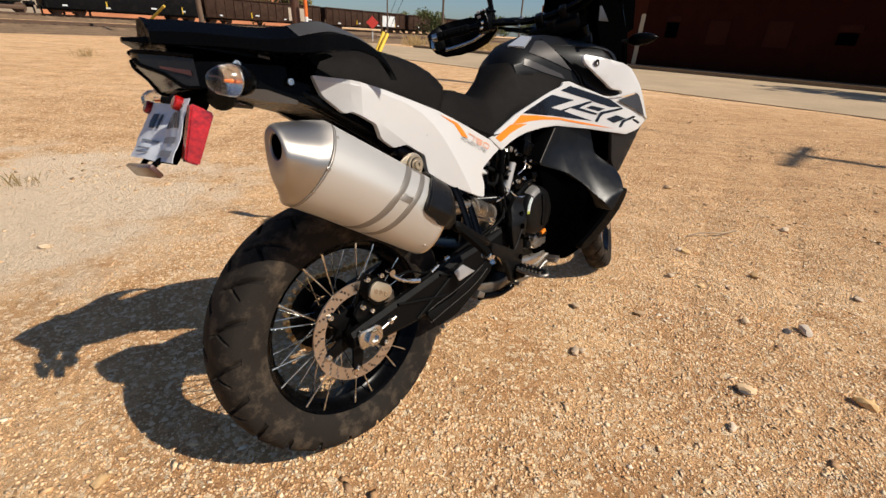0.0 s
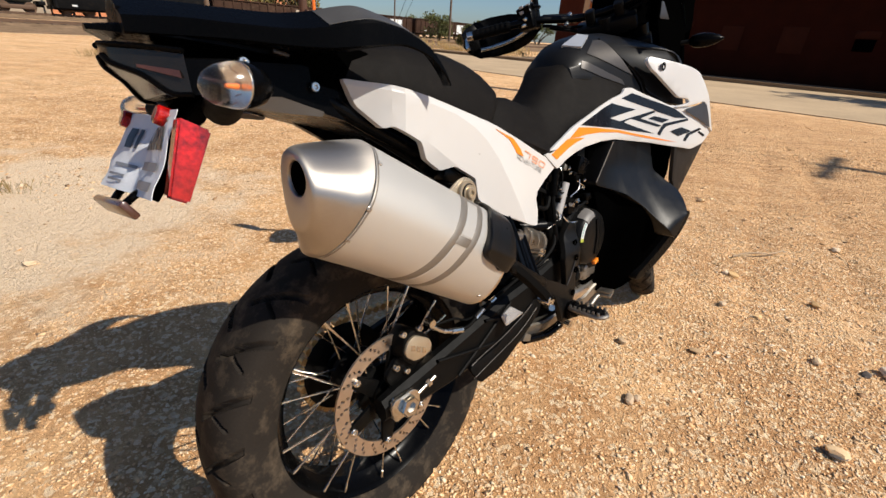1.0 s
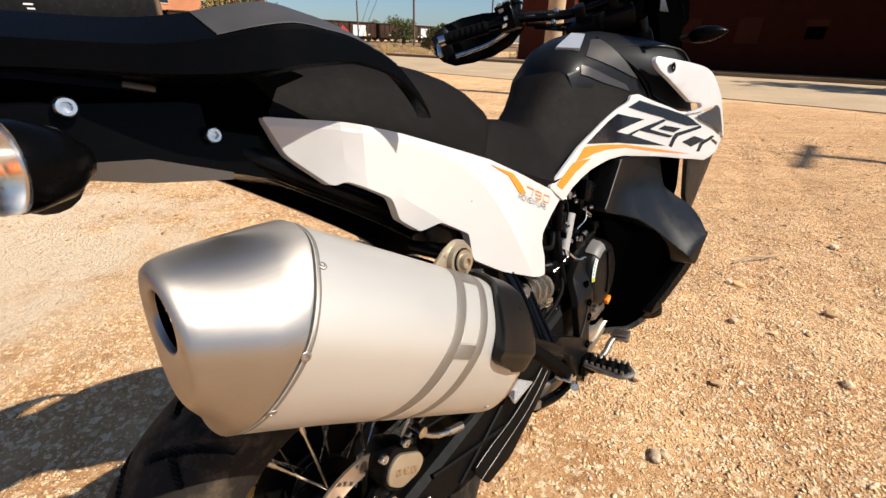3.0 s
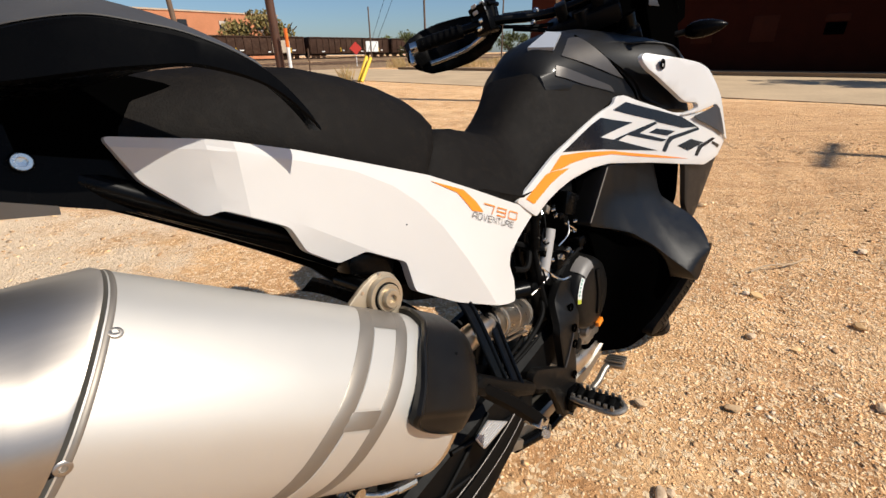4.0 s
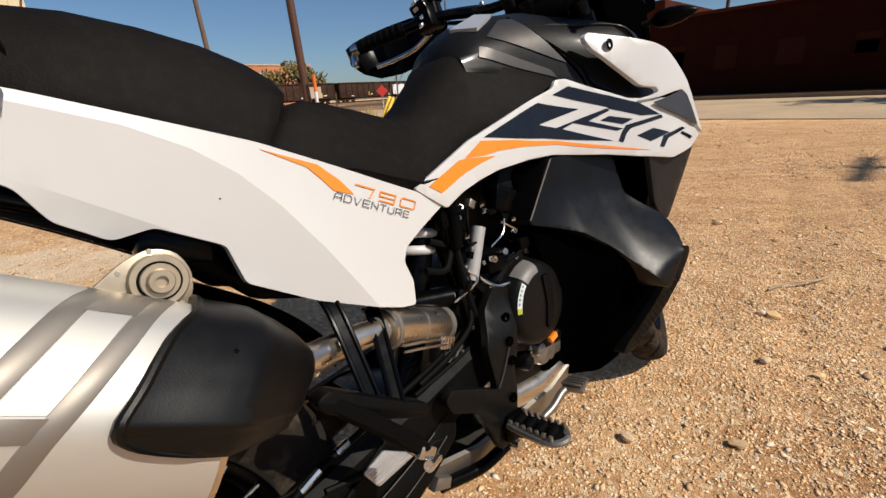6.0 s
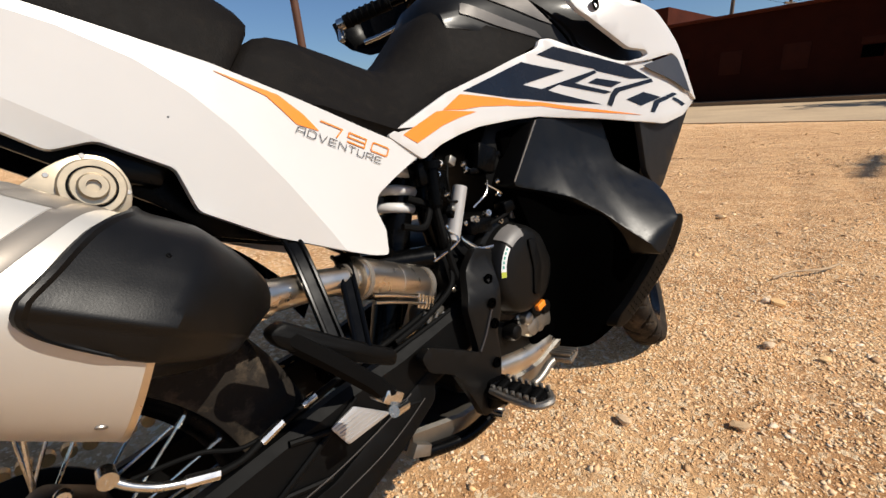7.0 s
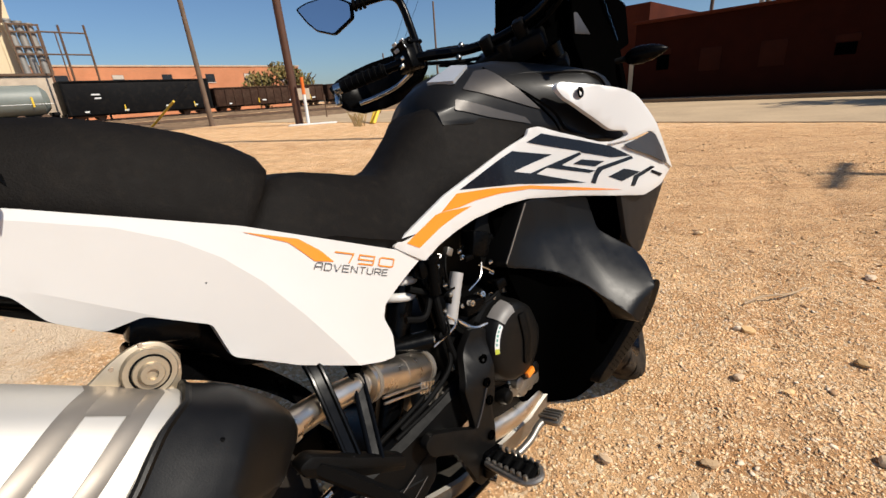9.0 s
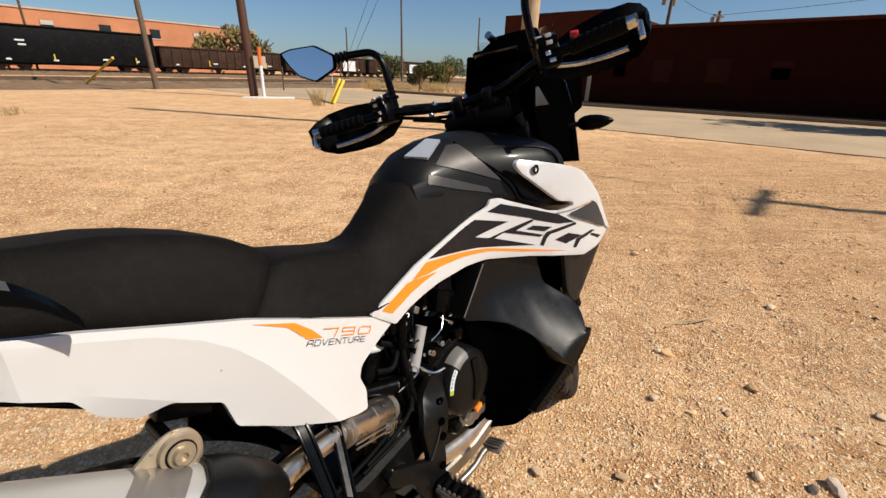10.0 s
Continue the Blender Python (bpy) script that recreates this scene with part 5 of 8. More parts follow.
for i in range(26):
    x, z = rng.uniform(0.60, 0.86), rng.uniform(0.545, 0.72)
    y = -0.094 - rng.uniform(0, 0.018)
    bm = bmesh.new()
    if i % 3 == 0:
        tube(bm, [(x, y, z), (x + rng.uniform(-0.03, 0.03), y - 0.010, z - 0.022), (x + rng.uniform(-0.05, 0.05), y, z - rng.uniform(0.03, 0.06))], 0.0022, 6, 10)
        part("wire", bm, RUBBER if i % 2 else STEEL, engine)
    elif i % 3 == 1:
        bolt(bm, (x, y, z), (rng.uniform(-0.5, 0.5), -1, rng.uniform(0, 0.6)), rng.uniform(0.0035, 0.006), 0.005, 10)
        part("small_bolt", bm, STEEL, engine)
    else:
        box(bm, (x, y, z), (rng.uniform(0.012, 0.03), 0.014, rng.uniform(0.008, 0.018)), (0, rng.uniform(-40, 40), 0), 0.002)
        part("clip", bm, PLASTIC if i % 2 else GREYCAST, engine)
for a in (35, 12, -14, -40):
    bm = bmesh.new()
    c, s_ = math.cos(radians(a)), math.sin(radians(a))
    cyl(bm, (0.765 + 0.108 * c, -0.07, 0.474 + 0.108 * s_), (0.765 + 0.108 * c, -0.104, 0.474 + 0.108 * s_), 0.0085, 0.007, 12)
    part("case_lug", bm, CAST, engine)

# -- frame tubes and footrest bracket --
bm = bmesh.new()
tube(bm, [(0.62, -0.055, 0.44), (0.615, -0.055, 0.56), (0.61, -0.055, 0.66), (0.67, -0.07, 0.78), (0.9, -0.08, 0.9), (1.1, -0.04, 0.98)], 0.017, 14)
both("frame_tube", bm, FRAME, bike)
bm = bmesh.new()
tube(bm, [(0.60, -0.055, 0.735), (0.36, -0.09, 0.76), (0.12, -0.10, 0.812), (-0.10, -0.085, 0.938)], 0.013, 12)
both("subframe_tube", bm, FRAME, bike)
bm = bmesh.new()
tube(bm, [(0.56, -0.035, 0.54), (0.40, -0.085, 0.66), (0.2, -0.10, 0.775)], 0.012, 12)
both("subframe_stay", bm, FRAME, bike)
bracket_y = lambda x, z: -0.124 - 0.030 * smooth_step(0.53, 0.47, z)
rest = part("footrest_bracket", panel([(0.626, 0.539), (0.643, 0.553), (0.684, 0.539), (0.655, 0.479), (0.643, 0.428), (0.628, 0.410), (0.627, 0.363), (0.606, 0.280), (0.561, 0.280), (0.545, 0.323), (0.519, 0.378), (0.468, 0.407), (0.459, 0.433), (0.478, 0.443), (0.539, 0.412), (0.577, 0.390), (0.568, 0.471), (0.609, 0.522)], bracket_y, 0.016, 0.02, 0.008, edge=0.003), CASE, bike, "black forged footrest bracket")
bm = bmesh.new()
tube(bm, [(x, bracket_y(x, z) - 0.0012, z) for x, z in ((0.579, 0.392), (0.595, 0.410), (0.611, 0.433), (0.622, 0.450))], 0.0020, 8)
part("bracket_ridge", bm, TRIM, rest, "thin bright ridge")
for x, z in ((0.640, 0.498), (0.624, 0.461), (0.622, 0.425), (0.610, 0.358), (0.583, 0.300)):
    bm = bmesh.new()
    ring(bm, [(0.009, -0.1262), (0.009, -0.129), (0.0055, -0.129), (0.005, -0.126)], 14, (x, bracket_y(x, z) + 0.124, z), closed=False)
    cyl(bm, (x, bracket_y(x, z) + 0.001, z), (x, bracket_y(x, z) - 0.0006, z), 0.0058, seg=12)
    part("bracket_hole", bm, DARK, rest)
bm = bmesh.new()
box(bm, (0.598, -0.205, 0.318), (0.045, 0.10, 0.014), (0, 0, 8), 0.004)
peg = part("footrest", bm, CAST, rest, "black serrated rider footrest")
for i in range(7):
    for sx in (-1, 1):
        bm = bmesh.new()
        box(bm, (0.598 + sx * 0.020 + (0.0 if sx > 0 else 0.0), -0.168 - 0.0135 * i, 0.328), (0.006, 0.007, 0.012), (0, 0, 8), 0.001)
        part("tooth", bm, GREYCAST, rest)
bm = bmesh.new()
tube(bm, [(0.575, -0.165, 0.325), (0.573, -0.21, 0.322), (0.578, -0.25, 0.320), (0.60, -0.264, 0.320), (0.62, -0.25, 0.320)], 0.006, 8)
part("peg_frame", bm, GREYCAST, rest)
bm = bmesh.new()
for i in range(4):
    box(bm, (0.598, -0.175 - 0.022 * i, 0.328), (0.028, 0.012, 0.008), (0, 0, 8), 0.003)
part("peg_rubber", bm, RUBBER, rest)
bm = bmesh.new()
box(bm, (0.600, -0.15, 0.308), (0.05, 0.035, 0.05), (0, 10, 0), 0.008)
cyl(bm, (0.592, -0.175, 0.300), (0.63, -0.165, 0.300), 0.008, seg=12)
part("peg_clevis", bm, FRAME, rest)
bm = bmesh.new()
cyl(bm, (0.615, -0.150, 0.252), (0.614, -0.122, 0.252), 0.011, seg=14)
part("bracket_pin", bm, STEEL, rest)
part("heel_guard", prism([(0.492, 0.405), (0.505, 0.418), (0.53, 0.415), (0.52, 0.392), (0.498, 0.388)], -0.135, -0.12, 0.003, 0.004), STEEL, rest)
# brake pedal
bm = bmesh.new()
tube(bm, [(0.615, -0.14, 0.285), (0.65, -0.15, 0.270), (0.71, -0.158, 0.275), (0.75, -0.160, 0.290), (0.77, -0.165, 0.294)], 0.008, 12)
pedal = part("brake_pedal", bm, GREYCAST, bike, "worn alloy brake pedal")
bm = bmesh.new()
box(bm, (0.780, -0.175, 0.297), (0.040, 0.045, 0.010), (0, -6, 10), 0.003)
for i in range(4):
    box(bm, (0.767 + 0.009 * i, -0.175, 0.305), (0.004, 0.042, 0.007), (0, -6, 10), 0.001)
part("pedal_pad", bm, GREYCAST, pedal)
# belly: skid plate and stand
bm = loft(bmesh.new(), [[(x, -0.085, z), (x, -0.10, z + 0.05), (x, -0.094, z + 0.055), (x, -0.078, z + 0.006), (x, 0.078, z + 0.006), (x, 0.094, z + 0.055), (x, 0.10, z + 0.05), (x, 0.085, z)] for x, z in ((0.45, 0.245), (0.56, 0.215), (0.80, 0.205), (0.93, 0.235), (0.98, 0.30))])
part("skid_plate", bm, GREYCAST, bike, "dusty alloy skid plate")
bm = bmesh.new()
tube(bm, [(0.46, -0.092, 0.25), (0.55, -0.105, 0.232), (0.62, -0.118, 0.245)], 0.012, 10)
part("belly_rail", bm, FRAME, bike)
part("rail_end", prism([(0.435, 0.262), (0.47, 0.245), (0.478, 0.262), (0.45, 0.28)], -0.106, -0.086, 0.003), GREYCAST, bike)
bm = bmesh.new()
tube(bm, [(0.55, 0.10, 0.27), (0.54, 0.18, 0.17), (0.53, 0.275, 0.062)], 0.012, 12)
stand = part("side_stand", bm, FRAME, bike, "black side stand")
bm = bmesh.new()
cyl(bm, (0.53, 0.275, 0.053), (0.53, 0.278, 0.066), 0.03, 0.026, 18)
part("stand_foot", bm, FRAME, stand)

# -- side tanks (guards) low beside the engine --
SHELF = [(0.75, 0.700), (0.868, 0.676), (0.98, 0.652), (1.057, 0.628), (1.12, 0.585)]
SHELF_Y = [(0.75, -0.138), (0.868, -0.146), (0.97, -0.163), (1.057, -0.186), (1.12, -0.226)]
SWELL = [(0.75, 0.02), (0.80, 0.15), (0.873, 0.48), (0.95, 0.62), (1.06, 0.95), (1.12, 1.15)]


def guard_y(x, z):
    """Upright rear face above a shelf line, a shoulder below it that swells outwards towards the front."""
    d = along(SHELF, x) - z
    soft = 0.5 * (math.sqrt(d * d + 0.0009) + d)
    return along(SHELF_Y, x) - min(along(SWELL, x) * soft, 0.105 + 0.1 * soft)


GUARD_OUT = [(0.753, 0.641), (0.775, 0.672), (0.846, 0.756), (0.95, 0.745), (1.035, 0.732), (1.045, 0.690), (1.052, 0.642), (1.090, 0.604), (1.118, 0.574), (1.112, 0.552), (1.090, 0.530), (1.040, 0.482), (0.995, 0.440), (0.975, 0.462), (0.950, 0.505), (0.920, 0.552), (0.873, 0.594), (0.82, 0.618)]
ga, gb = both("side_fuel_tank", panel(GUARD_OUT, guard_y, 0.07, 0.009, 0.014, edge=0.008), SIDETANK, bike, "charcoal plastic low side fuel tank", 50)
LOWER_Y = [(0.75, -0.122), (0.86, -0.150), (0.95, -0.195), (1.05, -0.225)]


def lower_y(x, z):
    """Steep beside the engine, a downward-facing underside towards the front edge."""
    f = smooth_step(0.86, 0.98, x)
    return (1 - f) * (along(LOWER_Y, x) + 0.30 * max(0.0, 0.50 - z)) + f * (0.123 - 0.230 * x - 0.299 * z)


# flat black puts the shade of this downward-facing underside into its colour
both("lower_tank_guard", panel([(0.77, 0.632), (0.82, 0.614), (0.873, 0.588), (0.920, 0.545), (0.950, 0.498), (0.990, 0.434), (1.040, 0.478), (1.078, 0.514), (1.094, 0.516), (1.106, 0.490), (1.100, 0.440), (1.076, 0.385), (1.030, 0.330), (0.978, 0.288), (0.93, 0.246), (0.865, 0.248), (0.815, 0.275), (0.80, 0.40), (0.795, 0.55)], lower_y, 0.03, 0.014, 0.008), DARK, bike, "lower tank guard with its underside shade painted black", 40)
bumper_y = lambda x, z: 0.106 - 0.230 * x - 0.299 * z
bumper, bumper_far = both("bumper_strip", panel([(1.072, 0.486), (1.086, 0.502), (1.104, 0.508), (1.118, 0.494), (1.121, 0.468), (1.110, 0.420), (1.082, 0.370), (1.036, 0.320), (0.984, 0.280), (0.950, 0.290), (0.956, 0.312), (0.992, 0.346), (1.032, 0.394), (1.060, 0.440)], bumper_y, 0.03, 0.012, 0.016, edge=0.009), BUMPER, bike, "black dimpled bumper strip", 50)
for i in range(14):
    for j in range(3):
        f = i / 13
        x, z = 0.985 + 0.105 * f + 0.009 * j, 0.318 + 0.100 * f + 0.02 * f * f - 0.009 * j
        bm = bmesh.new()
        bolt(bm, (x, bumper_y(x, z), z), (0, -1, 0), 0.0022, 0.0012, 6)
        part("dimple", bm, BUMPER, bumper)
# pale bead paints the highlight that runs down the tank's rear edge
bm = bmesh.new()
tube(bm, [(0.845, guard_y(0.845, 0.752) - 0.0005, 0.752), (0.81, guard_y(0.81, 0.712) - 0.0005, 0.710), (0.758, guard_y(0.758, 0.65) - 0.0005, 0.648)], 0.0016, 6)
part("edge_bead", bm, BAND, ga)
# lower front deflector behind the white nose
defl_y = lambda x, z: -0.243 - 0.17 * (x - 1.147) - 0.06 * (z - 0.6)
both("front_deflector", panel([(1.088, 0.722), (1.20, 0.712), (1.290, 0.730), (1.236, 0.655), (1.162, 0.556), (1.138, 0.562), (1.106, 0.605), (1.098, 0.66)], defl_y, 0.012, 0.03, 0.010), GUARD, bike, "black plastic fairing deflector", 30)
bm = bmesh.new()
bolt(bm, (1.057, -0.180, 0.634), (0.2, -1, 0.5), 0.010, 0.006, 16)
bm2 = mirrored(bm)
part("tank_bolt", bm, WHITE, bike)
part("tank_bolt", bm2, WHITE, bike)
# radiator and inner bodywork that close the gap; added black sheets paint its shade
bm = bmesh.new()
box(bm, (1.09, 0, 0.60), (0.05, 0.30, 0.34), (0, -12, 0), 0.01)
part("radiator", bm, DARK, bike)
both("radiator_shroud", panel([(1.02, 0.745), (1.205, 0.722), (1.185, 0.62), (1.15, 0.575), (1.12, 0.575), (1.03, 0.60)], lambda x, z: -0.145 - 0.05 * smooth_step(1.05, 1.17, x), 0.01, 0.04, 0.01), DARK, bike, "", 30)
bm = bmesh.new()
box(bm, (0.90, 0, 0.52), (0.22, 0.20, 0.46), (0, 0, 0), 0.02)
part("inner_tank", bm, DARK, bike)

# -- white side fairing with its graphics --
def fair_y(x, z):
    return -0.132 - 0.15 * smooth_step(0.78, 1.24, x) + 0.25 * max(0.0, z - 0.93) * smooth_step(1.12, 0.98, x)


FAIR = [(0.500, 0.757), (0.545, 0.776), (0.633, 0.813), (0.695, 0.831), (0.755, 0.848), (0.82, 0.868), (0.880, 0.885), (0.888, 0.900), (0.912, 0.900), (0.95, 0.883), (1.001, 0.862), (1.045, 0.843), (1.105, 0.833), (1.205, 0.828), (1.225, 0.842), (1.300, 0.738), (1.228, 0.711), (1.152, 0.699), (1.073, 0.716), (0.984, 0.737), (0.862, 0.759), (0.797, 0.760), (0.699, 0.755), (0.646, 0.746), (0.600, 0.734), (0.558, 0.716)]
fa, fb = both("side_fairing", panel(FAIR, fair_y, 0.006, 0.022, 0.006, edge=0.002), WHITE, bike, "white plastic side fairing with number graphics", 30)

def sticker_on(outline, mat, name, label="", yfun=fair_y, parents=(None, None), lift=0.0011, corner=0.002, cell=0.022):
    bm = panel(outline, yfun, 0.0009, cell, corner, lift, 0.0)
    other = mirrored(bm)
    part(name, bm, mat, parents[0], label, 30)
    if parents[1] is not None:
        part(name, other, mat, parents[1], label, 30)


FP = (fa, fb)
# navy vinyl leaves the italic numerals standing in white
NUMERALS = (
    [(0.877, 0.873), (0.915, 0.885), (1.000, 0.855), (1.070, 0.829), (1.121, 0.798), (1.072, 0.803), (1.001, 0.828), (0.995, 0.833)],
    [(0.673, 0.815), (0.755, 0.838), (0.838, 0.862), (0.932, 0.838), (0.833, 0.821), (0.876, 0.809), (0.995, 0.830), (1.000, 0.825), (0.951, 0.811), (1.027, 0.783), (1.013, 0.781), (0.917, 0.813), (0.890, 0.805), (1.002, 0.762), (0.841, 0.794)],
    [(0.978, 0.808), (0.998, 0.814), (1.051, 0.799), (1.028, 0.792)],
    [(1.035, 0.789), (1.124, 0.797), (1.128, 0.790), (1.045, 0.781), (1.034, 0.772), (1.024, 0.754), (1.014, 0.759), (1.025, 0.779)],
    [(1.058, 0.763), (1.100, 0.772), (1.146, 0.756), (1.091, 0.745)],
    [(1.187, 0.762), (1.204, 0.757), (1.140, 0.744), (1.125, 0.726), (1.114, 0.729), (1.127, 0.751)],
    [(1.189, 0.752), (1.240, 0.734), (1.223, 0.730), (1.182, 0.748)],
)
for outline in NUMERALS:
    sticker_on(outline, NAVY, "navy_decal", "navy vinyl decal", parents=FP, corner=0.0012)
sticker_on([(0.528, 0.756), (0.552, 0.741), (0.611, 0.763), (0.653, 0.773), (0.696, 0.780), (0.621, 0.786), (0.602, 0.785)], ORANGE, "orange_decal", "orange vinyl stripe", parents=FP)
sticker_on([(0.618, 0.787), (0.663, 0.810), (0.76, 0.801), (0.871, 0.785), (0.986, 0.755), (1.090, 0.726), (0.985, 0.749), (0.870, 0.778), (0.785, 0.786), (0.709, 0.788), (0.665, 0.785)], ORANGE, "orange_decal", "orange vinyl stripe", parents=FP)
sticker_on([(1.099, 0.825), (1.188, 0.841), (1.208, 0.831), (1.262, 0.758), (1.230, 0.765), (1.119, 0.812)], INK, "dark_inset", parents=FP, lift=0.0070, corner=0.003)
# white scoop above
SCOOP = [(0.966, 0.972), (0.978, 0.983), (1.061, 0.961), (1.119, 0.944), (1.150, 0.929), (1.183, 0.896), (1.218, 0.859), (1.300, 0.738), (1.263, 0.757), (1.208, 0.833), (1.188, 0.844), (1.113, 0.834), (1.060, 0.833), (1.078, 0.839), (1.100, 0.840), (1.116, 0.845), (1.110, 0.856), (1.071, 0.863), (1.009, 0.917), (0.976, 0.948)]
scoop_y = lambda x, z: fair_y(x, z) - 0.006
sa, sb = both("scoop", panel(SCOOP, scoop_y, 0.010, 0.022, 0.010, edge=0.004), WHITE, bike, "white plastic air scoop", 30)
bm = bmesh.new()
ring(bm, [(0.012, -0.004), (0.0105, -0.007), (0.0075, -0.006), (0.006, -0.001), (0.0001, -0.001)], 18, (1.010, scoop_y(1.010, 0.953), 0.953), closed=False)
bm2 = mirrored(bm)
part("scoop_screw", bm, CAST, sa)
part("scoop_screw", bm2, CAST, sb)

# -- tank cover --
def tank_section(x, pts, skirt):
    right = curve_points([Vector((x, y, z)) for y, z in pts], 14)
    left = [Vector((p.x, -p.y, p.z)) for p in right[::-1]]
    return left[:-1] + right + [Vector((x, pts[-1][0] + 0.03, skirt)), Vector((x, -pts[-1][0] - 0.03, skirt))]


TANK_ROWS = [
    (0.700, [(0, 0.974), (-0.03, 0.968), (-0.055, 0.945)], 0.90),
    (0.714, [(0, 1.002), (-0.035, 0.996), (-0.068, 0.968), (-0.082, 0.935)], 0.90),
    (0.770, [(0, 1.037), (-0.045, 1.027), (-0.086, 0.985), (-0.098, 0.930)], 0.88),
    (0.850, [(0, 1.058), (-0.055, 1.046), (-0.102, 0.992), (-0.114, 0.912)], 0.86),
    (0.930, [(0, 1.066), (-0.075, 1.052), (-0.124, 0.992), (-0.133, 0.895)], 0.85),
    (1.010, [(0, 1.066), (-0.092, 1.046), (-0.152, 0.985), (-0.166, 0.870)], 0.84),
    (1.080, [(0, 1.058), (-0.115, 1.035), (-0.200, 0.986), (-0.205, 0.850)], 0.83),
    (1.150, [(0, 1.045), (-0.125, 1.025), (-0.215, 0.972), (-0.222, 0.838)], 0.82),
    (1.215, [(0, 1.02), (-0.12, 1.00), (-0.19, 0.94), (-0.215, 0.83)], 0.81),
]
tank = part("fuel_tank_cover", loft(bmesh.new(), [tank_section(*r) for r in TANK_ROWS]), TANK, bike, "dark metallic fuel tank cover", 40)


def tank_y(x, z):
    """The flank of the tank cover at x, z."""
    rows = TANK_ROWS
    for a, b in zip(rows, rows[1:]):
        if a[0] <= x <= b[0]:
            f = (x - a[0]) / (b[0] - a[0])
            def flank(r):
                c = curve_points([Vector((0, y, zz)) for y, zz in r[1]], 30)
                for p, q in zip(c, c[1:]):
                    if q.z <= z <= p.z:
                        u = (p.z - z) / max(1e-6, p.z - q.z)
                        return p.y + (q.y - p.y) * u
                return c[-1].y if z < c[-1].z else c[0].y
            return flank(a) * (1 - f) + flank(b) * f
    return -0.2


sticker_on([(0.785, 0.998), (0.848, 1.036), (0.876, 1.037), (0.900, 1.000), (0.958, 0.936), (0.861, 0.972)], TRIM, "tank_trim", "grey metallic trim panel", tank_y, (tank, None), 0.0025, 0.003, 0.012)
sticker_on([(0.758, 0.980), (0.839, 0.952), (0.916, 0.925), (0.930, 0.909), (0.818, 0.938), (0.748, 0.960)], TRIM, "tank_trim", "grey metallic trim panel", tank_y, (tank, None), 0.0025, 0.003, 0.012)
bm = bmesh.new()
tube(bm, [(0.874, -0.0715, 1.041), (0.899, -0.1105, 1.003), (0.943, -0.1345, 0.960), (0.984, -0.1545, 0.911), (1.0, -0.1605, 0.879)], 0.0022, 8, 30)
part("cover_joint", bm, DARK, tank)
bm = bmesh.new()
loft(bm, [[Vector((0.746, -0.028, 1.0185)).lerp(Vector((0.824, -0.030, 1.0505)), u).lerp(Vector((0.775, -0.072, 1.010)).lerp(Vector((0.846, -0.054, 1.0445)), u), v) for u in (0, 0.5, 1)] for v in (0.0, 0.25, 0.5, 0.75, 1.0)], closed=False)
r = bmesh.ops.extrude_face_region(bm, geom=bm.faces[:])
for v in [g for g in r["geom"] if isinstance(g, bmesh.types.BMVert)]:
    v.co += Vector((-0.003, -0.003, 0.006))
part("warning_label", bm, LABEL, tank, "pale silver warning label")
# cowl that sweeps from the tank to the scoop, with a rolled upper lip
bm = bmesh.new()
LIP = curve_points([(0.892, -0.100, 1.012), (0.95, -0.112, 1.018), (1.02, -0.142, 1.012), (1.085, -0.195, 1.000), (1.118, -0.214, 0.975), (1.125, -0.222, 0.945)], 22)
LOW = curve_points([(0.905, -0.114, 0.998), (0.945, -0.139, 0.965), (0.99, -0.161, 0.925), (1.01, -0.172, 0.885), (1.06, -0.195, 0.862), (1.115, -0.215, 0.850)], 22)
rows = []
for a, b in zip(LIP, LOW):
    row = []
    for i in range(9):
        u = i / 8
        p = a.lerp(b, u)
        p.y += 0.030 * math.sin(math.pi * u) * smooth_step(0.90, 1.0, a.x)
        row.append(p)
    rows.append(row)
loft(bm, rows, closed=False)
r = bmesh.ops.extrude_face_region(bm, geom=bm.faces[:])
for v in [g for g in r["geom"] if isinstance(g, bmesh.types.BMVert)]:
    v.co.y += 0.010
    v.co.z -= 0.004
both("cowl", bm, TANK, tank, "smooth black cowl", 60)
bm = bmesh.new()
tube(bm, [tuple(p) for p in LIP[2::3]], 0.0034, 10)
both("cowl_lip", bm, TANK, tank)

# -- seats --
def seat_section(x, top, half, low, soft=0.62, lean=0.0, crown=0.010, n=23, tuck=0.0):
    pts = []
    for i in range(n):
        v = -1 + 2 * i / (n - 1)
        y = -half * v
        a = abs(v)
        z = top - crown * a * a - (top - crown - low) * smooth_step(soft, 1.0, a) ** 1.2
        pts.append((x + lean * (z - 0.888), y * (1 + tuck * (0.55 * smooth_step(0.55, 0.82, a) - smooth_step(0.84, 1.0, a))), z))
    pts += [(x + lean * (low - 0.900), -half * 0.9, low - 0.012), (x + lean * (low - 0.900), half * 0.9, low - 0.012)]
    return pts


PILLION = [(-0.085, 0.955, 0.085, 0.940), (-0.06, 0.985, 0.095, 0.945), (0.0, 0.998, 0.106, 0.936), (0.08, 1.001, 0.126, 0.916), (0.16, 0.995, 0.137, 0.889), (0.215, 0.984, 0.138, 0.868), (0.255, 0.968, 0.138, 0.854, 0.62, 0.2), (0.290, 0.948, 0.1385, 0.842, 0.62, 0.45), (0.318, 0.929, 0.138, 0.832, 0.64, 0.7), (0.334, 0.913, 0.137, 0.827, 0.68, 0.8), (0.340, 0.901, 0.134, 0.826, 0.70, 0.8), (0.341, 0.888, 0.126, 0.826, 0.70, 0.8)]
seat_rear = part("passenger_seat", loft(bmesh.new(), [seat_section(*r, tuck=0.13) for r in PILLION]), SEAT, bike, "black vinyl passenger seat with dusty grain", 50)
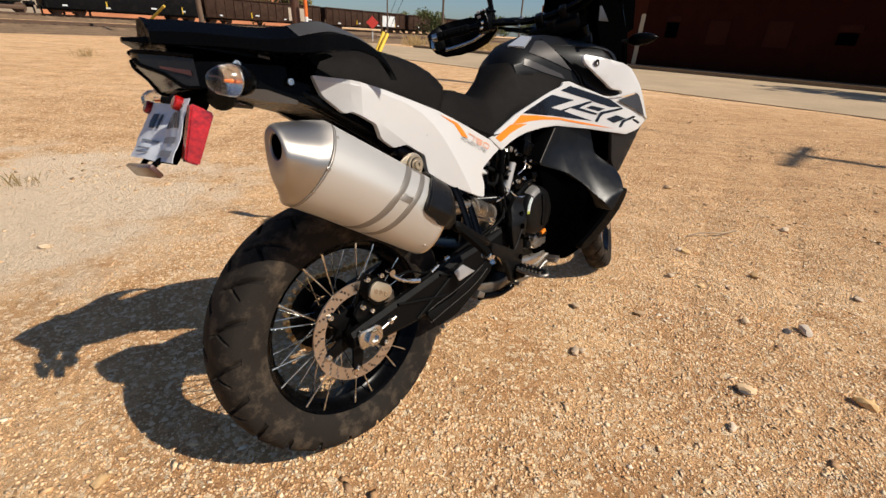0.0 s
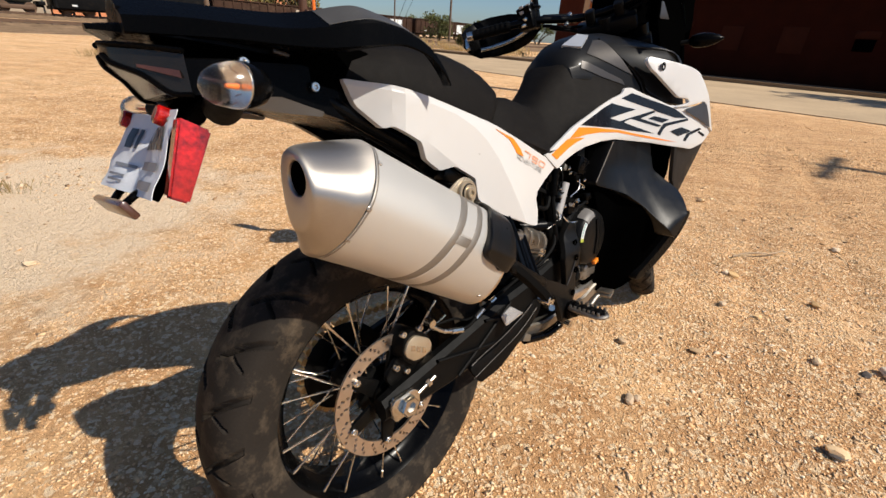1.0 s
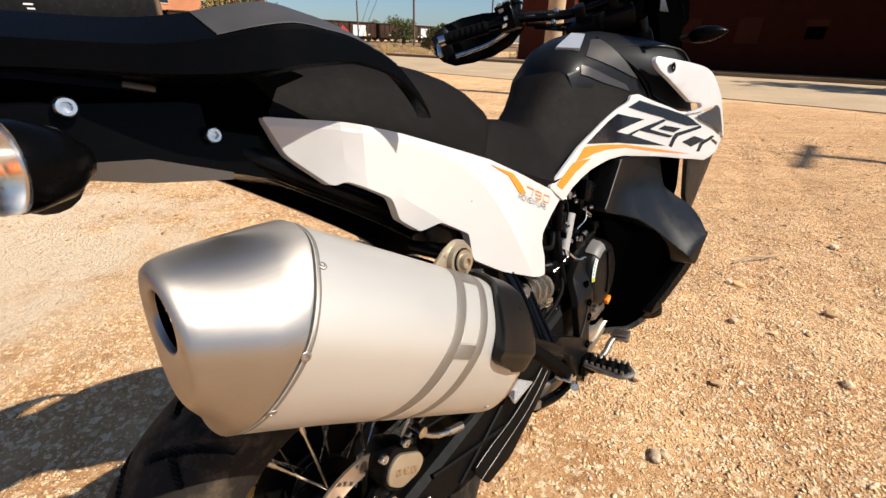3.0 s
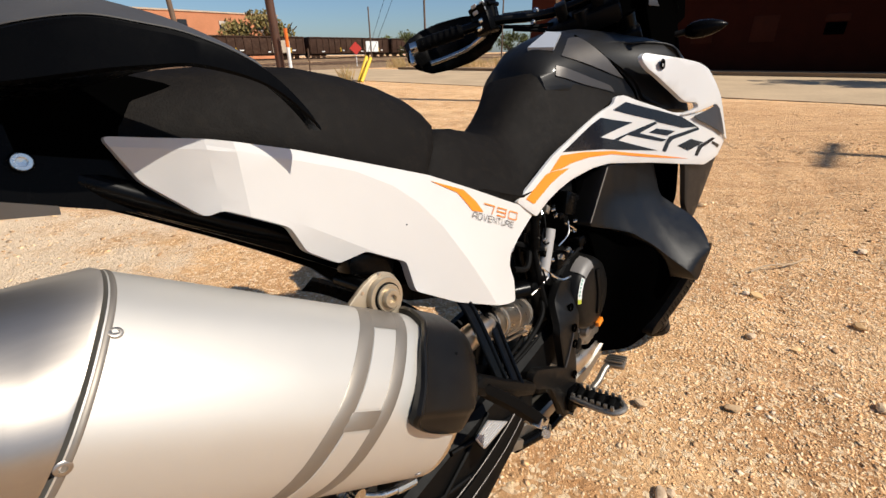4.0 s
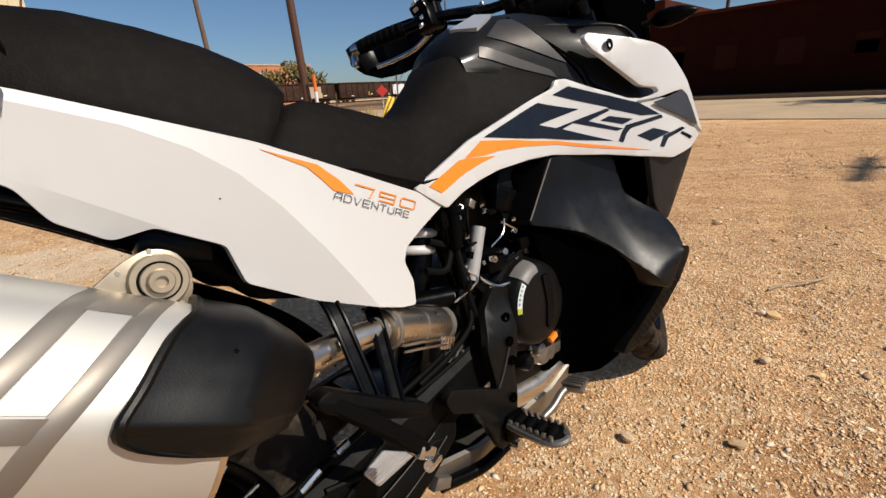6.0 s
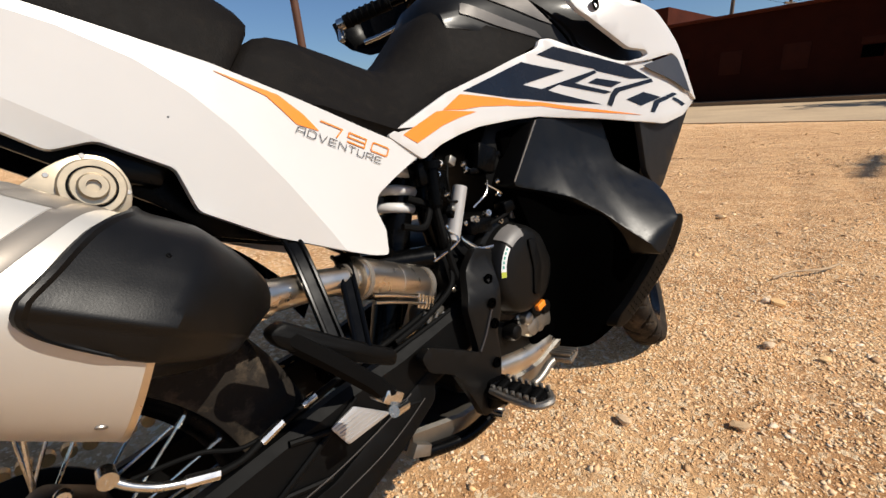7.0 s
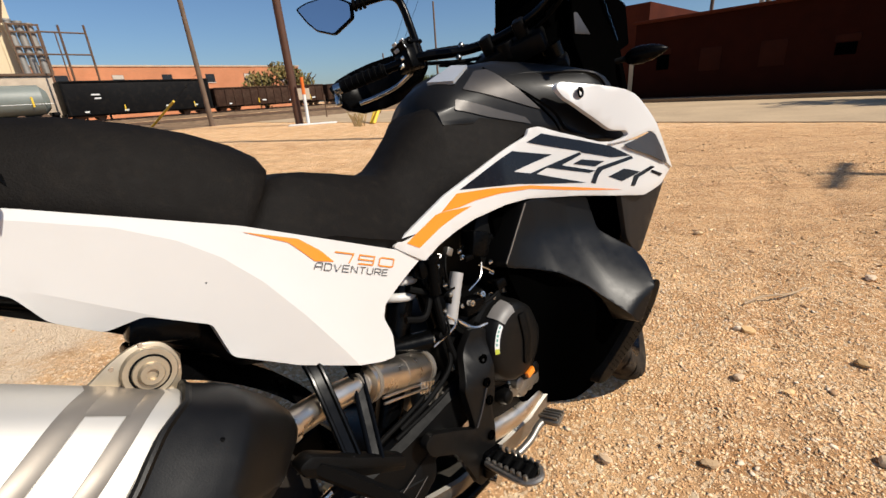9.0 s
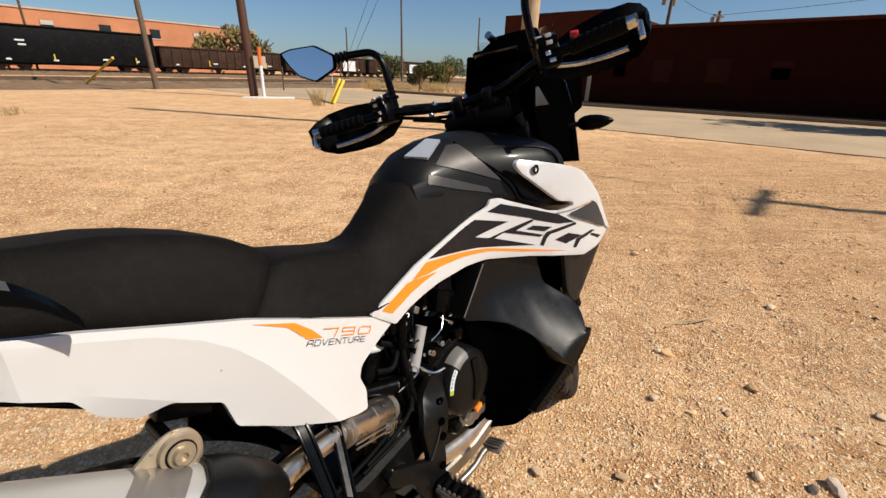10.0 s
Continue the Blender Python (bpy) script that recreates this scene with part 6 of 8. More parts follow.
RIDER = [(0.338, 0.880, 0.126, 0.826, 0.70, 0.8), (0.343, 0.892, 0.135, 0.822, 0.70, 0.8), (0.352, 0.900, 0.138, 0.816, 0.68, 0.7), (0.372, 0.903, 0.139, 0.811, 0.66, 0.4), (0.405, 0.900, 0.139, 0.802, 0.62), (0.46, 0.889, 0.138, 0.782, 0.55), (0.52, 0.876, 0.135, 0.763, 0.45), (0.56, 0.872, 0.132, 0.765, 0.32), (0.59, 0.882, 0.130, 0.780, 0.2), (0.62, 0.906, 0.129, 0.796, 0.14), (0.66, 0.944, 0.128, 0.814, 0.12), (0.69, 0.968, 0.129, 0.828, 0.25), (0.72, 0.979, 0.127, 0.838, 0.42), (0.76, 0.976, 0.127, 0.850, 0.52), (0.80, 0.970, 0.130, 0.862, 0.66), (0.88, 0.942, 0.142, 0.890, 0.74), (0.925, 0.918, 0.147, 0.897, 0.78)]
seat_front = part("rider_seat", loft(bmesh.new(), [seat_section(*r) for r in RIDER]), SEAT, bike, "black vinyl rider seat rising onto the tank", 50)

# -- white rear side panel --
CREASE = [(-0.04, 0.935), (0.024, 0.920), (0.103, 0.896), (0.165, 0.874), (0.213, 0.848), (0.250, 0.818), (0.285, 0.778), (0.325, 0.718), (0.366, 0.648), (0.46, 0.47)]


def crease_z(x):
    for (x0, z0), (x1, z1) in zip(CREASE, CREASE[1:]):
        if x <= x1:
            return z0 + (z1 - z0) * (x - x0) / (x1 - x0)
    return 0.52


def white_y(x, z):
    base = -0.106 - 0.052 * smooth_step(-0.045, 0.055, x) + 0.020 * smooth_step(0.34, 0.56, x)
    d = z - crease_z(x)
    scallop = 0.20 * max(0.0, 0.831 - 0.70 * (x - 0.10) - z) * smooth_step(0.075, 0.10, x) if x < 0.175 else 0.0
    return base + (0.012 * (1 - math.exp(-d / 0.11)) if d > 0 else -0.14 * max(d, -0.12)) + scallop


REARP = [(-0.034, 0.942), (0.028, 0.928), (0.105, 0.906), (0.280, 0.847), (0.381, 0.804), (0.476, 0.764), (0.527, 0.743), (0.553, 0.722), (0.500, 0.699), (0.460, 0.680), (0.449, 0.660), (0.459, 0.629), (0.453, 0.594), (0.425, 0.601), (0.384, 0.618), (0.305, 0.656), (0.234, 0.702), (0.223, 0.748), (0.167, 0.781), (0.133, 0.777), (0.098, 0.803), (0.082, 0.835), (0.028, 0.866), (0.016, 0.862), (-0.018, 0.901)]
wa, wb = both("rear_side_panel", panel(REARP, white_y, 0.013, 0.02, 0.006, edge=0.003, creases=[(*a, *b) for a, b in zip(CREASE, CREASE[1:])] + [(0.10, 0.831, 0.165, 0.7855)]), WHITE, bike, "white plastic rear side panel", 9)
# dark inner flank behind the panel
inner = lambda x, z: -0.084 - 0.012 * smooth_step(-0.05, 0.12, x)
both("inner_panel", panel([(-0.10, 0.935), (0.05, 0.915), (0.30, 0.835), (0.46, 0.77), (0.46, 0.63), (0.42, 0.615), (0.25, 0.672), (0.215, 0.712), (0.15, 0.760), (0.10, 0.795), (0.034, 0.838), (0.0, 0.860), (-0.05, 0.890), (-0.12, 0.915)], inner, 0.01, 0.05, 0.01), PLASTIC, bike, "", 30)
WP = (wa, wb)
sticker_on([(0.280, 0.8395), (0.344, 0.814), (0.370, 0.791), (0.387, 0.770), (0.358, 0.780), (0.345, 0.796), (0.330, 0.813)], ORANGE, "orange_decal", "orange vinyl flash", white_y, WP)


STROKES = {
    "A": ([(0, 0), (0.08, 0.75), (0.3, 1), (1, 1), (1, 0)], [(0.05, 0.4), (1, 0.4)]), "D": ([(0, 0), (0, 1), (0.8, 1), (1, 0.8), (1, 0.2), (0.8, 0), (0, 0)],),
    "V": ([(0, 1), (0.45, 0), (0.55, 0), (1, 1)],), "E": ([(1, 1), (0, 1), (0, 0), (1, 0)], [(0, 0.5), (0.9, 0.5)]), "N": ([(0, 0), (0, 1), (1, 0), (1, 1)],),
    "T": ([(0, 1), (1, 1)], [(0.5, 1), (0.5, 0)]), "U": ([(0, 1), (0, 0.15), (0.15, 0), (0.85, 0), (1, 0.15), (1, 1)],), "R": ([(0, 0), (0, 1), (1, 1), (1, 0.45), (0, 0.45)], [(0.55, 0.45), (1, 0)]),
    "7": ([(-0.1, 1), (1, 1), (0.85, 0)],), "9": ([(0.05, 0), (1, 0), (1, 1), (0, 1), (0, 0.5), (1, 0.5)],), "0": ([(0.1, 0), (0.9, 0), (1, 0.12), (1, 0.88), (0.9, 1), (0.1, 1), (0, 0.88), (0, 0.12), (0.1, 0)],),
}


def stroke_text(text, low_left, low_right, up, width, mat, parent, gap=0.28):
    """Square technical lettering as thin raised strokes on the rear panel; up is the slant height vector."""
    a, b, h = Vector(low_left), Vector(low_right), Vector(up)
    step = (b - a) / (len(text) - gap)
    bm = bmesh.new()
    for i, ch in enumerate(text):
        for line in STROKES[ch]:
            pts = [a + step * (i + u * (1 - gap)) + h * v for u, v in line]
            for p, q in zip(pts, pts[1:]):
                d = (q - p).normalized() * width / 2
                n = Vector((-d.y, d.x))
                rows = []
                for s in (-1, 1):
                    rows.append([])
                    for k in range(5):
                        c = (p - d).lerp(q + d, k / 4) + n * s
                        rows[-1].append((c.x, white_y(c.x, c.y) - 0.0016, c.y))
                loft(bm, rows, closed=False)
    return part("lettering", bm, mat, parent, text.lower() + " lettering", 30, flip=False)


stroke_text("790", (0.388, 0.7705), (0.489, 0.7285), (0.0075, 0.0105), 0.0018, ORANGE, wa)
stroke_text("ADVENTURE", (0.354, 0.7705), (0.474, 0.7195), (0.0048, 0.0078), 0.00105, INK, wa)
for x, z in ((0.228, 0.796),):
    bm = bmesh.new()
    bolt(bm, (x, white_y(x, z), z), (0, -1, 0), 0.0010, 0.0005, 8)
    part("speck", bm, INK, wa)


# -- tail: grab rail and rack, lamp unit, mudguard, plate --
TAILC = -0.02
RAIL = [(-0.290, -0.060, 1.018, 0.020), (-0.235, -0.090, 1.014, 0.022), (-0.185, -0.125, 1.005, 0.020), (-0.130, -0.160, 0.997, 0.022), (-0.090, -0.184, 0.998, 0.027), (-0.060, -0.197, 1.003, 0.031), (-0.034, -0.203, 1.005, 0.031), (-0.008, -0.205, 1.001, 0.026), (0.017, -0.205, 0.996, 0.021), (0.045, -0.205, 0.985, 0.017), (0.066, -0.205, 0.973, 0.014), (0.082, -0.205, 0.958, 0.011), (0.096, -0.205, 0.940, 0.008), (0.106, -0.204, 0.923, 0.003)]


def rail_mesh(side):
    """A handrail that runs from the tail, swells beside the passenger seat and dives down in front of it."""
    path = curve_points([Vector(r[:3]) for r in RAIL], 70)
    deep = curve_points([Vector((r[3], 0, 0)) for r in RAIL], 70)
    secs = []
    for p, h in zip(path, deep):
        h = max(h.x, 0.0025)
        x, y, z = p
        slim = 1 - 0.70 * smooth_step(-0.05, 0.07, x)
        secs.append([(x, y + a * slim, z + b) for a, b in ((0.005, -h), (0.001, 0.002 - h), (0.0, -0.003), (0.0015, 0.0), (0.043, 0.025 * slim), (0.052, 0.025 * slim), (0.066, 0.012 * slim), (0.066, -h * slim))])
    bm = loft(bmesh.new(), secs)
    if side > 0:
        bmesh.ops.scale(bm, vec=(1, -1, 1), verts=bm.verts)
        bmesh.ops.translate(bm, vec=(0, -0.04, 0), verts=bm.verts)
    return bm


for side in (-1, 1):
    rail = part("grab_rail", rail_mesh(side), PLASTIC, bike, "black plastic passenger grab rail", 18)
    if side < 0:
        # paler strip over the bevel: sunlight painted onto the black rail
        bm = bmesh.new()
        loft(bm, [[(p.x, p.y + a * (1 - 0.70 * smooth_step(-0.05, 0.07, p.x)), p.z + b * (1 - 0.70 * smooth_step(-0.05, 0.07, p.x)) + 0.0006) for a, b in ((0.004, 0.0015), (0.0225, 0.0126), (0.041, 0.0237))] for p in curve_points([Vector(r[:3]) for r in RAIL[4:11]], 36)], closed=False)
        r = bmesh.ops.extrude_face_region(bm, geom=bm.faces[:])
        for v in [g for g in r["geom"] if isinstance(g, bmesh.types.BMVert)]:
            v.co.z += 0.0008
        part("rail_bevel", bm, SUNLITGREY, rail, "upper bevel in paler sunlit grey", 50)


def wedge(rows):
    """A pointed slab: rows of (x, half width, lower z, upper z)."""
    return loft(bmesh.new(), [[(x, -w, z0), (x, -w, z1 - 0.002), (x, -w + 0.003, z1), (x, w - 0.003, z1), (x, w, z1 - 0.002), (x, w, z0)] for x, w, z0, z1 in rows])


rack = part("luggage_rack", wedge([(-0.318, 0.006, 1.009, 1.016), (-0.29, 0.045, 1.001, 1.012), (-0.24, 0.085, 0.991, 1.004), (-0.19, 0.105, 0.981, 0.997), (-0.12, 0.118, 0.967, 0.985)]), PLASTIC, bike, "black plastic luggage rack with a pointed tip", 30)
for y in (-0.055, 0.0, 0.055):
    bm = bmesh.new()
    box(bm, (-0.215, y, 1.001), (0.10, 0.016, 0.008), (0, 10, 0), 0.002)
    part("rack_rib", bm, PLASTIC, rack)
tail = part("tail_unit", wedge([(-0.246, 0.084, 0.926, 0.970), (-0.20, 0.100, 0.926, 0.968), (-0.10, 0.108, 0.903, 0.962), (0.0, 0.092, 0.868, 0.940), (0.08, 0.088, 0.838, 0.90)]), PLASTIC, bike, "black plastic tail unit", 30)
part("tail_cover", wedge([(-0.24, 0.062, 0.970, 0.999), (-0.15, 0.082, 0.955, 0.996), (-0.08, 0.108, 0.935, 0.996), (0.0, 0.092, 0.915, 0.990), (0.08, 0.090, 0.885, 0.968)]), DARK, bike)
# smoked tail lamp that ends in a point
LAMP = [(-0.310, 0.008, 0.980, 0.993), (-0.304, 0.022, 0.969, 0.991), (-0.282, 0.050, 0.953, 0.986), (-0.262, 0.073, 0.930, 0.981), (-0.243, 0.092, 0.926, 0.976)]
lamp = part("tail_lamp", wedge(LAMP), LAMPDARK, bike, "smoked tail lamp lens", 30)
for k in (2, 3):
    bm = bmesh.new()
    tube(bm, [(r[0], -r[1] - 0.001, r[k]) for r in LAMP], 0.0036, 8)
    both("lamp_rim", bm, PLASTIC, lamp)
bm = bmesh.new()
loft(bm, [[(-0.285, -0.049, 0.966), (-0.285, -0.051, 0.962), (-0.285, -0.045, 0.962)], [(-0.250, -0.087, 0.955), (-0.250, -0.0895, 0.946), (-0.250, -0.080, 0.946)]])
both("lamp_strip", bm, BROWNLENS, lamp)
for p, n, r in (((-0.18, -0.108, 0.962), (0, -1, 0), 0.0078), ((-0.085, -0.111, 0.930), (0, -1, 0), 0.0075)):
    bm = bmesh.new()
    bolt(bm, p, n, r, 0.005, 18)
    cyl(bm, (p[0], p[1] + 0.001, p[2]), (p[0], p[1] + 0.05, p[2]), r * 0.9, seg=16)
    part("tail_bolt", bm, STEEL, tail)
bm = bmesh.new()
box(bm, (-0.135, -0.1265, 0.972), (0.022, 0.004, 0.005), (0, 14, 0), 0.001)
part("rail_slot", bm, TRIM, tail)
bm = bmesh.new()
loft(bm, [[(-0.22, -0.10, 0.925), (-0.22, -0.09, 0.918), (-0.22, -0.08, 0.925)], [(-0.14, -0.118, 0.918), (-0.14, -0.105, 0.898), (-0.14, -0.09, 0.91)], [(-0.075, -0.112, 0.895), (-0.075, -0.105, 0.888), (-0.075, -0.09, 0.893)]])
both("under_fin", bm, FINSHEEN, tail, "grey plastic fin")
# inner mudguard above the wheel
bm = bmesh.new()
secs = []
for i in range(12):
    a = radians(28 + 34 * i / 11)
    secs.append([(0.02 + (0.375 + d) * math.cos(a), y, 0.37 + (0.375 + d) * math.sin(a)) for y, d in ((-0.085, -0.02), (-0.06, 0.0), (0.06, 0.0), (0.085, -0.02), (0.06, 0.006), (-0.06, 0.006))])
loft(bm, secs)
part("inner_mudguard", bm, PLASTIC, bike)
# plate carrier
bm = bmesh.new()
loft(bm, [[(x, y0, z), (x + 0.012, y0, z + 0.014), (x + 0.012, y1, z + 0.014), (x, y1, z)] for x, y0, y1, z in ((-0.20, -0.075, 0.045, 0.945), (-0.235, -0.082, 0.05, 0.915), (-0.262, -0.090, 0.055, 0.893), (-0.282, -0.10, 0.06, 0.86), (-0.312, -0.10, 0.06, 0.805))])
carrier = part("plate_carrier", bm, DARK, bike, "black plastic number plate carrier", 30)
# red side reflector block
PR, PB = Vector((-0.259, -0.122, 0.892)), Vector((-0.297, -0.122, 0.806))
down = (PB - PR).normalized()
back = Vector((-0.86, 0, 0.5)).normalized()


def block(c0, c1, w0, w1, y0, y1):
    """A box between two ends on the carrier's slope."""
    q = []
    for c, w in ((c0, w0), (c1, w1)):
        q.append([c + back * -w / 2 + Vector((0, y0 - c.y, 0)), c + back * w / 2 + Vector((0, y0 - c.y, 0)), c + back * w / 2 + Vector((0, y1 - c.y, 0)), c + back * -w / 2 + Vector((0, y1 - c.y, 0))])
    return loft(bmesh.new(), q)


bm = block(PR, PB, 0.038, 0.024, -0.130, -0.108)
bmesh.ops.bevel(bm, geom=bm.edges[:], offset=0.003, segments=2, affect="EDGES")
part("side_reflector", bm, REDLENS, carrier, "red side reflector", 30)
# paper plate, curled and creased
bm = bmesh.new()
rows = []
for j in range(15):
    v = j / 14
    row = []
    for i in range(19):
        u = i / 18
        c = Vector((-0.276, 0.085, 0.908)).lerp(Vector((-0.262, -0.100, 0.908)), u)
        d = Vector((-0.338, 0.075, 0.818)).lerp(Vector((-0.318, -0.108, 0.808)), u)
        p = c.lerp(d, v)
        out = Vector((-0.86, 0, 0.45))
        k = 0.006 * math.sin(u * 7.5 + 0.8) * (1 - 0.5 * v) + 0.004 * noise.noise((u * 5, v * 4, 1.2)) - 0.010 * math.exp(-((u - 0.48) / 0.05) ** 2) * 0.5
        row.append(p + out * k)
    rows.append(row)
loft(bm, rows, closed=False)
r = bmesh.ops.extrude_face_region(bm, geom=bm.faces[:])
for v in [g for g in r["geom"] if isinstance(g, bmesh.types.BMVert)]:
    v.co.x += 0.0008
plate = part("number_plate", bm, PAPER, bike, "creased white paper number plate", 50)


def plate_patch(u0, u1, v0, v1, mat, name):
    bm = bmesh.new()
    rr = []
    for j in range(3):
        v = v0 + (v1 - v0) * j / 2
        row = []
        for i in range(7):
            u = u0 + (u1 - u0) * i / 6
            fu, fv = u * 18, v * 14
            i0, j0 = min(int(fu), 17), min(int(fv), 13)
            a, b = fu - i0, fv - j0
            p = rows[j0][i0] * (1 - a) * (1 - b) + rows[j0][i0 + 1] * a * (1 - b) + rows[j0 + 1][i0] * (1 - a) * b + rows[j0 + 1][i0 + 1] * a * b
            row.append(p + Vector((-0.86, 0, 0.45)) * 0.0022)
        rr.append(row)
    loft(bm, rr, closed=False)
    part(name, bm, mat, plate)


for u0, u1 in ((0.22, 0.31), (0.34, 0.38), (0.55, 0.66), (0.69, 0.80), (0.83, 0.93)):
    plate_patch(u0, u1, 0.20, 0.46, INK, "number_bar")
plate_patch(0.58, 0.92, 0.60, 0.70, GREYINK, "print_bar")
plate_patch(0.16, 0.44, 0.66, 0.70, GREYINK, "print_bar")
plate_patch(0.62, 0.95, 0.82, 0.92, GREYINK, "print_bar")
plate_patch(0.10, 0.36, 0.80, 0.83, GREYINK, "print_bar")
plate_patch(0.10, 0.36, 0.87, 0.90, GREYINK, "print_bar")
for y, x in ((0.080, -0.276), (-0.070, -0.268)):
    bm = bmesh.new()
    p = Vector((x, y, 0.899))
    n = Vector((-0.88, 0, 0.47))
    cyl(bm, p, p + n * 0.017, 0.0125, 0.0125, 20)
    cyl(bm, p + n * 0.017, p + n * 0.019, 0.0125, 0.010, 20)
    knob = part("plate_bolt", bm, REDLENS, bike, "red reflector plate bolt")
    bm = bmesh.new()
    cyl(bm, p + n * 0.004 + Vector((0, -0.016, -0.003)), p + n * 0.004 + Vector((0, -0.006, -0.001)), 0.006, seg=6)
    part("wing_nut", bm, STEEL, knob)
bm = bmesh.new()
box(bm, (-0.343, -0.013, 0.797), (0.010, 0.118, 0.026), (0, -32, 5), 0.003)
low = part("rear_reflector", bm, BROWNLENS, bike, "dull rear reflector below the plate")
bm = bmesh.new()
tube(bm, [(-0.315, -0.02, 0.812), (-0.325, -0.05, 0.812), (-0.338, -0.045, 0.802)], 0.005, 8)
part("reflector_wire", bm, FRAME, low)
bm = bmesh.new()
tube(bm, [(-0.315, 0.02, 0.812), (-0.325, 0.03, 0.812), (-0.338, 0.02, 0.802)], 0.005, 8)
part("reflector_wire", bm, FRAME, low)


# -- turn signals --
def turn_signal(base, tip, long, r, back_dir, label, lens=CLEAR, reach=1.0):
    """An indicator: rubber stalk, black bullet body, clear ribbed lens, amber bulb behind."""
    base, tip, d = Vector(base), Vector(tip), Vector(back_dir).normalized()
    bm = bmesh.new()
    tube(bm, [base, base.lerp(tip, 0.35), base.lerp(tip, 0.7), tip], 0.026, 18, r1=0.012)
    stalk = part("turn_signal", bm, RUBBER, bike, label)
    side = (tip - base).normalized()
    side = (side - d * side.dot(d)).normalized()
    up = d.cross(side)

    def body(prof):
        bmb = bmesh.new()
        seg = 28
        loft(bmb, [[tip + d * s + side * (a * math.cos(2 * math.pi * k / seg) + off) + up * b * math.sin(2 * math.pi * k / seg) for k in range(seg)] for s, a, b, off in prof])
        return bmb
    part("shell", body([(-long * 0.62, 0.005, 0.005, 0.013), (-long * 0.57, r * 0.42, r * 0.38, 0.013), (-long * 0.34, r * 0.84, r * 0.76, 0.014), (0.0, r * 1.05, r * 0.95, 0.016), (0.006, r * 1.05, r * 0.95, 0.016)]), PLASTIC, stalk)
    glass = part("lens", body([(0.006, r * 1.03, r * 0.93, 0.016), (0.014 * reach, r * 1.02, r * 0.92, 0.016), (0.030 * reach, r * 0.88, r * 0.78, 0.014), (0.040 * reach, r * 0.6, r * 0.55, 0.012), (0.045 * reach, r * 0.25, r * 0.22, 0.010)]), lens, stalk, "clear ribbed lens" if lens is CLEAR else "dark lens")
    glass.visible_shadow = False
    part("bowl", body([(0.0062, r * 0.90, r * 0.80, 0.016), (0.0075, r * 0.88, r * 0.78, 0.016), (0.0070, r * 0.35, r * 0.31, 0.016)]), STEEL, stalk)
    bmb = bmesh.new()
    c = tip + side * 0.014 + d * 0.018
    cyl(bmb, c - d * 0.010, c + d * 0.002, r * 0.075, r * 0.05, 12)
    part("bulb", bmb, AMBER, stalk, "amber bulb")
    bmb = bmesh.new()
    for k in range(9):
        a = radians(40 * k)
        cyl(bmb, c - d * 0.006 + (side * math.cos(a) + up * math.sin(a)) * r * 0.45, c + d * 0.004 + (side * math.cos(a) + up * math.sin(a)) * r * 0.72, 0.0006, seg=5)
    part("bowl_ribs", bmb, BROWNLENS, stalk)
    return stalk


turn_signal((-0.205, -0.075, 0.912), (-0.229, -0.192, 0.926), 0.056, 0.0262, (-0.93, -0.22, 0.05), "black rear turn signal with a clear lens")
turn_signal((-0.205, 0.055, 0.912), (-0.229, 0.170, 0.919), 0.056, 0.0262, (-0.93, 0.22, 0.05), "black rear turn signal with a clear lens")
for s in (-1, 1):
    base, d = Vector((1.425, s * 0.155, 1.044)), Vector((0.36, s * 0.93, 0.0)).normalized()
    bm = bmesh.new()
    tube(bm, [(1.37, s * 0.07, 1.035), (1.40, s * 0.11, 1.040), base], 0.0085, 12)
    stalk = part("turn_signal", bm, RUBBER, bike, "black front turn signal")
    bm = bmesh.new()
    u, w = d.cross(Vector((0, 0, 1))), Vector((0, 0, 1))
    loft(bm, [[base + d * t + u * r * 0.9 * math.cos(2 * math.pi * k / 20) + w * r * math.sin(2 * math.pi * k / 20) for k in range(20)] for t, r in ((-0.010, 0.004), (0.0, 0.016), (0.012, 0.022), (0.035, 0.0245), (0.062, 0.021), (0.085, 0.013), (0.098, 0.005), (0.102, 0.001))])
    part("shell", bm, PLASTIC, stalk)

# -- front end, steered to the left --
FRONT = (1.509, 0.0, 0.348)
front_wheel = part("front_wheel", (lambda b: (b.transform(STEER), b)[1])(rim_mesh(0.2667, 0.034, FRONT)), FRAME, bike, "black spoked front wheel rim")
bm = tyre_mesh(0.347, 0.047, 0.269, 0.036, FRONT, 0.075, 560, 0.006)
bm.transform(STEER)
part("tyre", bm, TYRE, front_wheel, "dusty black front tyre", 30)
spoke_set(front_wheel, FRONT, 0.045, 0.035, 0.255, 0.012, 36, STEER)
bm = ring(bmesh.new(), [(0.02, -0.055), (0.05, -0.045), (0.03, 0.0), (0.05, 0.045), (0.02, 0.055)], 30, FRONT)
steered("hub", bm, CAST, front_wheel)
for s in (-1, 1):
    steered("brake_disc", disc_mesh(0.12, 0.16, s * 0.062, 0.0045, FRONT, 26, 220, 8), DISC, front_wheel)
fork_dir = steer_axis
fork_base = Vector((1.475, 0, 0.365))
for s in (-1, 1):
    bm = bmesh.new()
    p = fork_base + Vector((0, s * 0.10, 0))
    cyl(bm, p, p + fork_dir * 0.34, 0.028, 0.028, 20)
    cyl(bm, p + fork_dir * 0.33, p + fork_dir * 0.80, 0.026, 0.026, 20)
    steered("fork_leg", bm, FRAME, bike, "black fork leg")
bm = bmesh.new()
for h in (0.52, 0.74):
    box(bm, fork_base + fork_dir * h + Vector((-0.02, 0, 0)), (0.07, 0.26, 0.035), (0, -RAKE, 0), 0.008)
steered("triple_clamp", bm, CAST, bike)
bm = bmesh.new()
secs = []
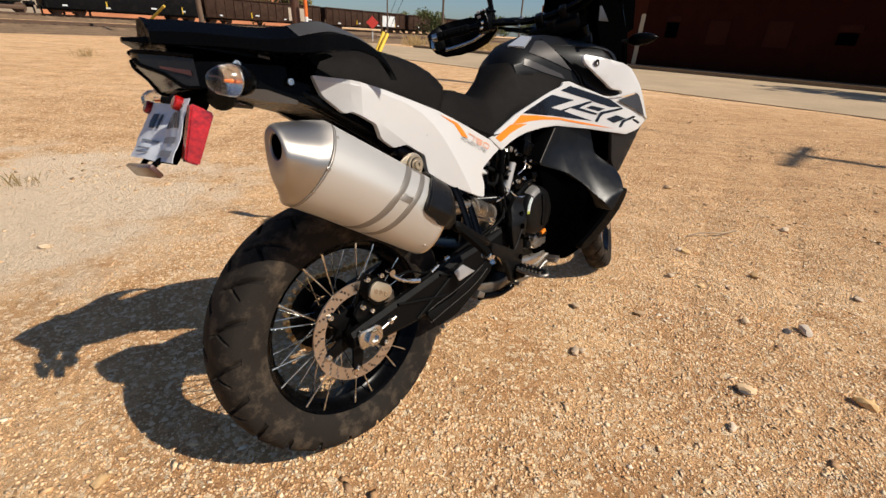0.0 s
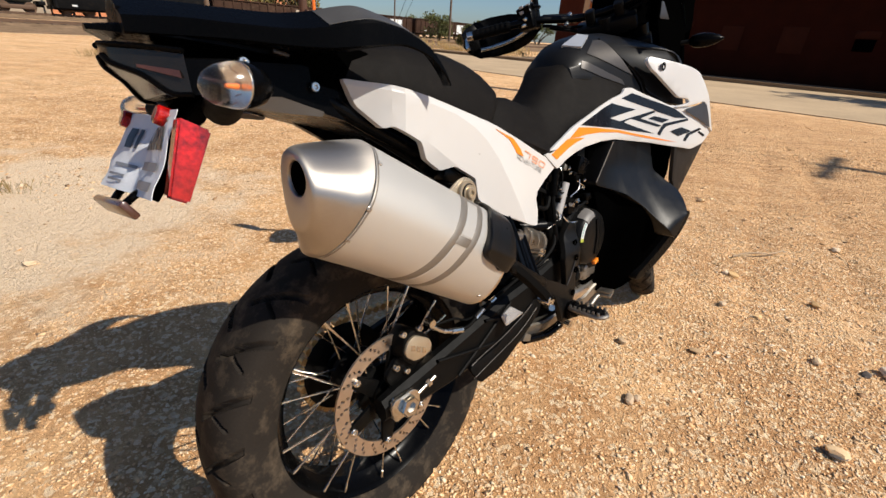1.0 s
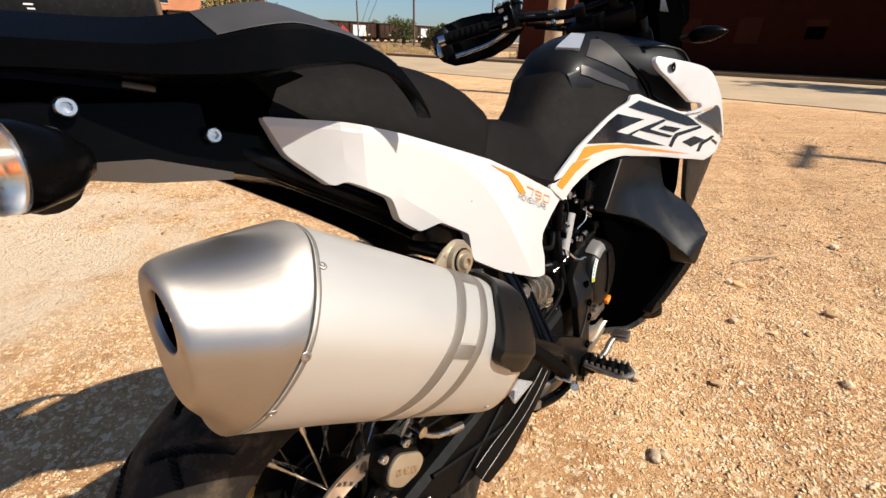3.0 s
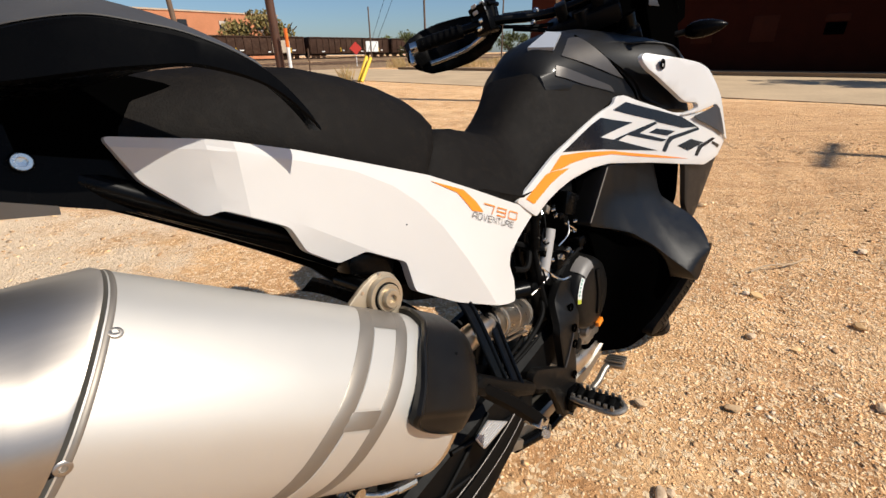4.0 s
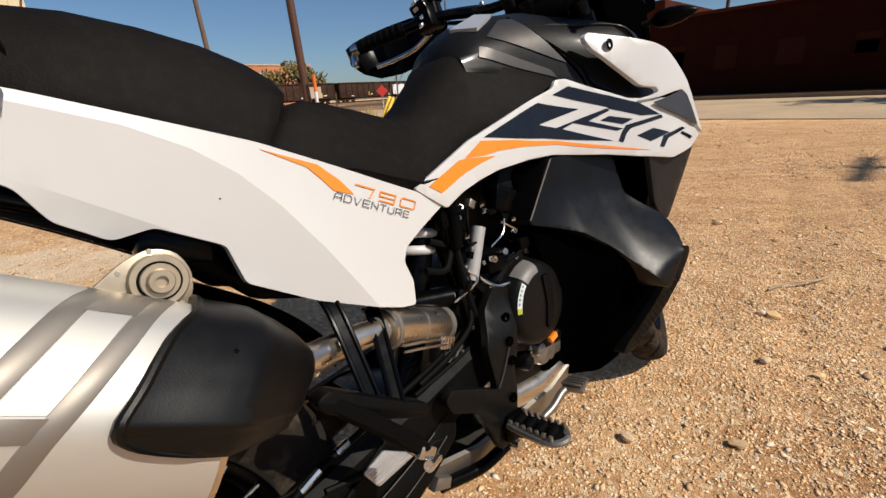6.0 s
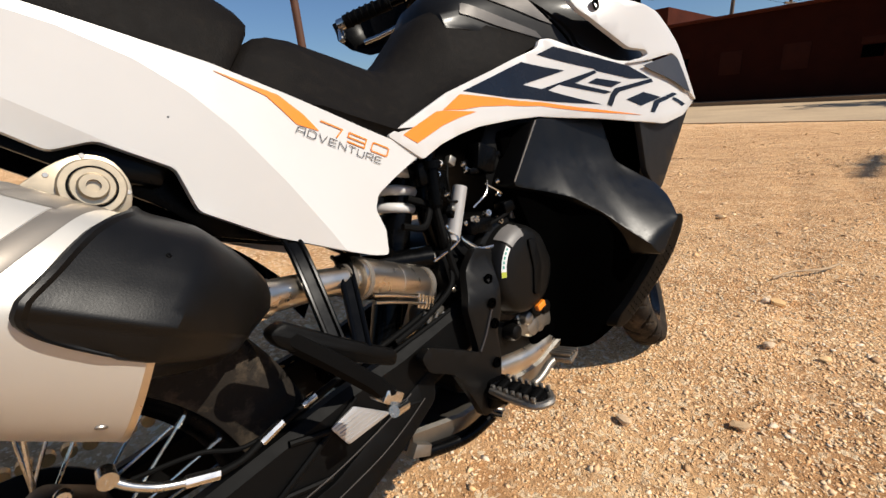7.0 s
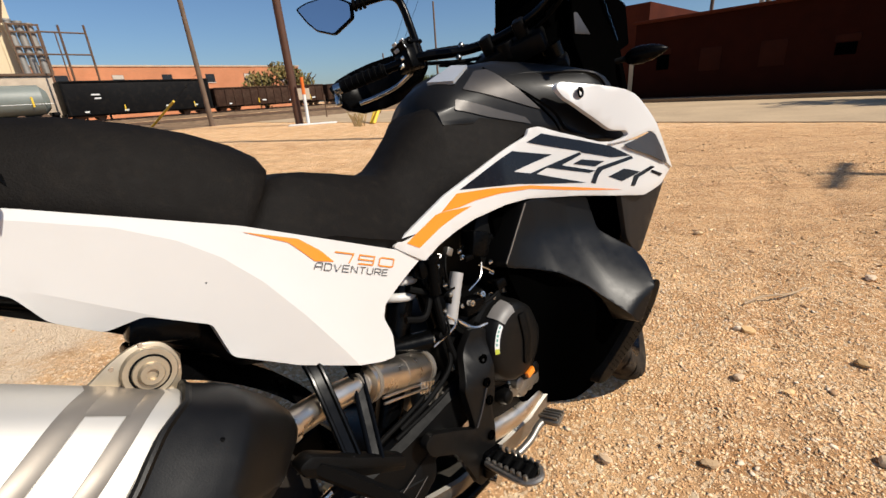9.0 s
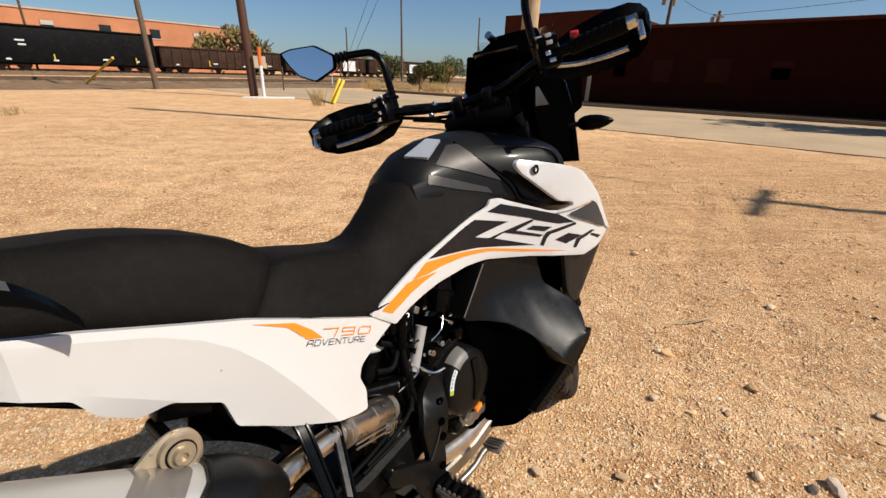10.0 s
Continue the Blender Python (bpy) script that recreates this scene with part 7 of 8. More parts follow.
for i in range(14):
    a = radians(20 + 125 * i / 13)
    secs.append([(1.509 + (0.375 + d) * math.cos(a), y, 0.348 + (0.375 + d) * math.sin(a)) for y, d in ((-0.065, -0.025), (-0.04, 0.0), (0.04, 0.0), (0.065, -0.025), (0.04, 0.006), (-0.04, 0.006))])
loft(bm, secs)
steered("front_mudguard", bm, PLASTIC, bike, "black front mudguard")
# handlebar
GRIP = [Vector((0.940, 0.405, 1.173)), Vector((0.980, 0.29, 1.171)), Vector((1.015, 0.20, 1.168)), Vector((1.085, 0.10, 1.152)), Vector((1.105, 0.0, 1.146))]
bar_pts = GRIP + [Vector((p.x, -p.y, p.z)) for p in GRIP[-2::-1]]
bm = bmesh.new()
tube(bm, bar_pts, 0.0125, 14, 70)
bars = steered("handlebar", bm, FRAME, bike, "black tapered handlebar turned to the left")
for s in (-1, 1):
    bm = bmesh.new()
    box(bm, (1.105, s * 0.045, 1.135), (0.045, 0.03, 0.06), (0, -RAKE, 0), 0.006)
    steered("bar_clamp", bm, CAST, bars)
for s in (-1, 1):
    f = lambda x, y, z: Vector((x, s * y, z))
    bm = bmesh.new()
    tube(bm, [f(0.935, 0.405, 1.170), f(0.955, 0.345, 1.170), f(0.975, 0.285, 1.168)], 0.0165, 16)
    steered("grip", bm, RUBBER, bars, "black ribbed rubber grip")
    for i in range(7):
        bm = bmesh.new()
        p = f(0.939 + 0.005 * i, 0.392 - 0.016 * i, 1.170)
        q = f(0.9405 + 0.005 * i, 0.387 - 0.016 * i, 1.170)
        cyl(bm, p, q, 0.0182, seg=14)
        steered("grip_rib", bm, RUBBER, bars)
    bm = bmesh.new()
    cyl(bm, f(0.929, 0.424, 1.170), f(0.937, 0.402, 1.170), 0.014, seg=14)
    box(bm, f(0.938, 0.428, 1.150), (0.016, 0.014, 0.040), (0, 20, 0), 0.004)
    steered("bar_end", bm, STEEL, bars)
    bm = bmesh.new()
    box(bm, f(1.012, 0.228, 1.172), (0.055, 0.055, 0.056), (0, 0, s * -18), 0.008)
    steered("switch_box", bm, PLASTIC, bars)
    bm = bmesh.new()
    box(bm, f(0.986, 0.232, 1.176), (0.008, 0.012, 0.010), (0, 0, s * -18), 0.001)
    box(bm, f(0.983, 0.240, 1.158), (0.008, 0.016, 0.009), (0, 0, s * -18), 0.001)
    steered("switch_keys", bm, STEEL, bars)
    bm = bmesh.new()
    box(bm, f(1.004, 0.230, 1.206), (0.046, 0.050, 0.030), (0, -20, s * -18), 0.004)
    pod = steered("menu_switch", bm, PLASTIC, bars)
    for dx, dz in ((-0.0, 0.008), (0.0, -0.008)):
        for dy in (-0.011, 0.011):
            bm = bmesh.new()
            box(bm, f(0.9815, 0.230 + dy, 1.206 + dz), (0.004, 0.015, 0.009), (0, -20, s * -18), 0.001)
            steered("menu_key", bm, LABEL, bars)
    bm = bmesh.new()
    cyl(bm, f(1.018, 0.215, 1.172), f(1.018, 0.215, 1.205), 0.019, 0.021, 18)
    box(bm, f(1.018, 0.215, 1.21), (0.05, 0.045, 0.010), (0, 0, s * -18), 0.003)
    res = steered("fluid_reservoir", bm, PLASTIC, bars)
    bm = bmesh.new()
    tube(bm, [f(1.03, 0.24, 1.150), f(1.038, 0.30, 1.138), f(1.018, 0.36, 1.132), f(0.995, 0.405, 1.130)], 0.0065, 10)
    steered("lever", bm, STEEL, bars, "bright alloy lever")
    bm = bmesh.new()
    secs = []
    for x, y, z, h, t in ((1.050, 0.20, 1.162, 0.030, 0.010), (1.075, 0.25, 1.165, 0.078, 0.012), (1.086, 0.31, 1.170, 0.102, 0.013), (1.076, 0.375, 1.174, 0.108, 0.013), (1.036, 0.422, 1.170, 0.098, 0.012), (0.985, 0.440, 1.166, 0.070, 0.011), (0.945, 0.446, 1.165, 0.034, 0.010)):
        secs.append([f(x + t, y, z), f(x + t * 0.6, y + 0.004, z + h * 0.45), f(x - 0.006, y, z + h * 0.62), f(x - t, y - 0.004, z + h * 0.4), f(x - t * 0.6, y - 0.006, z), f(x - t, y - 0.004, z - h * 0.4), f(x - 0.006, y, z - h * 0.62), f(x + t * 0.6, y + 0.004, z - h * 0.45)])
    loft(bm, secs)
    steered("hand_guard", bm, PLASTIC, bars, "black plastic hand guard", 40)
    # mirror
    bm = bmesh.new()
    tube(bm, [f(1.030, 0.203, 1.172), f(1.022, 0.200, 1.25), f(1.018, 0.203, 1.312), f(1.010, 0.222, 1.338), f(0.997, 0.258, 1.346), f(0.976, 0.314, 1.350)], 0.0100, 12)
    stem = steered("mirror_stem", bm, FRAME, bars)
    for i in range(3):
        bm = bmesh.new()
        c0 = f(0.987 - 0.004 * i, 0.284 + 0.011 * i, 1.348 + 0.0007 * i)
        cyl(bm, c0, c0 + f(-0.002, 0.006, 0.0005), 0.0145, seg=14)
        steered("stem_collar", bm, RUBBER, bars)
    unturn = STEER.inverted().to_3x3()
    mo = f(0.976, 0.314, 1.350)
    mx, mz = (Vector((v.x, s * v.y, v.z)) for v in (unturn @ Vector((-0.5026, 0.8645, 0)), unturn @ Vector((0, 0, 1))))
    mn = mx.cross(mz)
    if mn.x > 0:
        mn = -mn
    shape = rounded([(0.161, 0.034), (0.130, 0.041), (0.057, 0.041), (0.002, 0.008), (0.006, -0.026), (0.067, -0.053), (0.115, -0.032), (0.139, -0.004)], 0.007, 3)
    mid = Vector((0.078, -0.002))
    shape = [(a - mid.x, b - mid.y) for a, b in shape]
    mo = mo + mx * mid.x + mz * mid.y
    bm = bmesh.new()
    loft(bm, [[mo + mx * a * k + mz * b * k - mn * d for a, b in shape] for k, d in ((1.0, -0.002), (1.04, 0.004), (0.98, 0.014), (0.75, 0.026), (0.4, 0.032))])
    steered("mirror", bm, PLASTIC, bars, "black angular rear-view mirror", 40)
    bm = bmesh.new()
    bm.faces.new([bm.verts.new(mo + mx * a * 0.93 + mz * b * 0.93 + mn * 0.0025) for a, b in shape])
    steered("mirror_glass", bm, MIRROR, bars, "mirror glass showing blue sky")
# cables and hoses that hug the bar on their way to the clamp
for pts, r in (([(1.03, 0.19, 1.150), (1.075, 0.12, 1.130), (1.13, 0.06, 1.120), (1.20, 0.03, 1.09)], 0.0050), ([(1.04, -0.19, 1.155), (1.09, -0.12, 1.135), (1.14, -0.06, 1.125), (1.21, -0.02, 1.08)], 0.0050), ([(1.035, 0.185, 1.180), (1.09, 0.11, 1.168), (1.15, 0.05, 1.150), (1.21, 0.03, 1.10)], 0.0040), ([(1.05, 0.17, 1.140), (1.11, 0.08, 1.105), (1.17, 0.05, 1.06)], 0.0060)):
    bm = bmesh.new()
    tube(bm, pts, r, 8)
    steered("cable", bm, RUBBER, bars)
for p in ((1.078, 0.105, 1.166), (1.068, 0.118, 1.138)):
    bm = bmesh.new()
    bolt(bm, p, (-0.9, 0.2, 0.3), 0.0075, 0.006)
    steered("clamp_screw", bm, STEEL, bars)
bm = bmesh.new()
box(bm, (1.125, 0, 1.105), (0.10, 0.19, 0.05), (0, -RAKE, 0), 0.012)
cyl(bm, (1.10, 0.0, 1.09), (1.085, 0.0, 1.125), 0.024, 0.022, 18)
steered("top_clamp", bm, CAST, bars)

# -- instrument tower, screen, headlamp --
bm = bmesh.new()
loft(bm, [[(x, -w, z0), (x, -w * 0.9, z1), (x, w * 0.9, z1), (x, w, z0)] for x, w, z0, z1 in ((1.16, 0.07, 1.03, 1.13), (1.22, 0.11, 1.0, 1.17), (1.32, 0.13, 0.96, 1.18), (1.42, 0.135, 0.93, 1.16), (1.50, 0.12, 0.92, 1.08), (1.55, 0.08, 0.93, 1.02))])
tower = part("headlamp_unit", bm, DARK, bike, "black headlamp and instrument tower", 35)
bm = bmesh.new()
box(bm, (1.31, 0, 1.22), (0.16, 0.16, 0.20), (0, -28, 0), 0.02)
box(bm, (1.235, 0, 1.235), (0.022, 0.165, 0.115), (0, -28, 0), 0.008)
dash = part("instrument_display", bm, DARK, bike, "black instrument display")
bm = bmesh.new()
box(bm, (1.223, 0, 1.235), (0.003, 0.148, 0.095), (0, -28, 0), 0.001)
part("screen_glass", bm, WINDARK, dash)
part("display_hood", prism([(1.150, 1.180), (1.178, 1.212), (1.233, 1.252), (1.30, 1.262), (1.385, 1.276), (1.42, 1.20), (1.36, 1.10), (1.20, 1.10)], -0.075, 0.085, 0.006, 0.008), DARK, dash)
bm = bmesh.new()
tube(bm, [(1.255, 0.05, 1.329), (1.30, 0.05, 1.315), (1.39, 0.05, 1.282)], 0.0105, 12)
part("screen_bracket", bm, FRAME, dash, "black screen bracket arm")
bm = bmesh.new()
cyl(bm, (1.250, 0.05, 1.333), (1.262, 0.05, 1.328), 0.012, seg=12)
part("bracket_screw", bm, STEEL, dash)
for p in ((1.175, 0.10, 1.165), (1.24, -0.09, 1.205), (1.255, -0.10, 1.19), (1.215, -0.07, 1.12), (1.20, 0.04, 1.09)):
    bm = bmesh.new()
    bolt(bm, p, (-0.8, -0.5, 0.2), 0.008, 0.006)
    part("clamp_bolt", bm, STEEL, dash)
bm = bmesh.new()
box(bm, (1.165, -0.255, 1.262), (0.022, 0.020, 0.016), (0, -20, 20), 0.003)
part("kill_switch", bm, SIGNRED_PLASTIC, dash, "red engine stop switch")
bm = bmesh.new()
loft(bm, [[(x + 0.03 * (abs(y) / 0.13) ** 2 * -1, y, z) for y in (-0.13, -0.10, -0.05, 0, 0.05, 0.10, 0.13)] for x, z in ((1.46, 1.10), (1.40, 1.20), (1.36, 1.27), (1.34, 1.33))], closed=False)
r = bmesh.ops.extrude_face_region(bm, geom=bm.faces[:])
for v in [g for g in r["geom"] if isinstance(g, bmesh.types.BMVert)]:
    v.co.x += 0.004
part("windscreen", bm, SCREEN, bike, "low clear windscreen", 60)
both("tower_cheek", panel([(1.19, 1.10), (1.20, 1.16), (1.231, 1.284), (1.33, 1.262), (1.411, 1.236), (1.540, 1.208), (1.536, 1.096), (1.462, 1.075), (1.426, 1.011), (1.430, 0.930), (1.32, 0.94), (1.24, 1.0)], lambda x, z: -0.120, 0.01, 0.04, 0.010), DARK, bike)
both("cheek_patch", panel([(1.200, 1.108), (1.205, 1.158), (1.222, 1.160), (1.282, 1.111)], lambda x, z: -0.1225, 0.002, 0.04, 0.002), TRIM, bike)
bm = bmesh.new()
box(bm, (1.245, 0.135, 1.195), (0.022, 0.022, 0.032), (10, -15, 20), 0.003)
steered_tab = part("orange_tab", bm, AMBER, bike, "orange plastic tab")


# ---- the street, the tracks and the far buildings ----
def post(name, label, category, base, top, r0, r1, mat, seg=14):
    bm = bmesh.new()
    cyl(bm, base, top, r0, r1, seg)
    return tagged(part(name, bm, mat), label, category)


# red brick building across the street; its shade is darkened into the brick colours
WALL_P, WALL_D, WALL_N = Vector((16.545, 15.977, 0)), Vector((0.6947, -0.7193, 0)), Vector((0.7193, 0.6947, 0))
WALL_M = Matrix(((WALL_D.x, WALL_N.x, 0, WALL_P.x), (WALL_D.y, WALL_N.y, 0, WALL_P.y), (0, 0, 1, 0), (0, 0, 0, 1)))
WALL_H = 3.42
brick_house = thing("brick_building", "red brick building with bricked-up openings, its shade in the brick colour", "building", WALL_M)
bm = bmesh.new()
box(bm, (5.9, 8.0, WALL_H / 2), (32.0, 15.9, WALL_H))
wall_front = part("wall", bm, SHADEBRICK, brick_house, "red brick street wall")
bm = bmesh.new()
box(bm, (5.9, 0.0, WALL_H + 0.05), (32.2, 0.4, 0.12), (0, 0, 0), 0.02)
part("coping", bm, BRICK, brick_house)
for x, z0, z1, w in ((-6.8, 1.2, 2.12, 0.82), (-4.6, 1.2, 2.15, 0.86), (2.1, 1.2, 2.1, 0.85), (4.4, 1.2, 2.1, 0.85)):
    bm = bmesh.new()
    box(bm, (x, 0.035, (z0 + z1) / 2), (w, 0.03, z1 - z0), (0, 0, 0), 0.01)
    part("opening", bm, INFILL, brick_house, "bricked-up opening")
for x, z0, z1, w in ((-2.42, 1.40, 1.80, 0.58), (-8.75, 1.38, 2.0, 0.52)):
    bm = bmesh.new()
    box(bm, (x, 0.02, (z0 + z1) / 2), (w, 0.06, z1 - z0), (0, 0, 0), 0.01)
    part("window", bm, DARK, brick_house, "small dark window")
    bm = bmesh.new()
    box(bm, (x, 0.035, z1 + 0.16), (w + 0.12, 0.03, 0.24), (0, 0, 0), 0.01)
    part("lintel", bm, INFILL, brick_house)
tagged(part("pavement", box(bmesh.new(), (0, 0, 0), (1, 1, 1)), SHADEPAVE), "dusty concrete pavement along the brick building, darkened for its shade", "pavement", kind="structure")
pave = bpy.data.objects["pavement"]
pave.data.transform(Matrix.Diagonal((60, 1.6, 0.16, 1)))
pave.matrix_world = WALL_M @ Matrix.Translation((5.0, -0.82, 0.075))
bm = bmesh.new()
box(bm, (0, 0, 0), (90, 9.4, 0.03))
road = tagged(part("road", bm, ROAD), "pale dusty concrete road", "road", kind="structure")
road.matrix_world = WALL_M @ Matrix.Translation((0, -6.35, 0.002))
# white building behind and a low brick annex
white_house = thing("white_building", "white rendered warehouse behind the brick building", "building")
bm = bmesh.new()
box(bm, (0, 0, 3.6), (22, 10, 7.2))
part("wall", bm, WHITEWALL, white_house)
bm = bmesh.new()
box(bm, (0, 0, 7.3), (22.2, 10.2, 0.25))
part("roof", bm, WHITEWALL, white_house)
white_house.matrix_world = pose(47.1, 44.2, 0, 0, 0, -47)
annex = thing("annex", "low brick annex with a pale end wall", "building", WALL_M @ Matrix.Translation((-13.6, 6.5, 0)))
bm = bmesh.new()
box(bm, (0, 0, 2.3), (6.5, 9, 4.6))
part("wall", bm, BRICK, annex)
bm = bmesh.new()
box(bm, (3.0, -5.0, 1.2), (0.5, 0.5, 2.4), (0, 0, 0), 0.02)
part("gate_post", bm, CREAM, annex)

# poles
brown = post("steel_pole", "rust-brown steel pole by the tracks", "pole", (-6.72, 22.5, -0.1), (-6.98, 22.5, 10.5), 0.19, 0.17, RUSTPOLE, 20)
thin = post("utility_pole", "weathered leaning wooden utility pole", "utility pole", (-13.68, 27.8, -0.1), (-14.05, 27.9, 11.0), 0.15, 0.11, GREYWOOD)
marker = thing("marker_post", "white marker post with an orange top", "post", pose(-6.2, 22.2, 0))
bm = bmesh.new()
cyl(bm, (0, 0, -0.05), (0, 0, 1.35), 0.075, seg=16)
part("lower_tube", bm, WAGWHITE, marker)
bm = bmesh.new()
cyl(bm, (0, 0, 1.35), (0, 0, 2.1), 0.078, seg=16)
part("sleeve", bm, AMBER, marker, "orange plastic sleeve")
bm = bmesh.new()
box(bm, (0, 0, 0.02), (2.2, 0.8, 0.06), (0, 0, 15), 0.02)
slab = tagged(part("concrete_slab", bm, WHITEWALL), "pale concrete slab at the pole's foot", "slab")
slab.location = (-5.9, 21.9, 0)
post("utility_pole", "thin far utility pole", "utility pole", (-0.1, 60, 0), (-0.15, 60, 11.5), 0.14, 0.1, GREYWOOD)
post("utility_pole", "thin far utility pole", "utility pole", (-8.6, 75, 0), (-8.6, 75, 7.5), 0.12, 0.1, GREYWOOD)
post("utility_pole", "thin far utility pole", "utility pole", (11.0, 70, 0), (11.0, 70, 9.0), 0.12, 0.1, GREYWOOD)
post("utility_pole", "pale wooden utility pole", "utility pole", (2.74, 10.25, -0.1), (2.78, 10.25, 11.8), 0.175, 0.14, PALEWOOD, 18)


def crossarm_pole(x, y, h, yaw, label):
    e = thing("utility_pole", label, "utility pole", pose(x, y, 0, 0, 0, yaw))
    bm = bmesh.new()
    cyl(bm, (0, 0, -0.1), (0, 0, h), 0.15, 0.11, 14)
    part("shaft", bm, GREYWOOD, e)
    bm = bmesh.new()
    box(bm, (0, 0, h - 0.35), (1.6, 0.12, 0.14), (0, 0, 0), 0.01)
    part("crossarm", bm, GREYWOOD, e)
    for dx in (-0.45, 0.45):
        bm = bmesh.new()
        cyl(bm, (dx, 0.18, h - 1.25), (dx, 0.18, h - 0.45), 0.19, seg=16)
        part("transformer", bm, PIPEGREY, e, "grey transformer can")
    return e


crossarm_pole(19.0, 34.0, 7.5, 20, "wooden utility pole with transformers")
crossarm_pole(25.4, 37.9, 6.6, 30, "wooden utility pole with a crossarm")
lot_pole = thing("utility_pole", "wooden utility pole whose shadow falls on the lot", "utility pole", pose(12.10, 1.36, 0, 0, 0, 46))
bm = bmesh.new()
cyl(bm, (0, 0, -0.1), (0, 0, 8.80), 0.11, 0.075, 14)
part("shaft", bm, GREYWOOD, lot_pole)
bm = bmesh.new()
box(bm, (0, 0, 8.72), (1.42, 0.08, 0.09), (0, 0, 0), 0.01)
part("crossarm", bm, GREYWOOD, lot_pole)
# overhead wires and guys
for p, q, sag, r in (((-14.0, 27.9, 10.2), (2.78, 10.25, 10.6), 0.5, 0.010), ((-14.0, 27.9, 9.4), (19, 34, 7.2), 0.9, 0.012), ((19, 34, 7.2), (25.4, 37.9, 6.3), 0.35, 0.012), ((25.4, 37.9, 6.3), (46, 14, 9.5), 0.6, 0.014), ((2.78, 10.25, 10.6), (12.10, 1.36, 8.7), 0.4, 0.014), ((2.78, 10.25, 10.2), (-30, 9.0, 9.5), 0.8, 0.012)):
    p, q = Vector(p), Vector(q)
    bm = bmesh.new()
    tube(bm, [p.lerp(q, i / 6) - Vector((0, 0, sag * 4 * (i / 6) * (1 - i / 6))) for i in range(7)], r, 6, 24)
    tagged(part("overhead_wire", bm, RUBBER), "thin black overhead wire between poles", "wire", "overhead wires")


def guy_wire(base, top, sleeve, label):
    base, top = Vector(base), Vector(top)
    bm = bmesh.new()
    cyl(bm, base, top, 0.008, seg=6)
    g = tagged(part("guy_wire", bm, FRAME), label, "guy wire")
    bm = bmesh.new()
    cyl(bm, base, base + (top - base).normalized() * sleeve, 0.07, seg=10)
    part("sleeve", bm, YELLOW, g, "yellow plastic guard")
    return g


guy_wire((-19.7, 31.3, 0), (-13.75, 27.8, 3.05), 3.9, "guy wire with a yellow guard beside the tracks")
guy_wire((-2.6, 19.0, 0), (2.2, 33.0, 13.0), 1.3, "guy wire with a yellow guard in the dirt lot")
guy_wire((-2.75, 19.3, 0), (1.2, 32.0, 13.0), 1.3, "guy wire with a yellow guard in the dirt lot")

# tracks
TR_D, TR_N = Vector((0.656, 0.755, 0)), Vector((-0.755, 0.656, 0))


def track_m(along, across, z=0.0):
    p = TR_N * across + TR_D * along
    return Matrix(((TR_D.x, TR_N.x, 0, p.x), (TR_D.y, TR_N.y, 0, p.y), (0, 0, 1, z), (0, 0, 0, 1)))


bm = bmesh.new()
loft(bm, [[(x, -17, -0.2), (x, -15, 0.03), (x, 0, 0.05), (x, 6, 0.30), (x, 22, 0.32), (x, 26, -0.2)] for x in (-260, 0, 500)])
tagged(part("ballast_yard", bm, BALLAST), "grey-brown gravel of the rail yard", "gravel", kind="structure").matrix_world = track_m(0, 44.0, 0.02)
for across, z in ((39.0, 0.02), (58.6, 0.30)):
    bm = bmesh.new()
    loft(bm, [[(x, -3.4, -0.1), (x, -2.0, 0.16), (x, 2.0, 0.16), (x, 3.4, -0.1)] for x in (-160, 0, 400)])
    bed = tagged(part("ballast_bed", bm, BALLAST), "grey-brown track ballast", "ballast", kind="structure")
    bed.matrix_world = track_m(0, across, z)
    rails = thing("railway_track", "rusty railway track on ballast", "railway track", track_m(0, across, z))
    for s in (-0.72, 0.72):
        bm = bmesh.new()
        box(bm, (120, s, 0.27), (560, 0.08, 0.17))
        part("rail", bm, RUSTED, rails)
    for i in range(110):
        bm = bmesh.new()
        box(bm, (-30 + i * 0.62, 0, 0.17), (0.24, 2.5, 0.08))
        part("sleeper", bm, GREYWOOD, rails)


def bogie(parent, x):
    bm = bmesh.new()
    for dx in (-0.9, 0.9):
        for s in (-0.72, 0.72):
            cyl(bm, (x + dx, s - 0.06, 0.83), (x + dx, s + 0.06, 0.83), 0.44, seg=20)
    box(bm, (x, -0.95, 0.85), (2.3, 0.14, 0.35), (0, 0, 0), 0.05)
    box(bm, (x, 0.95, 0.85), (2.3, 0.14, 0.35), (0, 0, 0), 0.05)
    part("bogie", bm, RUSTED, parent)


def wagon(name, label, along, length, height, mat, ribs, z=0.22):
    e = thing(name, label, "freight wagon", track_m(along, 58.6, z))
    bm = bmesh.new()
    box(bm, (0, 0, 0.95 + (height - 0.95) / 2), (length, 2.9, height - 0.95), (0, 0, 0), 0.06)
    part("body", bm, mat, e)
    for i in range(ribs):
        bm = bmesh.new()
        box(bm, (-length / 2 + 0.2 + (length - 0.4) * i / (ribs - 1), -1.48, 0.95 + (height - 0.95) / 2), (0.14, 0.10, height - 0.99))
        part("rib", bm, mat, e)
    bm = bmesh.new()
    box(bm, (0, 0, 0.95), (length + 0.3, 2.5, 0.3), (0, 0, 0), 0.03)
    part("underframe", bm, CARBLACK, e)
    bm = bmesh.new()
    box(bm, (0, -1.50, height - 0.05), (length, 0.12, 0.14), (0, 0, 0), 0.02)
    part("top_rail", bm, mat, e)
    bogie(e, -length / 2 + 1.9)
    bogie(e, length / 2 - 1.9)
    return e


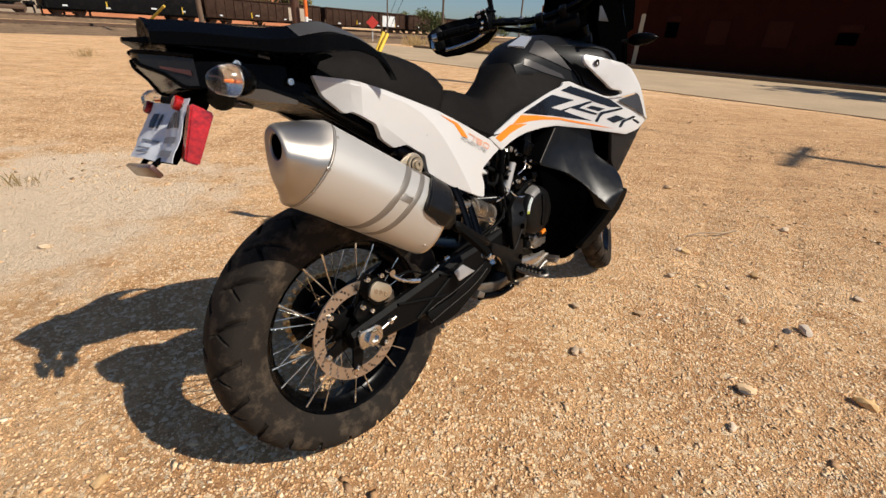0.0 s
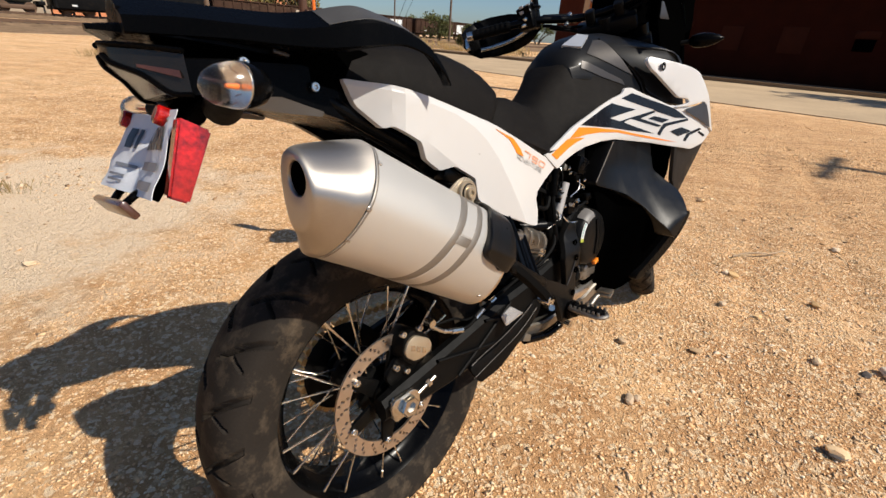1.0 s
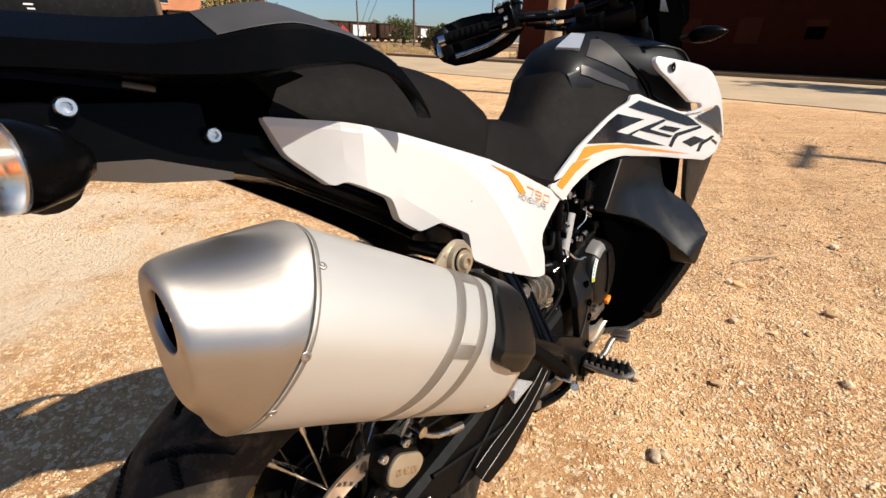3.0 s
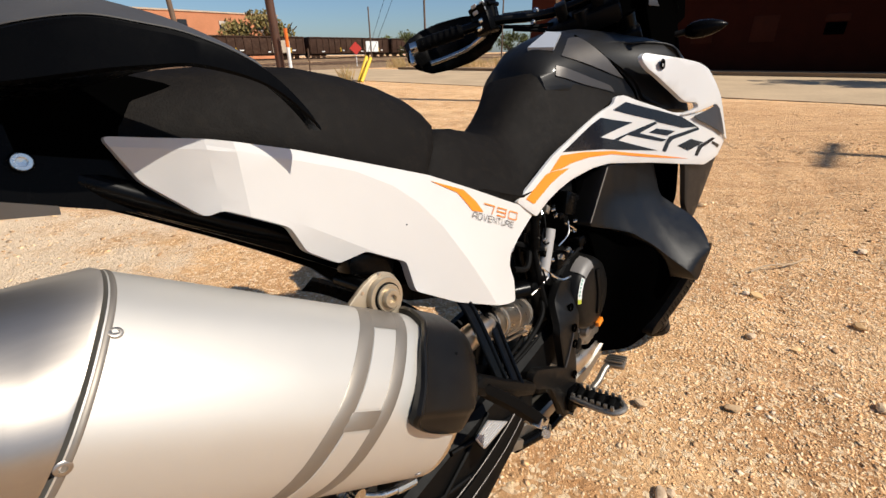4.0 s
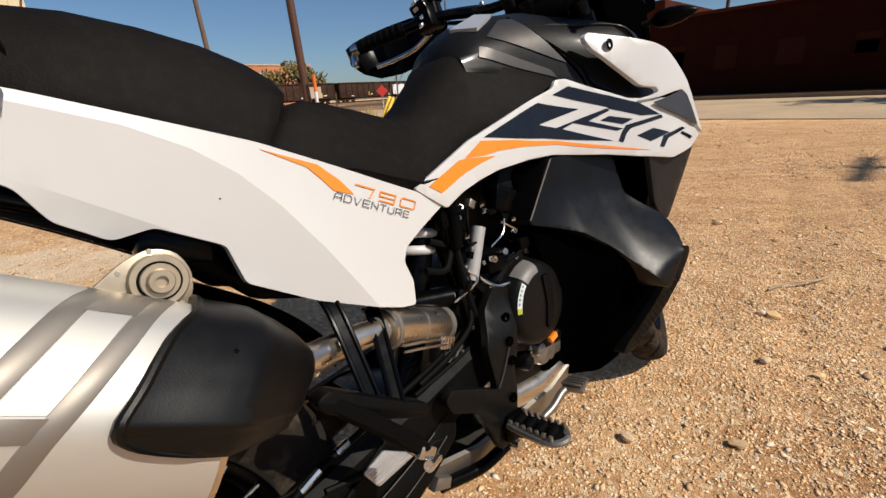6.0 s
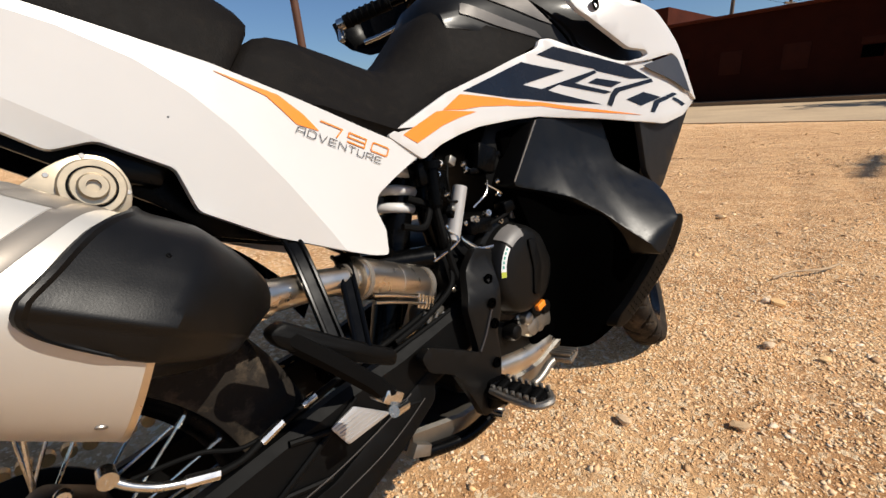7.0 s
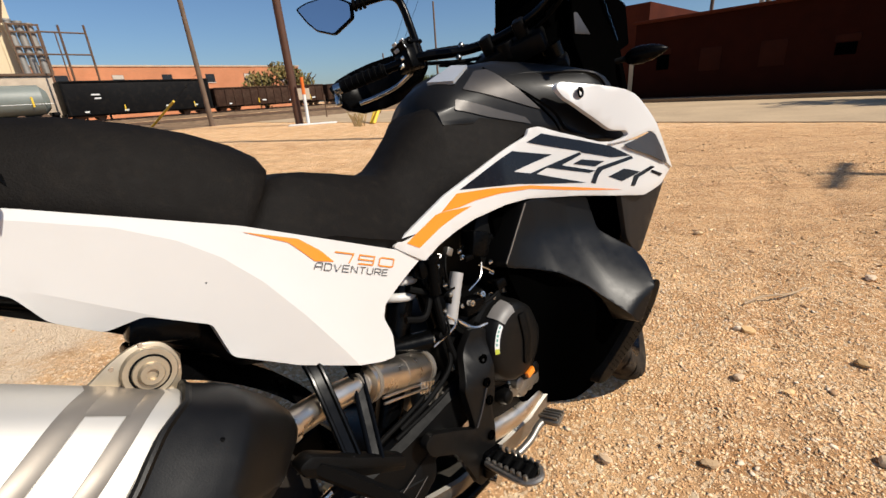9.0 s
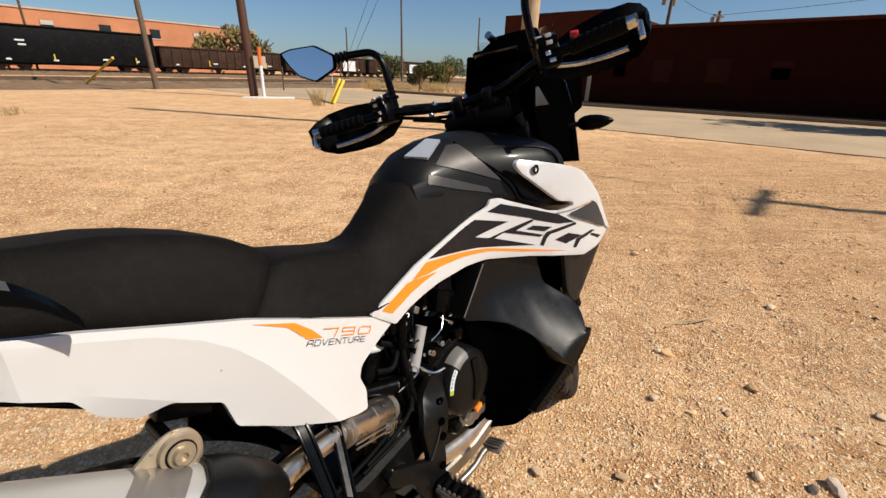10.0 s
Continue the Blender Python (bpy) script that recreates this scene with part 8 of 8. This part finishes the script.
def wagon_marks(e, length, rng, yellow, white):
    for i in range(yellow):
        bm = bmesh.new()
        box(bm, (-length / 2 + length * (i + 0.7) / yellow, -1.545, 1.45), (0.10, 0.02, 0.6))
        part("reflective_strip", bm, YELLOW, e)
    for i in range(white):
        bm = bmesh.new()
        box(bm, (-length / 2 + length * (i + 0.5) / white + rng.uniform(-0.4, 0.4), -1.545, rng.uniform(1.2, 1.5)), (rng.uniform(0.25, 0.6), 0.02, 0.14))
        part("stencil_bar", bm, WAGWHITE, e)


rngw = random.Random(4)
hopper = wagon("hopper_wagon", "long black covered freight wagon", 17.2, 13.9, 4.15, CARBLACK, 2)
wagon_marks(hopper, 13.9, rngw, 2, 4)
for dx, z, w in ((-4.3, 2.85, 0.7), (-4.2, 2.5, 0.55)):
    bm = bmesh.new()
    box(bm, (dx, -1.465, z), (w, 0.02, 0.13))
    part("stencil_bar", bm, WAGWHITE, hopper)
for along, k in ((32.3, 0), (48.5, 1), (64.7, 2)):
    g = wagon("gondola_wagon", "rusty brown ribbed gondola wagon", along, 15.4, 3.1, CARBROWN, 15)
    wagon_marks(g, 15.4, rngw, 2, 4)
    bm = bmesh.new()
    box(bm, (4.0, -1.56, 1.9), (2.6, 0.02, 1.5))
    part("pale_patch", bm, WAGWHITE if k else KERB, g, "faded pale paint patch")
for along in (2.55, -12.4):
    tcar = thing("tank_wagon", "grey-green railway tank wagon", "freight wagon", track_m(along, 58.6, 0.22))
    bm = bmesh.new()
    cyl(bm, (-6.2, 0, 2.55), (6.2, 0, 2.55), 1.4, seg=36)
    for s in (-1, 1):
        cyl(bm, (s * 6.2, 0, 2.55), (s * 6.75, 0, 2.55), 1.4, 0.85, 36)
    part("tank", bm, TANKGREY, tcar)
    bm = bmesh.new()
    box(bm, (0, 0, 1.05), (14.2, 1.2, 0.3), (0, 0, 0), 0.03)
    for s in (-1, 1):
        box(bm, (s * 6.9, 0, 1.25), (0.5, 2.6, 0.3), (0, 0, 0), 0.03)
    part("underframe", bm, CARBLACK, tcar)
    bm = bmesh.new()
    for s in (-1, 1):
        cyl(bm, (-6.9, s * 1.35, 2.2), (6.9, s * 1.35, 2.2), 0.03, seg=6)
    part("handrail", bm, WAGWHITE, tcar)
    for dx in (-4, 5.4):
        bm = bmesh.new()
        box(bm, (dx, -1.42, 2.4), (0.14, 0.03, 0.9))
        part("reflective_strip", bm, YELLOW, tcar)
    bogie(tcar, -5.2)
    bogie(tcar, 5.2)

# long orange brick building beyond the tracks
B_ACROSS, B_END, B_LEN, B_H = 85.0, 54.0, 90.0, 8.0
long_house = thing("orange_brick_building", "long flat-roofed orange brick building beyond the tracks", "building", track_m(B_END - B_LEN / 2, B_ACROSS + 9, 0.0))
bm = bmesh.new()
box(bm, (0, 0, B_H / 2), (B_LEN, 18, B_H))
part("wall", bm, ORANGEBRICK, long_house)
bm = bmesh.new()
box(bm, (0, 0, B_H + 0.08), (B_LEN + 0.3, 18.3, 0.22))
part("roof", bm, KERB, long_house)
for i in range(12):
    x = B_LEN / 2 - 4.0 - i * 6.9
    for z in (6.1, 2.7):
        bm = bmesh.new()
        box(bm, (x, -8.98, z), (1.5, 0.16, 1.35))
        w = part("window", bm, WINDARK, long_house)
        bm = bmesh.new()
        box(bm, (x, -9.05, z - 0.75), (1.7, 0.14, 0.14))
        part("sill", bm, FRAMEGREY, w)
        if i % 3 == 1:
            bm = bmesh.new()
            box(bm, (x, -9.07, z + 0.35), (1.45, 0.04, 0.6))
            part("blind", bm, FRAMEGREY, w)

# cream mill tower with ducts, walkway frame
mill = thing("mill_tower", "tall cream concrete mill tower with grey ducts", "building", track_m(9.6, 72.0, 0))
bm = bmesh.new()
box(bm, (-7.0, 0, 13), (14, 12, 26))
part("tower", bm, CREAM, mill)
for x in (-11.5, -8.0, -4.5, -1.2):
    bm = bmesh.new()
    box(bm, (x, -6.03, 13), (0.22, 0.10, 26))
    part("pilaster", bm, CREAM, mill)
bm = bmesh.new()
box(bm, (-4.3, -7.2, 2.7), (11.4, 2.2, 5.3), (0, 0, 0), 0.02)
part("lean_to", bm, KERB, mill)
bm = bmesh.new()
box(bm, (-4.3, -7.2, 5.45), (11.8, 2.6, 0.22))
part("lean_to_roof", bm, RUSTED, mill)
for i, x in enumerate((-0.35, 0.45, 1.25)):
    bm = bmesh.new()
    cyl(bm, (x + 0.15, -6.8, 5.5), (x - 0.10, -6.8, 10.7 - i * 0.15), 0.36, 0.36, 16)
    cyl(bm, (x - 0.10, -6.8, 10.6 - i * 0.15), (x - 0.10, -6.8, 10.8 - i * 0.15), 0.42, 0.42, 16)
    part("duct", bm, PIPEGREY, mill)
for z in (7.5, 8.2, 9.6, 10.3):
    bm = bmesh.new()
    box(bm, (0.6, -7.3, z), (2.6, 0.14, 0.16))
    part("platform_beam", bm, RUSTED, mill)
for x in (-0.6, 1.0, 1.8):
    bm = bmesh.new()
    box(bm, (x, -7.3, 7.95), (0.16, 0.16, 4.9))
    part("platform_post", bm, RUSTED, mill)
bm = bmesh.new()
cyl(bm, (-0.9, -7.1, 10.4), (-0.2, -7.1, 13.0), 0.10, seg=8)
part("spout", bm, RUSTED, mill)
walk_frame = thing("pipe_gantry", "rusty steel pipe gantry over the wagons", "gantry", track_m(0, 62.5, 0))
for x, h, r in ((12.65, 10.1, 0.11), (14.85, 10.2, 0.11), (12.25, 9.5, 0.06), (10.9, 9.5, 0.08)):
    bm = bmesh.new()
    cyl(bm, (x, 0, 0), (x, 0, h), r, seg=8)
    part("gantry_post", bm, RUSTED, walk_frame)
for z in (7.3, 9.4):
    bm = bmesh.new()
    cyl(bm, (10.8, 0, z), (14.9, 0, z), 0.08, seg=8)
    part("gantry_beam", bm, RUSTED, walk_frame)

# red diamond sign
sign = thing("warning_sign", "red diamond sign on a post by the tracks", "sign", pose(-6.1, 42.0, 0.0, 0, 0, 8))
bm = bmesh.new()
box(bm, (0, 0, 1.48), (0.74, 0.02, 0.74), (0, 45, 0))
part("sign_face", bm, SIGNRED, sign)
bm = bmesh.new()
cyl(bm, (0, 0.03, 0), (0, 0.03, 1.6), 0.04, seg=8)
part("sign_post", bm, WAGWHITE, sign)
# fence posts by the road
for x, y, h in ((-7.4, 30.5, 1.4), (1.2, 31.0, 1.0), (-3.9, 30.8, 1.2), (-4.6, 36.0, 1.5)):
    post("fence_post", "short rusty fence post", "post", (x, y, -0.05), (x + 0.03, y, h), 0.045, 0.04, RUSTED, 8)
bm = bmesh.new()
for z in (0.45, 0.9):
    cyl(bm, (-7.4, 30.5, z), (-3.9, 30.8, z), 0.02, seg=6)
tagged(part("wire_fence", bm, RUSTED), "rusty wire fence rails between posts", "fence")


def bush(x, y, h, w, mat, count, seed, label, name="bush"):
    rng = random.Random(seed)
    e = thing(name, label, "bush" if name == "bush" else "tree", pose(x, y, 0))
    bm = bmesh.new()
    for i in range(5):
        a = rng.uniform(0, 6.28)
        tip = (math.cos(a) * w * 0.35, math.sin(a) * w * 0.35, h * rng.uniform(0.55, 0.8))
        tube(bm, [(0, 0, -0.1), (tip[0] * 0.3, tip[1] * 0.3, h * 0.35), tip], 0.03 * h, 7, 8, 0.008 * h)
    part("trunk", bm, BARK, e)
    bm = bmesh.new()
    for i in range(9):
        a, r = rng.uniform(0, 6.28), rng.uniform(0.0, 0.42) * w
        leaf_cloud(bm, rng, (math.cos(a) * r, math.sin(a) * r * 0.7, h * rng.uniform(0.3, 0.78)), h * rng.uniform(0.2, 0.32), count // 9, h * 0.075)
    part("crown", bm, mat, e, flip=False, angle=180)
    return e


bush(1.6, 41, 2.5, 4.4, LEAF, 5200, 1, "green scrubby bush beside the lot")
bush(3.9, 42, 2.3, 3.4, DRYLEAF, 4200, 2, "yellow-green scrubby bush beside the lot")
bush(-1.6, 70, 4.2, 4.0, LEAF, 1200, 3, "dark green tree beyond the tracks", "tree")
bush(-9.0, 95, 5.0, 9.0, LEAF, 1500, 4, "dark green trees beyond the tracks", "tree")
bush(-22.0, 72.0, 7.4, 9.0, DRYLEAF, 1800, 5, "yellowing tree in front of the brick building", "tree")
bush(-26.5, 70.5, 6.6, 6.0, DRYLEAF, 1400, 6, "yellowing tree in front of the brick building", "tree")
bush(9.5, 95, 5.5, 12.0, LEAF, 1500, 7, "dark green trees on the skyline", "tree")
bush(-4.0, 100, 5.0, 9.0, LEAF, 1200, 8, "dark green trees on the skyline", "tree")
bush(20, 110, 6.0, 14.0, LEAF, 1500, 9, "dark green trees on the skyline", "tree")
bush(16.3, 11.1, 6.4, 4.6, LEAF, 900, 10, "sparse roadside tree that shades the road", "tree")


def grass_tuft(x, y, h, w, n, seed, label):
    rng = random.Random(seed)
    bm = bmesh.new()
    for _ in range(n):
        a, r = rng.uniform(0, 6.28), rng.uniform(0, w)
        bx, by = r * math.cos(a), r * math.sin(a)
        lean, hh = rng.uniform(-0.5, 0.5), h * rng.uniform(0.4, 1.0)
        t = 0.012 * max(h, 0.12)
        p = [(bx - t, by, 0), (bx + t, by, 0), (bx + lean * hh * 0.4 + t * 0.6, by + lean * 0.2 * hh, hh * 0.6), (bx + lean * hh, by + lean * 0.4 * hh, hh)]
        v = [bm.verts.new(q) for q in p]
        bm.faces.new((v[0], v[1], v[2]))
        bm.faces.new((v[0], v[2], v[3]))
    ob = part("grass_tuft", bm, DRYGRASS, flip=False, angle=180)
    ob.location = (x, y, ground_height(x, y) - 0.003)
    return tagged(ob, label, "grass", kind="stuff")


for i in range(26):
    r_ = random.Random(50 + i)
    grass_tuft(r_.uniform(-3, 9), r_.uniform(33, 40), r_.uniform(0.4, 0.9), 0.9, 60, i, "dry yellow grass beside the lot")
grass_tuft(-2.75, 2.75, 0.09, 0.14, 70, 90, "dead grass tuft in the dirt")
grass_tuft(-9.2, 12.2, 0.25, 0.3, 60, 91, "dead grass tuft in the dirt")
grass_tuft(-3.0, 18.0, 0.7, 0.25, 50, 92, "dry weed in the dirt lot")

# larger loose stones on the lot
for i, (x, y, s) in enumerate(((0.55, 1.28, 0.022), (1.086, 1.10, 0.030), (1.575, 1.467, 0.030), (1.468, 1.062, 0.032), (1.435, 2.19, 0.026), (1.40, 2.21, 0.018), (1.206, 1.897, 0.022), (0.908, 1.548, 0.020), (1.32, 1.817, 0.018), (0.637, 1.578, 0.020), (1.352, 1.523, 0.022), (1.656, 1.931, 0.024), (-0.791, 0.70, 0.020), (2.3, 2.6, 0.028), (1.9, 3.4, 0.03), (0.95, 0.95, 0.016), (2.05, 1.75, 0.02), (-1.9, 1.9, 0.024), (-1.4, 0.85, 0.018))):
    loose_stone(x, y, s, i + 1)
loose_stone(1.075, 1.100, 0.030, 41, 0.30, SLATE, "dark flat slate chip lying on the gravel")
loose_stone(1.50, 1.47, 0.019, 42, 0.5, SLATE, "dark grey stone lying on the gravel")
loose_stone(0.575, 1.282, 0.014, 43, 0.8)
loose_stone(0.548, 1.280, 0.010, 44, 0.7, SLATE, "dark grey stone lying on the gravel")
bm = bmesh.new()
tube(bm, [(1.55, 2.40, 0.012), (1.66, 2.44, 0.02), (1.80, 2.46, 0.016), (1.92, 2.52, 0.012)], 0.005, 7)
tagged(part("twig", bm, PALEWOOD), "dry pale twig on the dirt", "twig")
